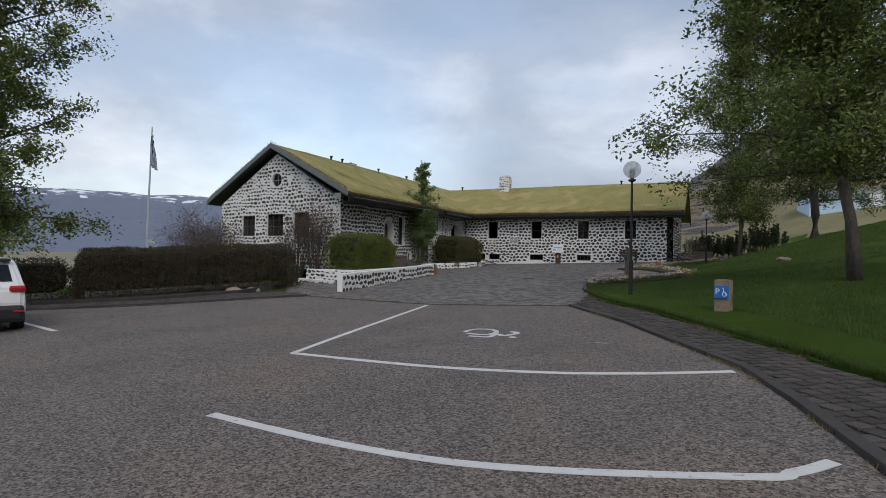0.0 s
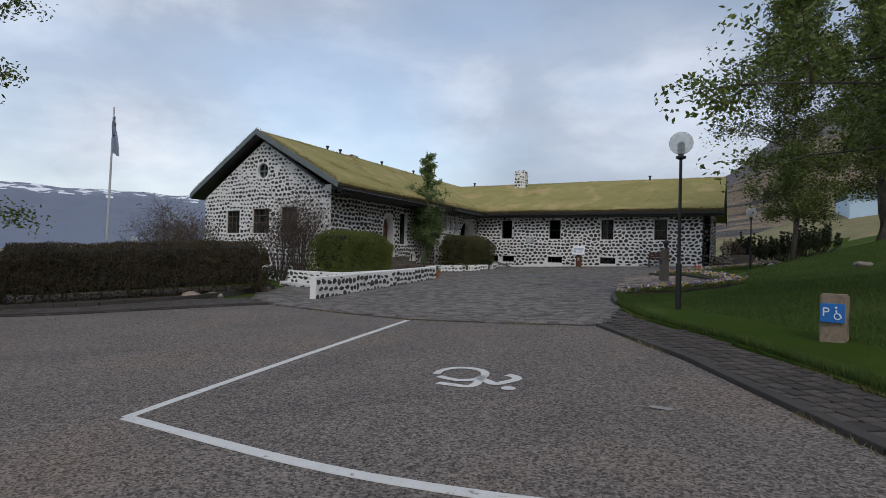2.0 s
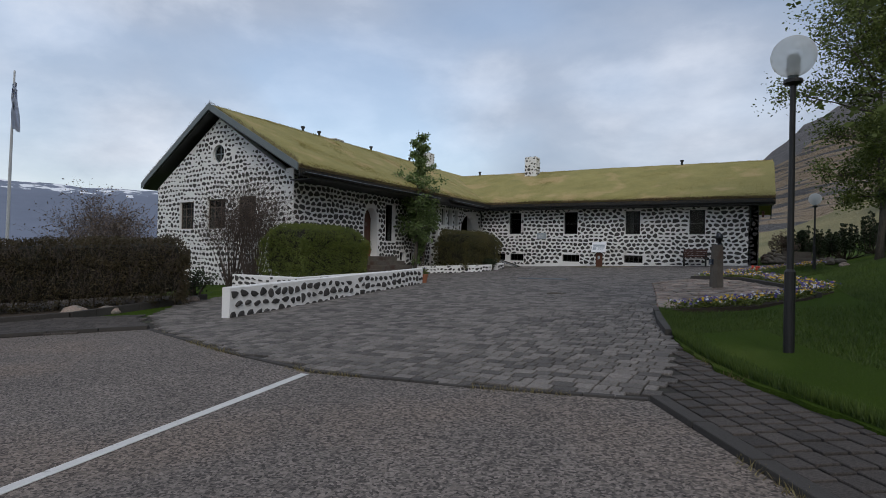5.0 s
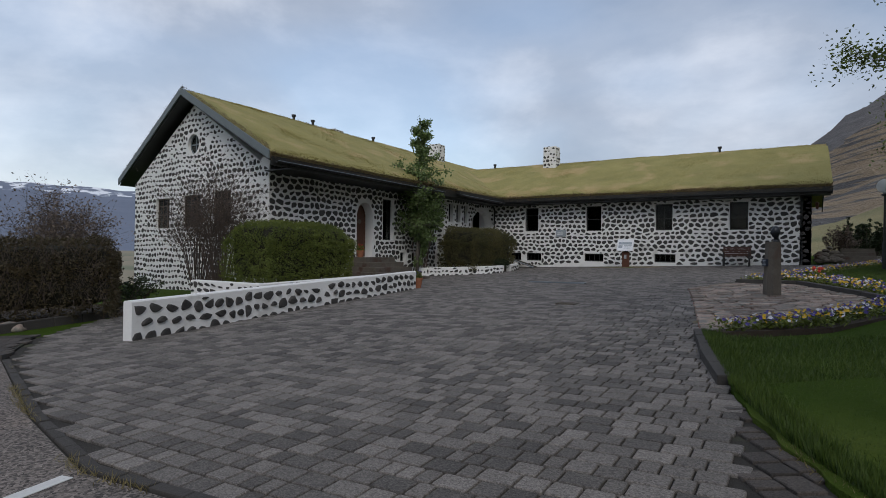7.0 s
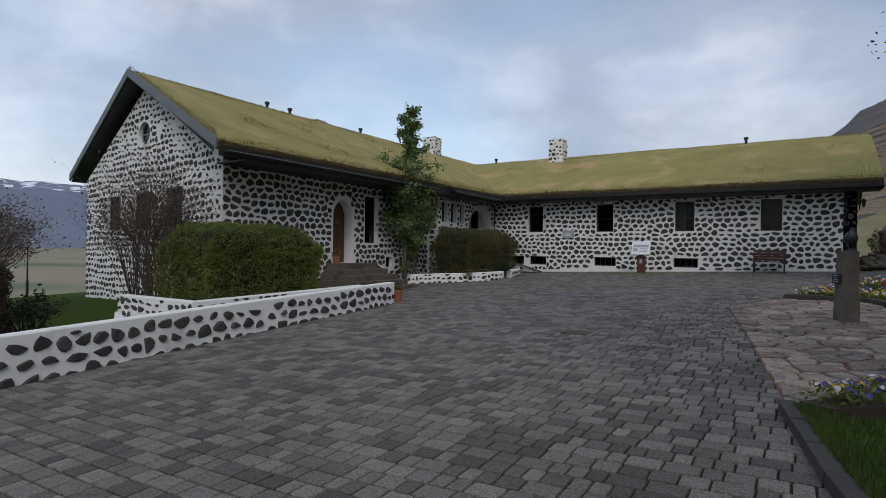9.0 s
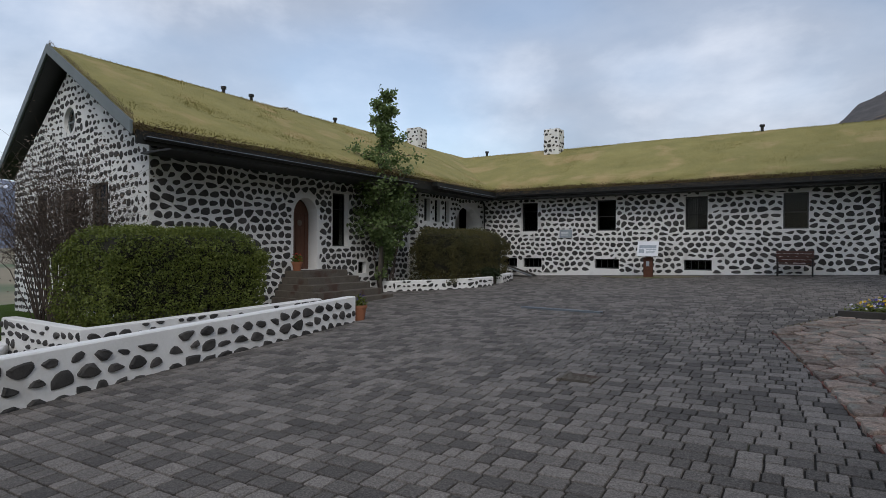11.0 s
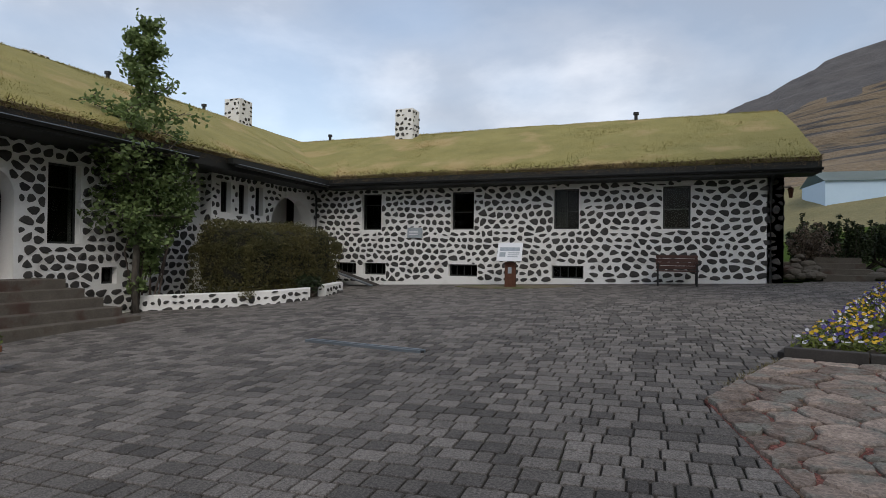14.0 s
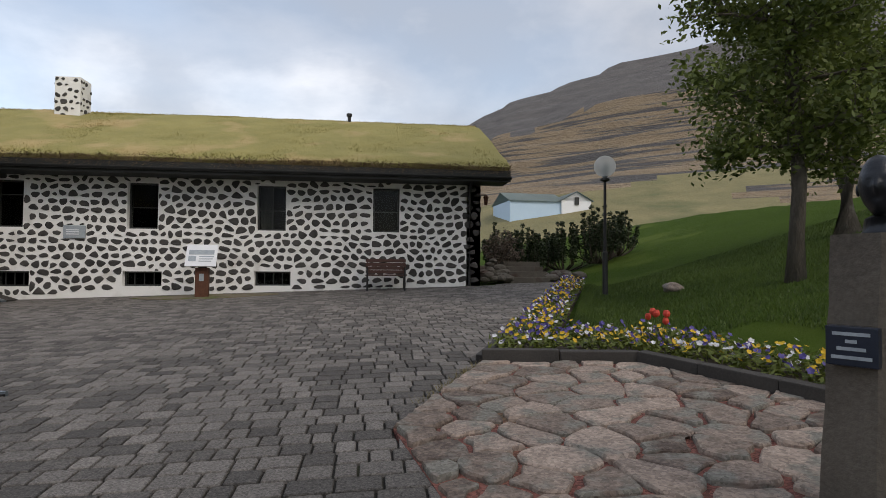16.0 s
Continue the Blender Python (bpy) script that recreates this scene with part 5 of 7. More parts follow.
def shrub(at, r, height, stems, leaves, size, mat, seed, label, name="shrub", bare=False):
    rng = random.Random(seed)
    s = tagged(new(name), label, "shrub")
    s.location = at
    bm = bmesh.new()
    clumps = []
    for k in range(stems):
        a, tilt = rng.uniform(0, 6.28), rng.uniform(0.1, 1.0)
        top = Vector((math.cos(a) * r * tilt, math.sin(a) * r * tilt, height * rng.uniform(0.6, 1.0) * (1.1 - 0.35 * tilt)))
        mid = top * 0.5 + Vector((rng.uniform(-0.1, 0.1), rng.uniform(-0.1, 0.1), height * 0.12))
        tube(bm, [(math.cos(a) * 0.12, math.sin(a) * 0.12, -0.05), mid, top], [0.013, 0.009, 0.003] if bare else [0.022, 0.014, 0.005], 4, cap=False)
        for j in range(14 if bare else 2):
            o = mid.lerp(top, rng.random())
            e = o + Vector((rng.uniform(-1, 1), rng.uniform(-1, 1), rng.uniform(0.1, 1))) * height * 0.22
            tube(bm, [o, e], [0.0045, 0.002] if bare else [0.007, 0.003], 3, cap=False)
            clumps.append((tuple(e), 0.16 * r))
        clumps += [(tuple(top), 0.3 * r), (tuple(mid), 0.4 * r)]
    part("stem", bm, TWIG, s)
    if leaves:
        leaf_cloud("foliage", clumps, leaves, size, mat, s, seed)
    return s


shrub((-10.7, 28.9, court(-10.7, 28.9)), 1.6, 3.9, 60, 2600, 0.03, LEAF_BROWN, 41, "tall bare reddish shrub with thin twigs before the gable", bare=True)
shrub((-12.1, 29.2, court(-12.1, 29.2)), 1.5, 3.4, 46, 1800, 0.03, LEAF_BROWN, 42, "bare thin-twigged shrub before the gable", bare=True)
shrub((-17.5, 27.3, court(-17.5, 27.3)), 1.7, 3.6, 50, 2600, 0.045, LEAF_BROWN, 43, "pale twiggy shrub in early leaf behind the hedge", bare=True)
shrub((-15.0, 26.6, court(-15.0, 26.6)), 1.5, 3.1, 40, 2200, 0.045, LEAF_BROWN, 44, "pale twiggy shrub in early leaf behind the hedge", bare=True)
shrub((-9.5, 25.6, court(-9.5, 25.6)), 0.7, 0.8, 16, 900, 0.045, LEAF_PINE, 45, "small dark shrub at the hedge's end")
shrub((5.75, 48.2, ground_height(5.75, 48.2)), 0.7, 1.5, 26, 1800, 0.045, LEAF_BROWN, 46, "reddish brown shrub by the house corner")
for k, (x, y, r, h) in enumerate([(7.0, 50.0, 0.8, 1.7), (8.6, 50.4, 1.1, 1.7), (9.7, 49.8, 1.0, 1.9), (10.6, 50.2, 0.9, 1.5), (8.0, 51.6, 1.0, 1.6), (6.5, 51.5, 0.7, 1.9)]):
    rng = random.Random(600 + k)
    b = tagged(new("dwarf_pine"), "dark green spiky dwarf pine by the garden steps", "shrub", "dwarf pines")
    z = ground_height(x, y)
    b.location = (x, y, z)
    bm = bmesh.new()
    cl = []
    for j in range(26):
        a, t = rng.uniform(0, 6.28), rng.random() ** 0.6
        base = Vector((math.cos(a) * r * t * 0.8, math.sin(a) * r * t * 0.8, 0.25))
        topz = h * (1.05 - 0.45 * t * t) * rng.uniform(0.75, 1.1)
        tip = Vector((math.cos(a) * r * t * 1.05, math.sin(a) * r * t * 1.05, topz))
        tube(bm, [(base.x * 0.3, base.y * 0.3, 0), base, tip], [0.03, 0.02, 0.006], 4, cap=False)
        for q in range(6):
            cl.append((tuple(base.lerp(tip, 0.25 + 0.15 * q)), 0.17 - 0.017 * q))
    part("stem", bm, TWIG, b)
    leaf_cloud("needles", cl, 4200, 0.055, LEAF_PINE, b, 650 + k)


# ---- garden walls of white mortar and dark stones ----
def garden_wall(name, path, thick, top, label, seed, row=0.2, wide=(0.2, 0.42), cap=0.05, pick=True, proud=0.025, below=0.3, gap=0.065):
    w = tagged(new(name), label, "garden wall")
    bm = bmesh.new()
    L, R = [], []
    n = len(path)
    for i, p in enumerate(path):
        a, b, c = Vector(path[max(0, i - 1)]), Vector(p), Vector(path[min(n - 1, i + 1)])
        d = ((b - a).normalized() if i else Vector((0, 0))) + ((c - b).normalized() if i < n - 1 else Vector((0, 0)))
        d.normalize()
        nn = Vector((-d.y, d.x))
        L.append(b + nn * thick)
        R.append(b)
    tops = [top(*p) for p in path]
    va = []
    for i in range(n):
        va.append([bm.verts.new((q.x, q.y, z)) for q, z in ((R[i], court(*R[i]) - below), (R[i], tops[i] - 0.02), (R[i].lerp(L[i], 0.08), tops[i]), (R[i].lerp(L[i], 0.92), tops[i]), (L[i], tops[i] - 0.02), (L[i], court(*R[i]) - below))])
    for a, b in zip(va, va[1:]):
        for k in range(5):
            bm.faces.new((a[k], b[k], b[k + 1], a[k + 1]))
    bm.faces.new(list(reversed(va[0])))
    bm.faces.new(va[-1])
    bmesh.ops.recalc_face_normals(bm, faces=bm.faces[:])
    part("mortar", bm, WHITE, w, "white painted mortar")
    for i in range(n - 1):
        p0, p1 = path[i], path[i + 1]
        ln = math.dist(p0, p1)
        t0, t1, b0, b1 = tops[i], tops[i + 1], court(*p0), court(*p1)
        m = wall_frame(p0, p1)
        m[2][0] = (t1 - t0) / ln
        m[2][3] = b0
        lay_stones(w, m, ln, 0, t0 - b0 - cap + 0.03, [], row=row, wide=wide, gap=gap, seed=seed + i, pick=(lambda u, z: True) if pick else None, proud=proud, base=lambda u: -0.06)
    return w


garden_wall("low_wall", [(-4.8, 22.95), (-5.5, 28.0), (-6.0, 32.6)], 0.2, lambda x, y: court(x, y) + 0.64 - 0.008 * (y - 23), "long low garden wall of dark stones in white mortar", 201, row=0.215, wide=(0.24, 0.42), cap=0.06, gap=0.072)
garden_wall("planter_wall", [(-10.3, 27.7), (-7.5, 27.75), (-7.4, 33.0)], 0.25, lambda x, y: 0.28 + 0.022 * (y - 27.7), "white and dark stone planter wall below the green hedge", 221, row=0.17, wide=(0.15, 0.32), cap=0.03)
garden_wall("window_well_wall", [(-11.0, 28.0), (-9.3, 27.1), (-8.1, 26.6)], 0.2, lambda x, y: court(x, y) + 0.16, "knee-low white stone edging by the cellar window", 225, row=0.15, wide=(0.14, 0.26), cap=0.03)
garden_wall("bed_wall", [(-10.05, 38.3), (-9.2, 38.85), (-8.2, 39.4), (-7.35, 40.3), (-7.1, 41.2)], 0.22, lambda x, y: court(x, y) + 0.38 - 0.02 * (y - 38.3), "curved low bed wall of dark stones in white mortar", 231, row=0.17, wide=(0.15, 0.32), cap=0.02)
garden_wall("bed_wall", [(-7.15, 42.0), (-7.3, 43.2)], 0.22, lambda x, y: court(x, y) + 0.32, "short end of the low bed wall in white mortar", 239, row=0.16, wide=(0.15, 0.3), cap=0.02)
bm = bmesh.new()
prism(bm, [(-10.05, 38.55), (-9.2, 39.05), (-8.4, 39.6), (-7.6, 40.4), (-7.35, 41.3), (-7.5, 43.2), (-10.0, 43.6)], -0.3, lambda x, y: court(x, y) + 0.22)
prism(bm, [(-10.3, 27.95), (-7.75, 28.0), (-7.65, 33.0), (-10.3, 33.4)], -0.9, 0.09)
prism(bm, [(-18.6, 12.3), (-12.1, 17.5), (-9.6, 19.6), (-8.65, 21.8), (-9.1, 24.2), (-9.5, 26.0), (-12, 26), (-20, 15)], lambda x, y: court(x, y) - 0.4, lambda x, y: court(x, y) + 0.06)
tagged(finish("planting_soil", bm, SOIL), "dark bare soil under the hedges", "soil", kind="structure")
bush = shrub((-7.45, 41.65, court(-7.45, 41.6) + 0.1), 0.5, 0.45, 14, 1500, 0.045, LEAF_PINE, 47, "low dark creeping juniper spilling over the bed wall", name="juniper")

# door steps, widest at the bottom
steps = tagged(new("door_steps"), "weathered dark concrete steps up to the arched door", "steps")
g0 = court(-9.0, 35.6)
for k in range(5):
    top = 0.92 - k * (0.92 - g0) / 5
    x1, grow = -9.75 + 0.32 * k, 0.12 * k
    bm = bmesh.new()
    box(bm, WX - 0.3 if k == 0 else WX + 0.0, x1, 34.65 - grow, 36.5 + grow * 1.4, g0 - 0.25, top - 0.001 * k, bevel=0.014)
    part("step", bm, COLUMN, steps)


def flower_pot(at, r, h, seed, blooms):
    p = tagged(new("flower_pot"), "terracotta pot of mixed flowers beside the white wall", "flower pot")
    p.location = at
    bm = bmesh.new()
    tube_profile(bm, [(r * 0.68, 0.0), (r * 0.95, h * 0.82), (r * 1.06, h * 0.82), (r * 1.06, h), (r * 0.92, h), (r * 0.86, h * 0.85)], 20)
    part("pot", bm, TERRACOTTA, p)
    leaf_cloud("leaves", [((0, 0, h + 0.05), r * 1.1)], 260, 0.04, LEAF_HEDGE, p, seed)
    leaf_cloud("blooms", [((0, 0, h + 0.12), r * 1.15)], 50, 0.03, blooms, p, seed + 1)
    return p


flower_pot((-6.12, 32.86, court(-6.12, 32.86)), 0.17, 0.34, 51, PETAL_V)
flower_pot((-10.15, 34.8, 0.92 - 0.0), 0.15, 0.26, 53, PETAL_R)


# ---- street furniture and loose things ----
def text_mesh(body, size, depth=0.003):
    cu = bpy.data.curves.new("lettering", "FONT")
    cu.body, cu.size, cu.extrude, cu.align_x, cu.align_y = body, size, depth, "CENTER", "CENTER"
    tmp = bpy.data.objects.new("lettering", cu)
    scene.collection.objects.link(tmp)
    dg = bpy.context.evaluated_depsgraph_get()
    me = bpy.data.meshes.new_from_object(tmp.evaluated_get(dg))
    bpy.data.objects.remove(tmp)
    return me


def lamp_post(x, y, globe_z, label):
    z = ground_height(x, y)
    p = thing("street_lamp", (x, y, z), label, "street lamp", "garden globe lamps")
    h = globe_z - z
    bm = bmesh.new()
    tube(bm, [(0, 0, -0.2), (0, 0, 0.95), (0, 0, 0.98), (0, 0, h - 0.32)], [0.058, 0.058, 0.036, 0.03], 14)
    part("pole", bm, IRON, p, "black painted steel pole")
    bm = bmesh.new()
    tube_profile(bm, [(0.035, h - 0.34), (0.1, h - 0.31), (0.1, h - 0.27), (0.05, h - 0.26)], 18)
    part("collar", bm, IRON, p)
    bm = bmesh.new()
    tube_profile(bm, [(0.045, h - 0.26), (0.07, h - 0.2), (0.07, h - 0.02), (0.05, h + 0.02), (0.02, h + 0.03)], 14)
    part("lamp_holder", bm, BARGE, p, "dark lamp holder inside the globe")
    bm = bmesh.new()
    bmesh.ops.create_uvsphere(bm, u_segments=32, v_segments=18, radius=0.235, matrix=Matrix.Translation((0, 0, h)))
    g = part("globe", bm, GLOBE, p, "clear glass globe", smooth=True)
    return p


lamp_post(5.05, 22.5, 3.46, "black lamp post with a clear globe on the lawn edge")
lamp_post(6.65, 41.9, 3.6, "black lamp post with a clear globe beside the pansy bed")
lamp_post(-27.5, 32.5, 1.55, "black lamp post with a pale globe below the house")

# the parking stone with its blue sign
ps = thing("parking_stone", (7.28, 19.1, ground_height(7.28, 19.1)), "rough-cut basalt post with a blue disabled parking sign", "sign", turn=-14)
bm = bmesh.new()
prism(bm, [(-0.15, -0.1), (0.13, -0.12), (0.16, 0.1), (-0.13, 0.13)], -0.15, 0.64)
bmesh.ops.bevel(bm, geom=bm.edges[:], offset=0.02, segments=2, affect="EDGES")
for v in bm.verts:
    v.co += Vector(noise.noise_vector(v.co * 6)) * 0.02
part("post", bm, TANSTONE, ps, "rough tan and grey stone")
sign = part("sign_plate", boxes((-0.14, 0.135, -0.16, -0.135, 0.27, 0.52), bevel=0.006), BLUE, ps, "blue plate with white marks")
pl = new("letter", text_mesh("P", 0.17))
pl.data.materials.append(SIGNWHITE)
pl.parent = sign
pl.matrix_local = pose(-0.075, -0.163, 0.40, 90)
bm = bmesh.new()
ring = [(0.055 + 0.035 * math.cos(a), -0.163, 0.355 + 0.04 * math.sin(a)) for a in np.linspace(radians(120), radians(380), 16)]
tube(bm, ring, [0.008] * len(ring), 5)
tube(bm, [(0.04, -0.163, 0.44), (0.045, -0.163, 0.39), (0.075, -0.163, 0.385), (0.1, -0.163, 0.335)], [0.011] * 4, 6)
bmesh.ops.create_icosphere(bm, subdivisions=2, radius=0.016, matrix=Matrix.Translation((0.038, -0.163, 0.467)))
part("wheelchair_mark", bm, SIGNWHITE, sign, "white wheelchair symbol")

# bust on a leaning basalt column
PB = (3.71, 32.2)
pz = court(*PB)
ped = thing("basalt_pedestal", (PB[0], PB[1], pz), "upright natural basalt column with a dark plaque", "pedestal", turn=-58)
bm = bmesh.new()
levels = [(-0.1, 0.9, 0.0), (0.5, 0.84, 0.015), (0.9, 0.82, 0.025), (1.19, 0.78, 0.03)]
outline = [(-0.165, -0.135), (0.065, -0.16), (0.175, -0.07), (0.165, 0.125), (-0.02, 0.165), (-0.16, 0.09)]
rings = [[bm.verts.new((x * s + o, y * s, z + (0.05 * (x > 0) if z > 1.2 else 0))) for x, y in outline] for z, s, o in levels]
for a, b in zip(rings, rings[1:]):
    for k in range(6):
        bm.faces.new((a[k], a[(k + 1) % 6], b[(k + 1) % 6], b[k]))
bm.faces.new(list(reversed(rings[0])))
bm.faces.new(rings[-1])
bmesh.ops.subdivide_edges(bm, edges=bm.edges[:], cuts=2, use_grid_fill=True)
for v in bm.verts:
    v.co += Vector(noise.noise_vector(v.co * 4)) * 0.018
part("column", bm, COLUMN, ped)
plq = part("plaque", boxes((-0.1, 0.08, -0.175, -0.12, 0.66, 0.82), bevel=0.004), PLAQUE, ped, "dark plaque with pale engraved lines")
for z, w in ((0.79, 0.13), (0.76, 0.04), (0.73, 0.1), (0.695, 0.14)):
    part("engraved_line", boxes((-0.01 - w / 2, -0.01 + w / 2, -0.178, -0.176, z - 0.007, z + 0.007)), SIGNGREY, plq)
bm = bmesh.new()
bmesh.ops.create_uvsphere(bm, u_segments=48, v_segments=36, radius=1.0)
for v in bm.verts:
    x, y, z = v.co
    taper = 1 - 0.30 * max(0, -z) ** 1.4
    v.co = Vector((x * 0.112 * taper, (y * 0.15 - 0.012 * (z < 0.1) * (y < 0)) * (1 - 0.15 * max(0, -z)), z * 0.2 + 0.35))
    if y < -0.3:
        v.co.y -= 0.042 * math.exp(-(x * x) / 0.02 - (z + 0.12) ** 2 / 0.05) - 0.012 * math.exp(-((abs(x) - 0.36) ** 2) / 0.03 - (z - 0.06) ** 2 / 0.012) + 0.012 * math.exp(-(z - 0.24) ** 2 / 0.012) - 0.012 * math.exp(-(z + 0.42) ** 2 / 0.004 - x * x / 0.09) + 0.014 * math.exp(-(z + 0.68) ** 2 / 0.02 - x * x / 0.06)
for sx in (-1, 1):
    bmesh.ops.create_uvsphere(bm, u_segments=10, v_segments=8, radius=0.035, matrix=Matrix.Translation((sx * 0.113, 0.01, 0.33)) @ Matrix.Diagonal((0.4, 0.8, 1.2, 1)))
tube(bm, [(0, 0.02, 0.0), (0, 0.025, 0.06), (0, 0.03, 0.14), (0, 0.025, 0.24)], [0.13, 0.098, 0.086, 0.09], 18)
bust = tagged(finish("bust", bm, BRONZE, smooth=True), "dark bronze portrait bust on the basalt column", "statue")
bust.matrix_world = pose(PB[0] + 0.06, PB[1] - 0.01, pz + 1.175, 0, 0, -50) @ Matrix.Scale(0.66, 4)


def bench(x0, x1, y):
    cx = (x0 + x1) / 2
    z = court(cx, y)
    b = thing("garden_bench", (cx, y, z), "dark red-brown slatted wooden bench against the white wall", "bench")
    w = (x1 - x0) / 2
    for k in range(4):
        part("seat_slat", boxes((-w, w, -0.28 + 0.115 * k, -0.175 + 0.115 * k, 0.4, 0.43), bevel=0.006), BENCHWOOD, b)
    for k in range(4):
        part("back_slat", boxes((-w, w, 0.18 + 0.012 * k, 0.21 + 0.012 * k, 0.46 + 0.1 * k, 0.55 + 0.1 * k), bevel=0.006), BENCHWOOD, b)
    for s in (-w + 0.05, w - 0.05):
        bm = bmesh.new()
        tube(bm, [(s, -0.27, 0), (s, -0.27, 0.62)], [0.024, 0.022], 8)
        part("leg", bm, IRON, b)
        bm = bmesh.new()
        tube(bm, [(s, 0.2, 0), (s, 0.2, 0.45), (s, 0.26, 0.88)], [0.024, 0.022, 0.02], 8)
        part("leg", bm, IRON, b)
        part("armrest", boxes((s - 0.03, s + 0.03, -0.32, 0.22, 0.621, 0.655), bevel=0.008), BENCHWOOD, b)
        part("rail", boxes((s - 0.02, s + 0.02, -0.26, 0.19, 0.36, 0.399)), IRON, b)
    return b


bench(1.42, 2.5, 45.25)

isg = thing("information_sign", (-2.6, 44.8, court(-2.6, 44.8)), "white information panel on a rusty steel post", "sign")
part("post", boxes((-0.16, 0.16, -0.06, 0.06, -0.1, 0.75), bevel=0.01), RUST, isg, "rust-brown steel post")
pan = part("panel", boxes((-0.37, 0.37, -0.02, 0.015, -0.29, 0.29), bevel=0.004), SIGNWHITE, isg, "white printed panel")
pan.matrix_local = pose(0, -0.09, 1.05, -22)
for a, b_, c, d in ((-0.3, 0.3, 0.02, 0.14), (-0.3, -0.12, -0.16, -0.02), (-0.05, 0.3, -0.05, -0.02), (-0.05, 0.28, -0.11, -0.085), (-0.05, 0.25, -0.17, -0.145)):
    part("print", boxes((a, b_, -0.024, -0.021, c, d)), SIGNGREY, pan)
part("bracket", boxes((-0.1, 0.1, -0.03, 0.03, 0.74, 0.92)), IRON, isg, "black bracket")
part("notice", boxes((-0.06, 0.05, -0.066, -0.061, 0.42, 0.6)), SIGNGREY, isg, "small grey notice")

plq2 = tagged(new("wall_plaque"), "pale grey stone plaque fixed to the wall", "plaque")
plq2.location = (-6.18, 45.97, 2.23)
part("plate", boxes((-0.27, 0.27, -0.025, 0.028, -0.17, 0.17), bevel=0.01), KERB, plq2).data.materials[0] = SIGNGREY
for z in (0.05, 0.0, -0.06):
    part("engraved_line", boxes((-0.2, 0.12, -0.029, -0.026, z - 0.012, z + 0.012)), SIGNWHITE, plq2)

# cellar hatch boards by the inner corner
hatch = tagged(new("cellar_hatch"), "sloping grey board hatch against the wall", "hatch")
hatch.location = (-8.3, 45.55, court(-8.3, 45.55))
for k in range(3):
    bm = bmesh.new()
    box(bm, -1.15, 0.95, -0.42 + k * 0.22, -0.22 + k * 0.22, -0.02, 0.02, bevel=0.005, m=pose(0, 0, 0.33, 0, 17))
    part("board", bm, STEEL if k == 0 else KERB, hatch)
part("bearer", boxes((-1.0, -0.9, -0.4, 0.2, -0.05, 0.55)), KERB, hatch)

# wall lantern over the corner
ln_ = tagged(new("wall_lantern"), "small dark lantern under the eave at the corner", "lamp")
ln_.location = (4.86, 46.25, 3.35)
part("bracket", boxes((-0.2, 0.0, -0.015, 0.015, 0.12, 0.15)), IRON, ln_)
bm = bmesh.new()
tube_profile(bm, [(0.04, -0.16), (0.075, 0.06), (0.09, 0.07), (0.02, 0.14)], 6)
part("lantern", bm, RUST, ln_)

# drain channel set in the paving, and a barred square for darker cobbles
dr = tagged(new("drain_channel"), "narrow galvanised drain channel set in the paving", "drain")
a, b = Vector((-3.45, 35.66)), Vector((-1.42, 35.2))
ang = math.degrees(math.atan2(b.y - a.y, b.x - a.x))
dr.matrix_world = pose(*((a + b) / 2), court(*((a + b) / 2)) + 0.034, 0, -1.37, ang)
L = (b - a).length / 2
for y in (-0.05, 0.05):
    part("rail", boxes((-L, L, y - 0.018, y + 0.018, -0.05, 0.008), bevel=0.003), STEEL, dr)
part("channel", boxes((-L, L, -0.036, 0.036, -0.06, -0.012)), IRON, dr)
# Made-up bars and frame in basalt colour, for a flush patch of cobbles.
gy_ = thing("dark_cobble_patch", (-0.02, 29.75, court(-0.02, 29.75) + 0.02), "barred square standing for darker cobbles in the paving", "drain")
for k in range(7):
    part("patch_bar", boxes((-0.17, 0.17, -0.165 + k * 0.05, -0.14 + k * 0.05, -0.02, 0.008)), COLUMN, gy_)
part("frame_bar", boxes((-0.21, -0.171, -0.21, 0.21, -0.03, 0.01)), COLUMN, gy_)
part("frame_bar", boxes((0.171, 0.21, -0.21, 0.21, -0.03, 0.01)), COLUMN, gy_)

# garden steps beside the house, with dry stone cheeks
gs = tagged(new("garden_steps"), "worn timber-edged garden steps beside a dry stone wall", "steps")
for k in range(4):
    z = court(6.3, 46.8)
    part("step", boxes((5.75, 6.95, 46.75 + 0.36 * k, 47.2 + 0.36 * k + (0.8 if k == 3 else 0), z - 0.1, z + 0.16 * (k + 1)), bevel=0.012), COLUMN, gs)
rk = random.Random(9)
for k in range(42):
    side = rk.choice((0, 0, 1))
    x = rk.uniform(4.95, 5.7) if side == 0 else rk.uniform(7.0, 8.3)
    y = rk.uniform(46.75, 47.6) + (0.4 if side else 0)
    s = rk.uniform(0.13, 0.26)
    bm = bmesh.new()
    bmesh.ops.create_icosphere(bm, subdivisions=2, radius=1.0)
    for v in bm.verts:
        v.co *= 1 + 0.22 * noise.noise(v.co * 1.6 + Vector((k, 0, 0)))
    bmesh.ops.transform(bm, matrix=pose(x, y, court(x, y) + (0.1 + rk.uniform(0, 0.55) * max(0, (y - 46.7) * 1.2)) * (1 if side == 0 else 0.3), 0, 0, rk.uniform(0, 90)) @ Matrix.Diagonal((s * 1.2, s * 0.9, s * 0.6, 1)), verts=bm.verts[:])
    tagged(finish("rock", bm, COLUMN, smooth=False), "rough brown dry-stone boulder beside the garden steps", "rock", "dry stone boulders")
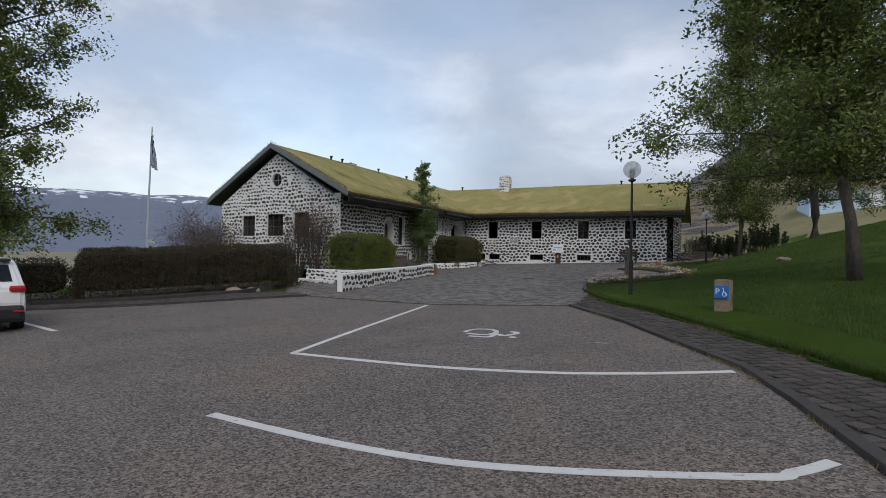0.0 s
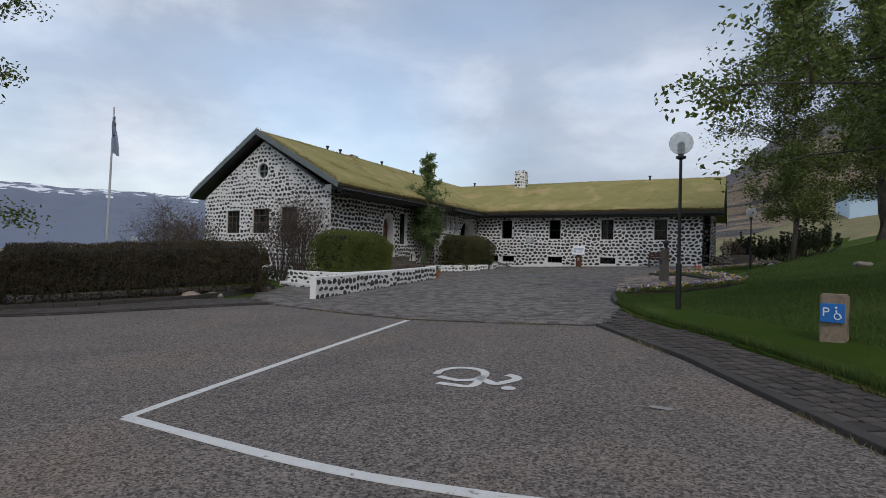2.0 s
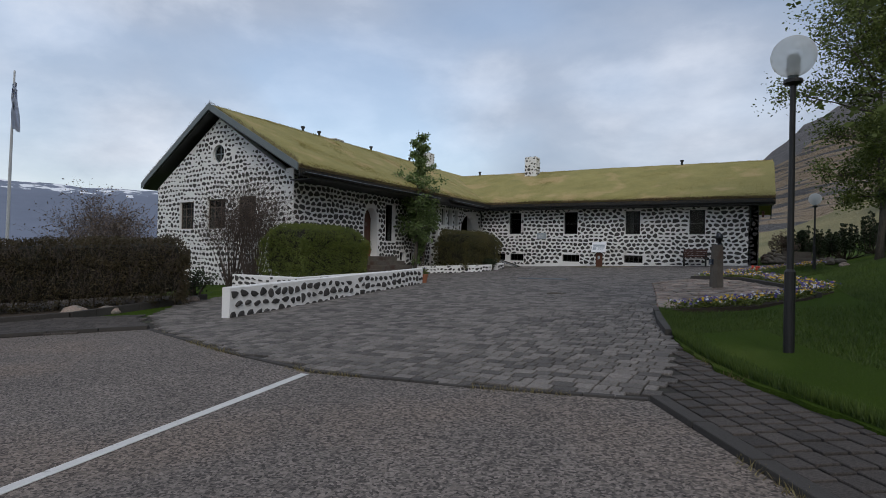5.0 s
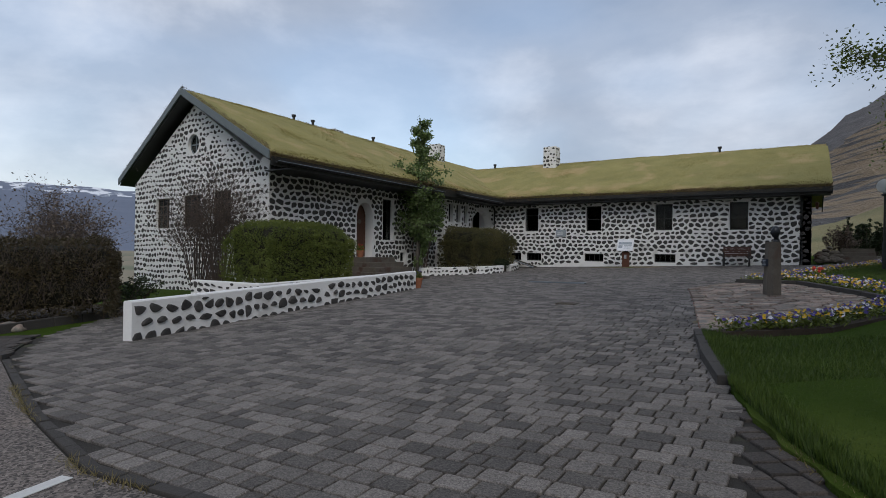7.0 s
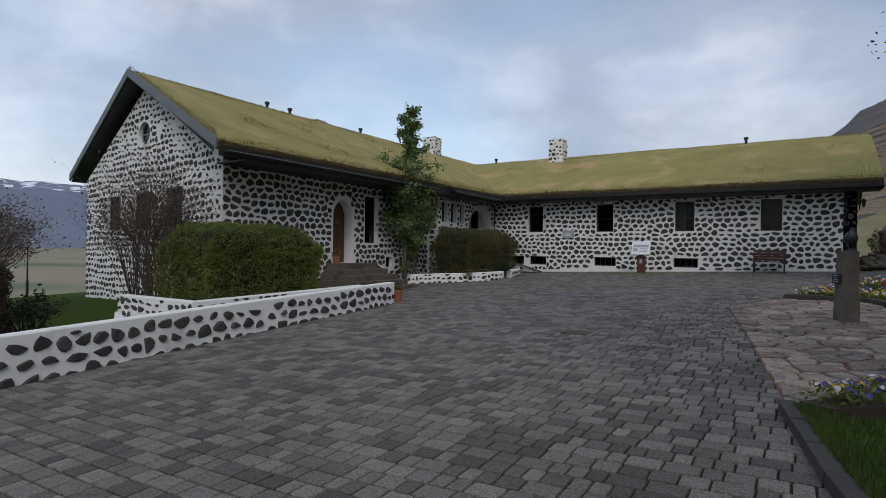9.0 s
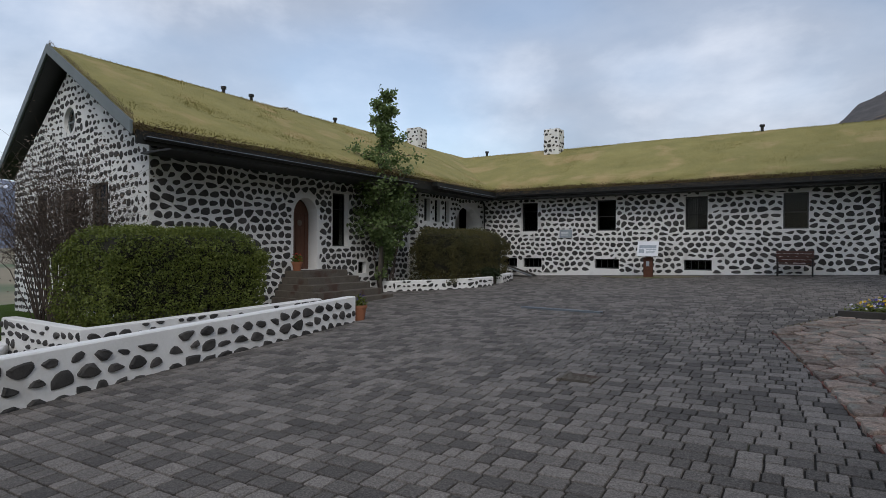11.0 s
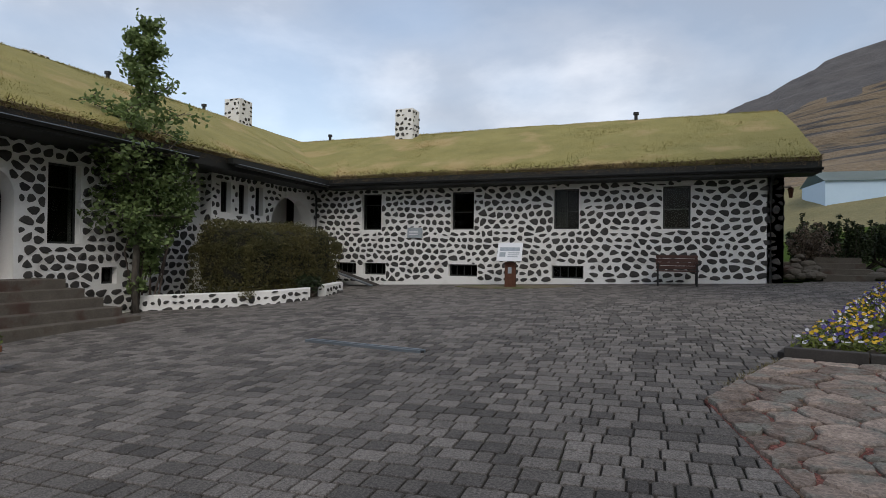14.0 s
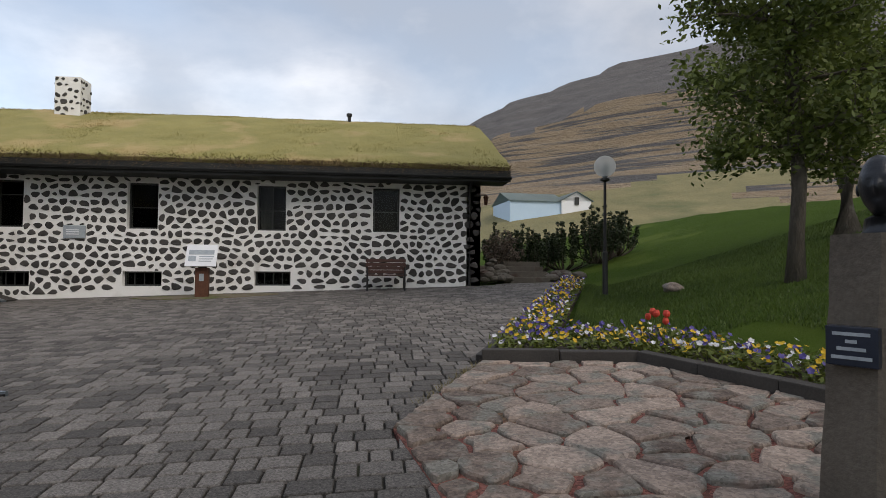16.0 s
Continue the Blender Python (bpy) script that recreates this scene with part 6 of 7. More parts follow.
for x, y, s in ((-9.3, 22.3, 0.3), (-8.9, 22.9, 0.22), (7.5, 40.6, 0.17), (9.4, 30.5, 0.2), (-9.2, 25.3, 0.25)):
    bm = bmesh.new()
    bmesh.ops.create_icosphere(bm, subdivisions=3, radius=1.0)
    for v in bm.verts:
        v.co *= 1 + 0.3 * noise.noise(v.co * 1.4 + Vector((x, y, 0)))
    bmesh.ops.transform(bm, matrix=pose(x, y, ground_height(x, y) + 0.02, 0, 0, x * 40) @ Matrix.Diagonal((s * 1.25, s, s * 0.6, 1)), verts=bm.verts[:])
    tagged(finish("rock", bm, FLAG, smooth=True), "pale lichen-grey boulder lying in the grass", "rock")

# flagpole beyond the hedge
fp = thing("flagpole", (-16.6, 24.0, court(-16.6, 24.0)), "tall white flagpole with a limp pale flag", "flagpole")
bm = bmesh.new()
tube(bm, [(0, 0, -0.2), (0.12, 0, 4), (0.25, 0, 7.4)], [0.055, 0.045, 0.028], 12)
part("pole", bm, POLE, fp)
bm = bmesh.new()
n, mrows = 10, 12
grid = [[bm.verts.new((0.22 + 0.42 * (i / n) * (0.35 + 0.65 * (j / mrows)) + 0.03 * math.sin(i * 1.3 + j * 0.5), 0.07 * math.sin(i * 1.8 + j * 0.3), 7.05 - 1.45 * j / mrows - 0.35 * (i / n) * (1 - 0.3 * j / mrows))) for j in range(mrows + 1)] for i in range(n + 1)]
for i in range(n):
    for j in range(mrows):
        bm.faces.new((grid[i][j], grid[i + 1][j], grid[i + 1][j + 1], grid[i][j + 1]))
bmesh.ops.solidify(bm, geom=bm.faces[:], thickness=0.006)
part("flag", bm, FLAGCLOTH, fp, "limp pale blue-grey flag", smooth=True)

# pale blue shed up the slope
sh = thing("shed", (24.0, 104.5, ground_height(20, 103) - 0.2), "pale blue farm shed with a low-pitched roof", "shed", turn=4)
sz = 8.4 - sh.location.z
bm = bmesh.new()
prism(bm, [(-5, -2), (2.6, -2), (2.6, 6), (-5, 6)], -3.0, sz + 1.9)
part("wall", bm, SHEDBLUE, sh, "pale blue boarded walls")
bm = bmesh.new()
for (x0, x1) in ((-5.2, 2.7),):
    vs = [bm.verts.new(p) for p in ((x0, -2.3, sz + 1.85), (x1, -2.3, sz + 1.85), (x1, 2, sz + 3.4), (x0, 2, sz + 3.4), (x1, 6.3, sz + 1.85), (x0, 6.3, sz + 1.85))]
    bm.faces.new((vs[0], vs[1], vs[2], vs[3]))
    bm.faces.new((vs[3], vs[2], vs[4], vs[5]))
bmesh.ops.solidify(bm, geom=bm.faces[:], thickness=0.15)
part("roof", bm, SHEDROOF, sh, "grey-green sheet roof")
bm = bmesh.new()
prism(bm, [(2.0, -2.3), (6.2, -2.3), (6.2, 5), (2.0, 5)], -3.0, sz + 2.1)
part("gable_wing", bm, SIGNWHITE, sh, "white gabled end wing")
bm = bmesh.new()
for s in ((1.7, 4.1), (6.5, 4.1)):
    vs = [bm.verts.new(p) for p in ((s[0], -2.6, sz + 2.0), (s[1], -2.6, sz + 3.3), (s[1], 5.3, sz + 3.3), (s[0], 5.3, sz + 2.0))]
    bm.faces.new(vs)
bmesh.ops.solidify(bm, geom=bm.faces[:], thickness=0.12)
part("wing_roof", bm, SHEDROOF, sh, "grey-green sheet roof")
bm = bmesh.new()
vs = [bm.verts.new(p) for p in ((2.0, -2.31, sz + 2.05), (6.2, -2.31, sz + 2.05), (4.1, -2.31, sz + 3.2))]
bm.faces.new(vs)
bmesh.ops.solidify(bm, geom=bm.faces[:], thickness=0.1)
part("gable", bm, SIGNWHITE, sh)
part("window", boxes((3.8, 4.4, -2.46, -2.4, sz + 1.5, sz + 2.5)), FASCIA, sh, "dark small window")


# ---- the parked car ----
def car(at, turn):
    c = thing("car", at, "white compact sport utility car parked nose to the hedge", "car", turn=turn)
    # x forward, from the rear bumper; width 1.8
    side = [(0.05, 0.42), (0.0, 0.62), (0.04, 0.95), (0.12, 1.08), (0.42, 1.52), (0.62, 1.58), (1.6, 1.62), (2.4, 1.56), (3.15, 1.12), (4.2, 0.96), (4.4, 0.75), (4.42, 0.42)]
    bm = bmesh.new()
    rows = []
    for y in (-0.9, -0.84, 0.84, 0.9):
        row = []
        for x, z in side:
            tuck = 0.17 * max(0, (z - 1.0) / 0.6)
            yy = math.copysign(abs(y) - tuck, y)
            shrink = 0.045 if abs(y) > 0.88 else 0.0
            row.append(bm.verts.new((2.2 + (x - 2.2) * (1 - shrink * 0.6), yy, z - (0.03 if shrink and z > 0.6 else 0))))
        rows.append(row)
    n = len(side)
    for a, b in zip(rows, rows[1:]):
        for k in range(n):
            bm.faces.new((a[k], a[(k + 1) % n], b[(k + 1) % n], b[k]))
    bm.faces.new(list(reversed(rows[0])))
    bm.faces.new(rows[-1])
    bmesh.ops.recalc_face_normals(bm, faces=bm.faces[:])
    bmesh.ops.bevel(bm, geom=bm.edges[:], offset=0.05, segments=3, affect="EDGES")
    part("body", bm, CARWHITE, c, "glossy white body", smooth=False)
    part("bumper", boxes((-0.06, 0.3, -0.87, 0.87, 0.26, 0.62), bevel=0.09), CARBLACK, c, "black plastic rear bumper")
    part("sill", boxes((0.2, 4.2, -0.905, 0.905, 0.25, 0.42), bevel=0.04), CARBLACK, c, "black plastic sill")
    bm = bmesh.new()
    vs = [bm.verts.new(p) for p in ((0.13, -0.66, 1.12), (0.13, 0.66, 1.12), (0.37, 0.6, 1.47), (0.37, -0.6, 1.47))]
    bm.faces.new(vs)
    bmesh.ops.solidify(bm, geom=bm.faces[:], thickness=0.05)
    part("rear_window", bm, CARBLACK, c, "dark rear window").data.materials[0] = PLAQUE
    part("spoiler", boxes((0.3, 0.62, -0.64, 0.64, 1.54, 1.6), bevel=0.02), CARBLACK, c)
    for s in (-1, 1):
        y0, y1 = sorted((s * 0.89, s * 0.6))
        part("tail_light", boxes((-0.02, 0.24, y0, y1, 0.9, 1.03), bevel=0.045), CARRED, c, "red tail light")
        y0, y1 = sorted((s * 0.86, s * 0.66))
        part("reflector", boxes((-0.075, 0.0, y0, y1, 0.47, 0.52), bevel=0.008), CARRED, c, "red reflector")
        bm = bmesh.new()
        vs = [bm.verts.new(p) for p in ((0.75, s * 0.895, 1.08), (2.95, s * 0.895, 1.1), (2.35, s * 0.8, 1.47), (0.75, s * 0.79, 1.5))]
        bm.faces.new(vs)
        bmesh.ops.solidify(bm, geom=bm.faces[:], thickness=0.03 * s)
        part("side_window", bm, PLAQUE, c, "dark side window")
        for x in (0.82, 3.5):
            w = new("wheel")
            w.parent = c
            w.matrix_local = pose(x, s * 0.82, 0.33, 90)
            bm = bmesh.new()
            tube_profile(bm, [(0.2, -0.11), (0.31, -0.11), (0.335, -0.08), (0.335, 0.08), (0.31, 0.11), (0.2, 0.11)], 28)
            part("tyre", bm, CARBLACK, w, "black rubber tyre")
            bm = bmesh.new()
            tube_profile(bm, [(0.195, -0.1), (0.205, -0.06), (0.205, 0.06), (0.195, 0.1)], 20)
            part("rim", bm, STEEL, w, "grey alloy rim")
    plate = part("number_plate", boxes((-0.03, -0.005, -0.26, 0.26, 0.66, 0.77), bevel=0.004), SIGNWHITE, c, "white number plate with dark characters")
    for k in range(6):
        part("character", boxes((-0.034, -0.031, -0.2 + 0.07 * k, -0.165 + 0.07 * k, 0.685, 0.745)), IRON, plate)
    return c


car((-6.5, 12.6, court(-8.6, 13.4) + 0.02), 158)

# ---- flower beds ----
def bed(name, poly, count, seed, label, mix=(0.36, 0.42, 0.22)):
    bm = bmesh.new()
    prism(bm, poly, lambda x, y: court(x, y) - 0.3, lambda x, y: court(x, y) + 0.055)
    tagged(finish("bed_soil", bm, SOIL), "dark soil of the pansy bed", "soil", kind="structure")
    rng = random.Random(seed)
    xs, ys = [p[0] for p in poly], [p[1] for p in poly]
    green, gf, groups = [], [], {0: ([], []), 1: ([], []), 2: ([], [])}
    made = 0
    while made < count:
        x, y = rng.uniform(min(xs), max(xs)), rng.uniform(min(ys), max(ys))
        if not inside(x, y, poly):
            continue
        made += 1
        z = court(x, y) + 0.05
        for k in range(9):
            a, r, h = rng.uniform(0, 6.28), rng.uniform(0.01, 0.1), rng.uniform(0.02, 0.14)
            p = Vector((x + math.cos(a) * r, y + math.sin(a) * r, z + h))
            d1 = Vector((rng.uniform(-1, 1), rng.uniform(-1, 1), rng.uniform(-0.2, 0.9))).normalized() * rng.uniform(0.025, 0.05)
            d2 = d1.cross(Vector((rng.uniform(-1, 1), rng.uniform(-1, 1), 1))).normalized() * 0.016
            i = len(green)
            green += [p - d1, p + d2, p + d1, p - d2]
            gf.append((i, i + 1, i + 2, i + 3))
        for bl in range(rng.choice((1, 1, 2))):
            c = rng.choices((0, 1, 2), mix)[0]
            vs, fs = groups[c]
            f = Vector((rng.uniform(-0.8, 0.8), rng.uniform(-1.0, 0.3), rng.uniform(0.3, 1))).normalized()
            u = f.cross(Vector((0, 0, 1))).normalized()
            w = u.cross(f).normalized()
            o = Vector((x + rng.uniform(-0.07, 0.07), y + rng.uniform(-0.07, 0.07), z + rng.uniform(0.1, 0.2)))
            s = rng.uniform(0.018, 0.03)
            for q in range(5):
                a = q * 1.2566 + 0.3
                d = u * math.cos(a) + w * math.sin(a)
                e = u * -math.sin(a) + w * math.cos(a)
                i = len(vs)
                vs += [o, o + d * s * 0.7 + e * s * 0.55 + f * 0.004, o + d * s * 1.15 + f * 0.008, o + d * s * 0.7 - e * s * 0.55 + f * 0.004]
                fs.append((i, i + 1, i + 2, i + 3))
    fl = tagged(soup(name, green, gf, LEAF_HEDGE), label, "flowers", kind="stuff")
    for c, m in ((0, PETAL_Y), (1, PETAL_V), (2, PETAL_W)):
        vs, fs = groups[c]
        soup("petals", vs, fs, m, fl)


bed("pansies", [(2.85, 35.85), (4.25, 35.45), (4.85, 34.1), (5.75, 31.5), (6.6, 31.6), (5.6, 34.6), (4.9, 36.35), (3.85, 36.75), (7.25, 44.8), (7.25, 46.2)], 1150, 71, "dense yellow, violet and white pansies behind a kerb")
bed("pansies", [(3.12, 26.65), (3.35, 26.5), (4.6, 27.4), (5.6, 29.3), (6.3, 31.2), (5.7, 31.3), (5.25, 29.75), (4.35, 27.95)], 420, 72, "yellow, violet and white pansies along the lawn edge")
tk = random.Random(3)
for k in range(7):
    x, y = 4.62 + tk.uniform(-0.16, 0.16), 35.75 + tk.uniform(-0.14, 0.14)
    t = thing("tulip", (x, y, court(x, y) + 0.05), "tall red tulip among the pansies", "flower", "red tulips")
    h = tk.uniform(0.26, 0.36)
    bm = bmesh.new()
    tube(bm, [(0, 0, -0.02), (tk.uniform(-0.03, 0.03), 0.01, h)], [0.005, 0.004], 5)
    part("stem", bm, LEAF_HEDGE, t)
    bm = bmesh.new()
    tube_profile(bm, [(0.006, h), (0.03, h + 0.02), (0.034, h + 0.045), (0.022, h + 0.075)], 9)
    part("bloom", bm, PETAL_R, t)
    bm = bmesh.new()
    for s in (-1, 1):
        vs = [bm.verts.new(p) for p in ((0, 0, 0), (s * 0.05, 0.015, 0.1), (s * 0.09, 0, 0.2), (s * 0.03, -0.015, 0.1))]
        bm.faces.new(vs)
    part("leaf", bm, LEAF_HEDGE, t)


# turf lapping over the paving edge
bm = bmesh.new()
lap = bend(LAWN_EDGE, 14)
a = [bm.verts.new((x + 0.05 * noise.noise(Vector((0.0, y * 2.2, 0.0))) + 0.025 * math.sin(11 * y), y, court(x, y) + 0.03)) for x, y in lap]
b = [bm.verts.new((x + 1.15, y + 0.6, ground_height(x + 1.15, y + 0.6) + 0.006)) for x, y in lap]
lo = [bm.verts.new((v.co.x, v.co.y, v.co.z - 0.15)) for v in a]
for k in range(len(lap) - 1):
    bm.faces.new((a[k], a[k + 1], b[k + 1], b[k]))
    bm.faces.new((lo[k], lo[k + 1], a[k + 1], a[k]))
bmesh.ops.recalc_face_normals(bm, faces=bm.faces[:])
tagged(finish("lawn_edge", bm, LAWN), "turf edge of the lawn lapping the pavers", "lawn", kind="structure")


# ---- grass blades on the near lawn and weeds along its edge ----
def lawn_blades(count, seed):
    rng = np.random.default_rng(seed)
    verts, faces = [], []
    made = 0
    while made < count:
        y = 12 + 32 * rng.random()
        e = float(np.interp(y, EDGE_Y, EDGE_X))
        if y >= 36.6:
            e = 4.0 + (y - 36.75) * 0.41
        x = e + 0.05 + 8 * rng.random() ** 1.8
        if inside(x, y, FLAG_POLY) or (26.4 < y < 36.6 and x < 6.4):
            continue
        made += 1
        z = ground_height(x, y) - 0.045 + 0.08 * max(0.0, 1 - (x - e) / 1.6)
        h = 0.03 + 0.04 * rng.random() + (0.05 if x < e + 0.3 else 0)
        a = rng.random() * 6.28
        dx, dy = math.cos(a) * 0.006, math.sin(a) * 0.006
        tx, ty = (rng.random() - 0.5) * 0.07, (rng.random() - 0.5) * 0.07
        i = len(verts)
        verts += [(x - dx, y - dy, z), (x + dx, y + dy, z), (x + tx, y + ty, z + h)]
        faces.append((i, i + 1, i + 2))
    return tagged(soup("lawn_grass", verts, faces, GRASSBLADE), "short green grass blades of the lawn", "grass", kind="stuff")


lawn_blades(240000, 81)
rng = random.Random(19)
vs, fs = [], []
for (x0, y0), (x1, y1) in list(zip(ASPHALT_EDGE[:10], ASPHALT_EDGE[1:11])) + [((3.0, 26.5), (3.6, 23.8)), ((2.5, 30), (3.0, 26.6)), *zip(LAWN_EDGE, LAWN_EDGE[1:]), ((2.7, 35.6), (2.0, 34.3))]:
    for k in range(int(160 * math.dist((x0, y0), (x1, y1)))):
        t = rng.random()
        x, y = x0 + (x1 - x0) * t + rng.gauss(0, 0.03), y0 + (y1 - y0) * t + rng.gauss(0, 0.03)
        if noise.noise(Vector((x * 0.9, y * 0.9, 0))) < 0.05:
            continue
        z, a, h = court(x, y), rng.uniform(0, 6.28), rng.uniform(0.02, 0.07)
        i = len(vs)
        vs += [(x - 0.004 * math.cos(a), y - 0.004 * math.sin(a), z), (x + 0.004 * math.cos(a), y + 0.004 * math.sin(a), z), (x + rng.uniform(-0.05, 0.05), y + rng.uniform(-0.05, 0.05), z + h)]
        fs.append((i, i + 1, i + 2))
tagged(soup("edge_weeds", vs, fs, DRYBLADE), "dry grass and weeds in the kerb joints", "weeds", kind="stuff")


# ---- crazy paving round the pedestal ----
bm = bmesh.new()
prism(bm, FLAG_POLY, lambda x, y: court(x, y) - 0.3, lambda x, y: court(x, y) + 0.012)
flags = tagged(finish("flagstone_paving", bm, GRAVEL), "irregular pale flagstones bedded in red gravel", "paving", kind="structure")


def along(x, y, x0, y0, x1, y1):
    """How far along a stretch, from 0 to 1, the point beside it lies."""
    return max(0.0, min(1.0, ((x - x0) * (x1 - x0) + (y - y0) * (y1 - y0)) / ((x1 - x0) ** 2 + (y1 - y0) ** 2)))


fr = random.Random(44)
seeds = []
tries = 0
while tries < 9000 and len(seeds) < 290:
    tries += 1
    x, y = fr.uniform(1.6, 5.9), fr.uniform(26.4, 35.8)
    if inside(x, y, FLAG_POLY) and all(math.hypot((x - a) * 0.8, y - b) > 0.17 + 0.27 * fr.random() ** 2 for a, b in seeds):
        seeds.append((x, y))
for i, (sx, sy) in enumerate(seeds):
    slit = fr.uniform(0.007, 0.024)
    poly = [(sx - 0.6, sy - 0.6), (sx + 0.6, sy - 0.6), (sx + 0.6, sy + 0.6), (sx - 0.6, sy + 0.6)]
    for j, (ox, oy) in enumerate(seeds):
        if i != j and math.hypot(ox - sx, oy - sy) < 1.5:
            dx, dy = ox - sx, oy - sy
            d = math.hypot(dx, dy)
            poly = clip(poly, (sx + ox) / 2 - dx / d * slit, (sy + oy) / 2 - dy / d * slit, dx / d, dy / d)
            if len(poly) < 3:
                break
    if len(poly) < 3:
        continue
    for (x0, y0), (x1, y1) in zip(FLAG_POLY, FLAG_POLY[1:] + FLAG_POLY[:1]):
        d = math.dist((x0, y0), (x1, y1))
        if d > 0.2 and math.dist((sx, sy), (x0 + (x1 - x0) * along(sx, sy, x0, y0, x1, y1), y0 + (y1 - y0) * along(sx, sy, x0, y0, x1, y1))) < 0.7:
            nx, ny = (y1 - y0) / d, -(x1 - x0) / d
            q = clip(poly, x0 - nx * 0.005, y0 - ny * 0.005, nx, ny)
            if len(q) >= 3 and ((sx - x0) * nx + (sy - y0) * ny) < 0:
                poly = q
    # worn corners
    pts = []
    m = len(poly)
    for k in range(m):
        a, b, c = Vector(poly[k - 1]), Vector(poly[k]), Vector(poly[(k + 1) % m])
        pts += [b.lerp(a, 0.1), b.lerp(c, 0.1)] if (a - b).length > 0.04 and (c - b).length > 0.04 else [b]
        mid = b.lerp(c, 0.5)
        pts.append(mid + Vector((fr.uniform(-0.03, 0.03), fr.uniform(-0.03, 0.03))))
    cen = Vector((sum(p.x for p in pts) / len(pts), sum(p.y for p in pts) / len(pts)))
    bm = bmesh.new()
    tz = 0.03 + fr.uniform(0, 0.018)
    tilt = (fr.uniform(-0.02, 0.02), fr.uniform(-0.02, 0.02))
    lo = [bm.verts.new((p.x, p.y, court(p.x, p.y) - 0.02)) for p in pts]
    hi = [bm.verts.new((cen.x + (p.x - cen.x) * 0.985, cen.y + (p.y - cen.y) * 0.985, court(p.x, p.y) + tz * 0.7 + tilt[0] * (p.x - cen.x))) for p in pts]
    tp = [bm.verts.new((cen.x + (p.x - cen.x) * 0.93, cen.y + (p.y - cen.y) * 0.93, court(p.x, p.y) + tz + tilt[0] * (p.x - cen.x) + tilt[1] * (p.y - cen.y) + fr.uniform(-0.003, 0.003))) for p in pts]
    for A, B in ((lo, hi), (hi, tp)):
        for k in range(len(pts)):
            bm.faces.new((A[k], A[(k + 1) % len(pts)], B[(k + 1) % len(pts)], B[k]))
    bm.faces.new(tp)
    bmesh.ops.recalc_face_normals(bm, faces=bm.faces[:])
    finish("flagstone", bm, FLAG, flags)


# ---- concrete pavers in three lengths ----
def paver_shape(w, d):
    """A block with cut corners and a worn, sloping rim."""
    bm = bmesh.new()
    rings = []
    for z, inset, cut in ((-0.03, 0.0, 0.006), (-0.002, 0.0, 0.007), (0.004, 0.005, 0.01)):
        x, y = w / 2 - inset, d / 2 - inset
        rings.append([bm.verts.new((*p, z)) for p in ((-x + cut, -y), (x - cut, -y), (x, -y + cut), (x, y - cut), (x - cut, y), (-x + cut, y), (-x, y - cut), (-x, -y + cut))])
    for a, b in zip(rings, rings[1:]):
        for k in range(8):
            bm.faces.new((a[k], a[(k + 1) % 8], b[(k + 1) % 8], b[k]))
    bm.faces.new(rings[-1])
    me = bpy.data.meshes.new("paver")
    bm.to_mesh(me)
    bm.free()
    me.materials.append(PAVER_ONE)
    return me


ROW_D = 0.182
LENGTHS = (0.13, 0.185, 0.245)
shapes = {w: paver_shape(w - 0.015, ROW_D - 0.017) for w in LENGTHS}
shape_data = {w: ([tuple(v.co) for v in me.vertices], [tuple(p.vertices) for p in me.polygons]) for w, me in shapes.items()}
pr = random.Random(2024)
pv, pf = [], []
single = 0
STRIP = [(5.6, 17.75), (4.0, 20.25), (3.97, 21.5), (3.7, 23.4), *reversed(LAWN_EDGE[:8]), (8.35, 11.0), (7.95, 12.7), (7.55, 14.1), (6.8, 15.55)]
tiltx, tilty = math.degrees(math.atan(0.0378)), -math.degrees(math.atan(0.0331))


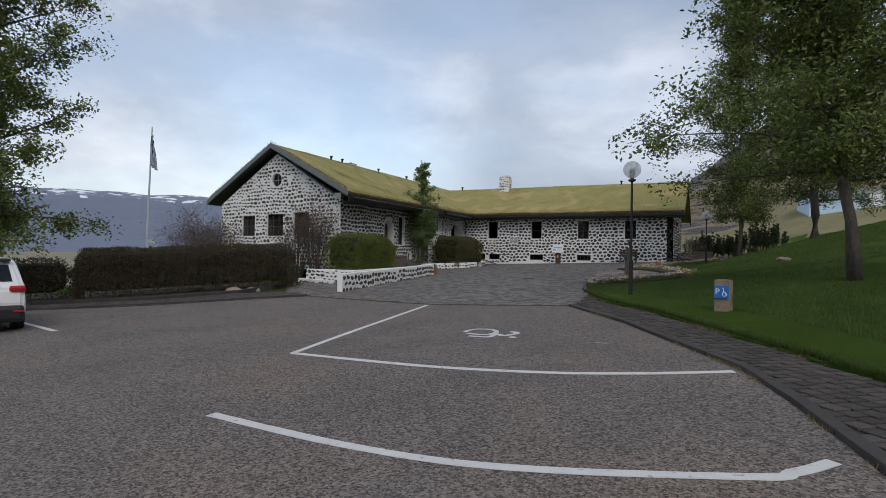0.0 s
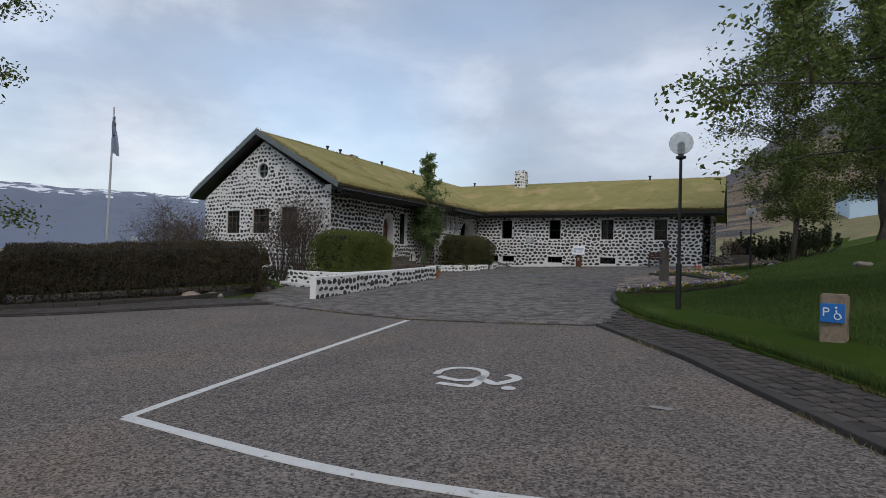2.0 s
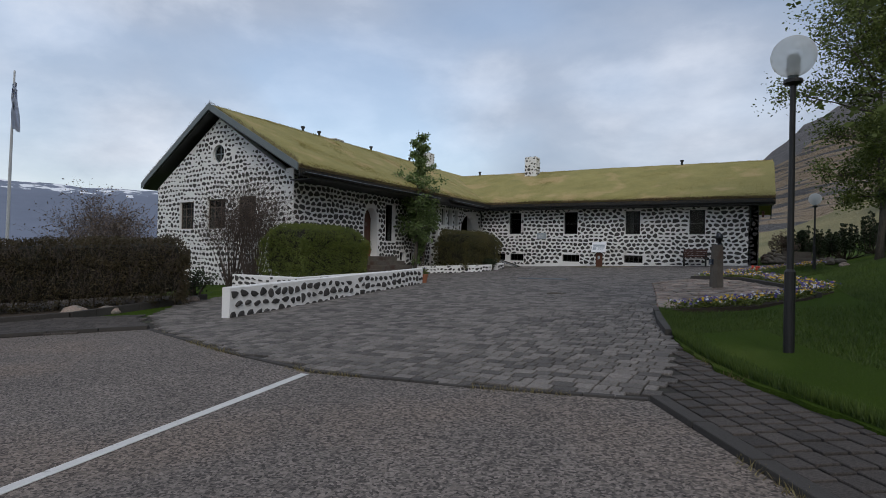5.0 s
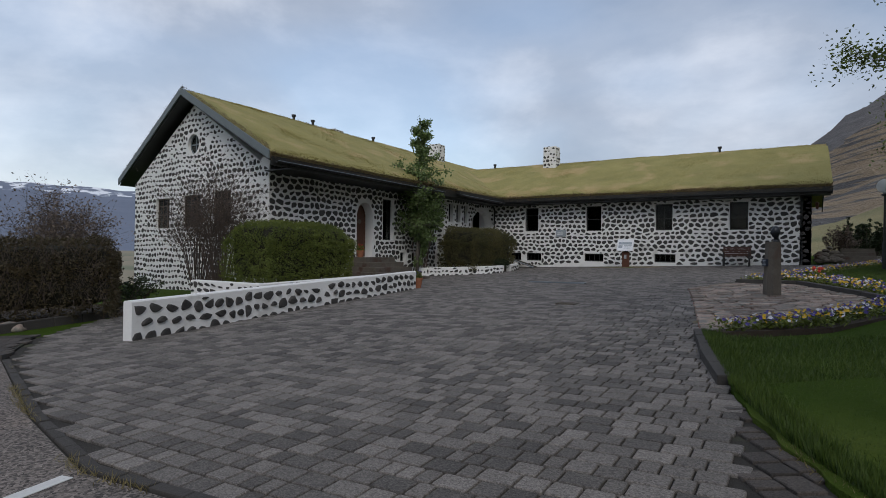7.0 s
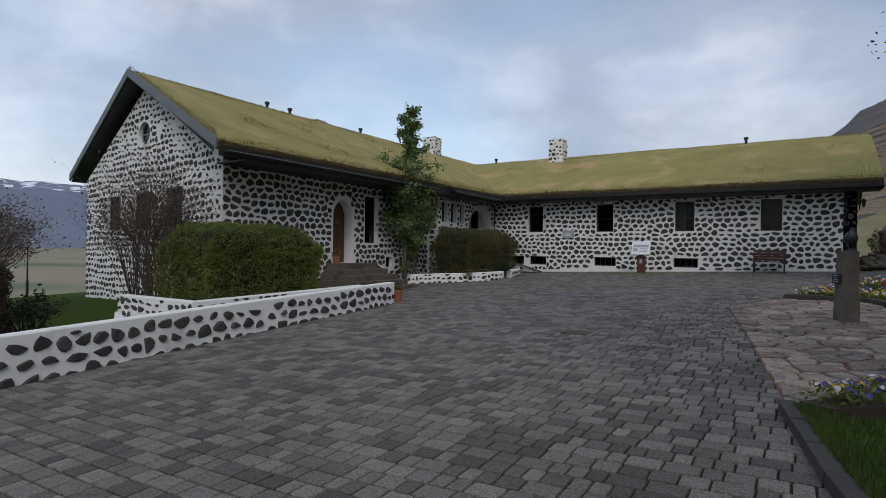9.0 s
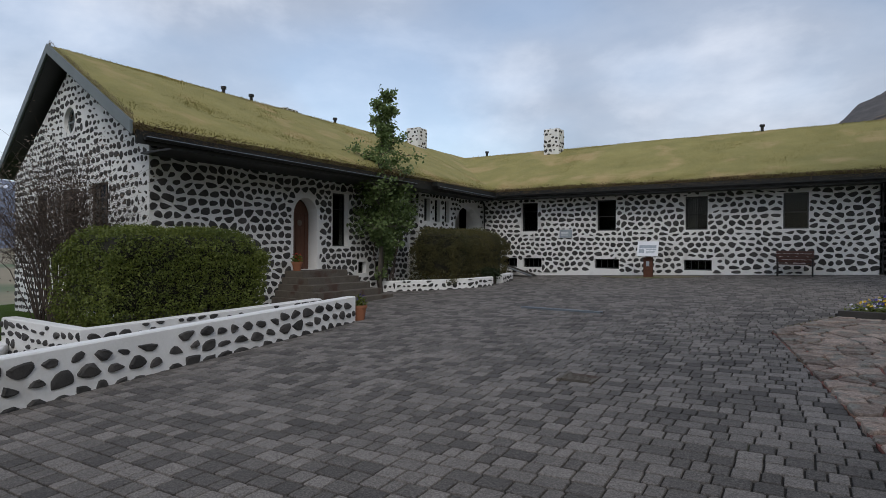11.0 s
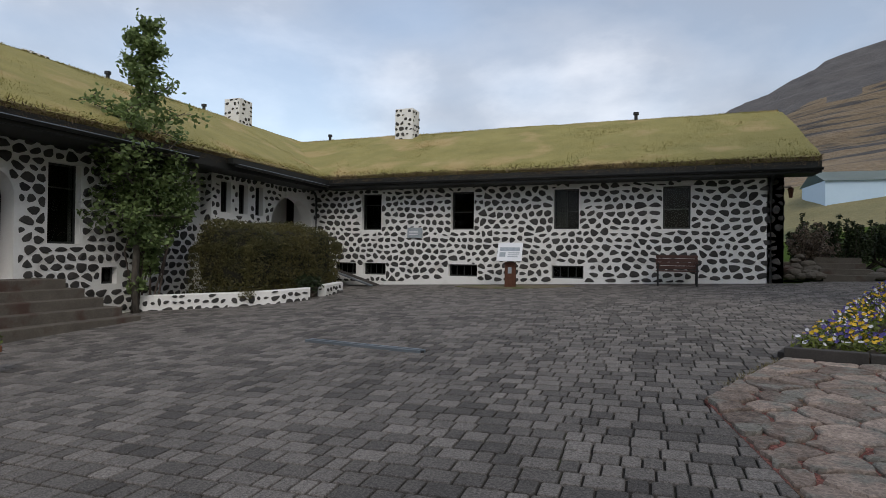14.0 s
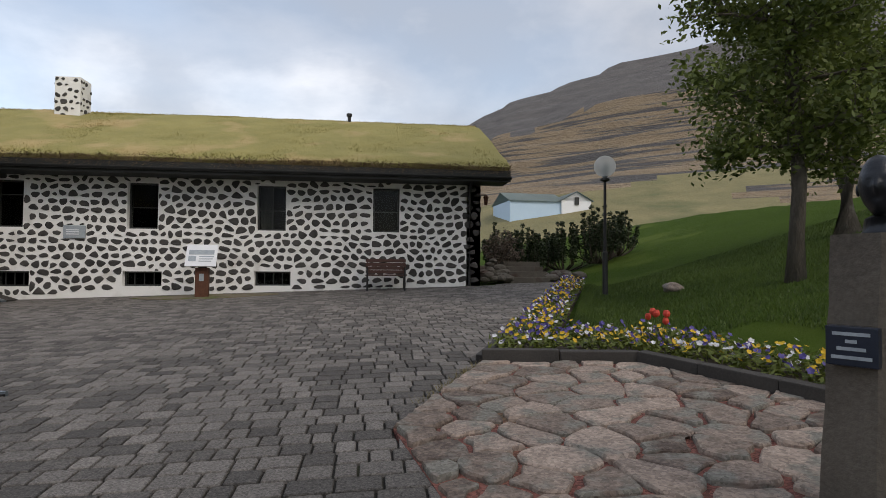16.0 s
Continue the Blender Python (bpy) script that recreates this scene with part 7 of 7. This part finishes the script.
def lay_pavers(poly, x0, x1, y0, y1, turn, own, lift=0.0):
    global single
    c, s = math.cos(radians(turn)), math.sin(radians(turn))
    ox, oy = (x0 + x1) / 2, (y0 + y1) / 2
    R = math.hypot(x1 - x0, y1 - y0) / 2
    v = -R
    while v < R:
        u = -R + pr.uniform(0, 0.2)
        while u < R:
            w = pr.choice(LENGTHS)
            cu, cv = u + w / 2, v + ROW_D / 2
            u += w
            x, y = ox + cu * c - cv * s, oy + cu * s + cv * c
            if not (x0 < x < x1 and y0 < y < y1) or not inside(x, y, poly):
                continue
            m = pose(x, y, court(x, y) + 0.004 + lift + pr.uniform(-0.001, 0.001), tiltx, tilty, turn) @ pose(0, 0, 0, pr.uniform(-0.3, 0.3), pr.uniform(-0.3, 0.3), pr.uniform(-0.8, 0.8))
            if own(x, y) and single < 300:
                single += 1
                ob = new("paver", shapes[w])
                ob.matrix_world = m
                ob.parent = pavement
            else:
                n = len(pv)
                vs, fs = shape_data[w]
                pv.extend(m @ Vector(q) for q in vs)
                pf.extend(tuple(n + k for k in f) for f in fs)
        v += ROW_D


MAIN = [(-5.0, 21.45), (-1.5, 20.35), (0.3, 19.93), (2.2, 20.02), (4.0, 20.25), (3.95, 21.5), (3.66, 23.6), (3.06, 26.55), (2.52, 30.1), (1.84, 33.72), (2.1, 34.3), (2.7, 35.6), (7.2, 46.5), (5.4, 46.5), (4.9, 45.9), (-9.9, 45.9), (-10.3, 30.4), (-9.5, 26.4), (-8.5, 24.4), (-7.0, 22.7)]
lay_pavers(MAIN, -10.4, 7.4, 19.9, 46.6, 0.0, lambda x, y: 0.9 < x < 3.0 and 21.0 < y < 27.5)
rest = soup("paver_field", pv, pf, PAVER, pavement)
tagged(rest, "grey concrete block pavers", kind="stuff")
pv.clear()
pf.clear()
lay_pavers(STRIP, 3.6, 9.4, 10.9, 23.8, -58.0, lambda x, y: False)
lay_pavers(LEFT_WALK, -18.6, -5.0, 10.9, 22.7, 38.0, lambda x, y: False, 0.026)
rest = soup("footpath_blocks", pv, pf, PAVER_OLD, pavement)
tagged(rest, "old brown-grey footpath blocks", kind="stuff")
# bare earth where the sign stands
bm = bmesh.new()
prism(bm, [(-2.6 + 1.7 * math.cos(a) * (1 + 0.15 * math.sin(a * 3)), 44.95 + 0.55 * math.sin(a)) for a in np.linspace(0, 6.28, 28, endpoint=False)], lambda x, y: court(x, y) - 0.1, lambda x, y: court(x, y) + 0.03)
tagged(finish("earth_patch", bm, material("gravel_earth", (0.1, 0.085, 0.055), (0.24, 0.2, 0.14), 4, 0.95, 0.8, 40, c=(0.11, 0.12, 0.04), c_scale=2.5, c_cut=0.5)), "bare gravelly earth round the information sign", "soil", kind="structure")
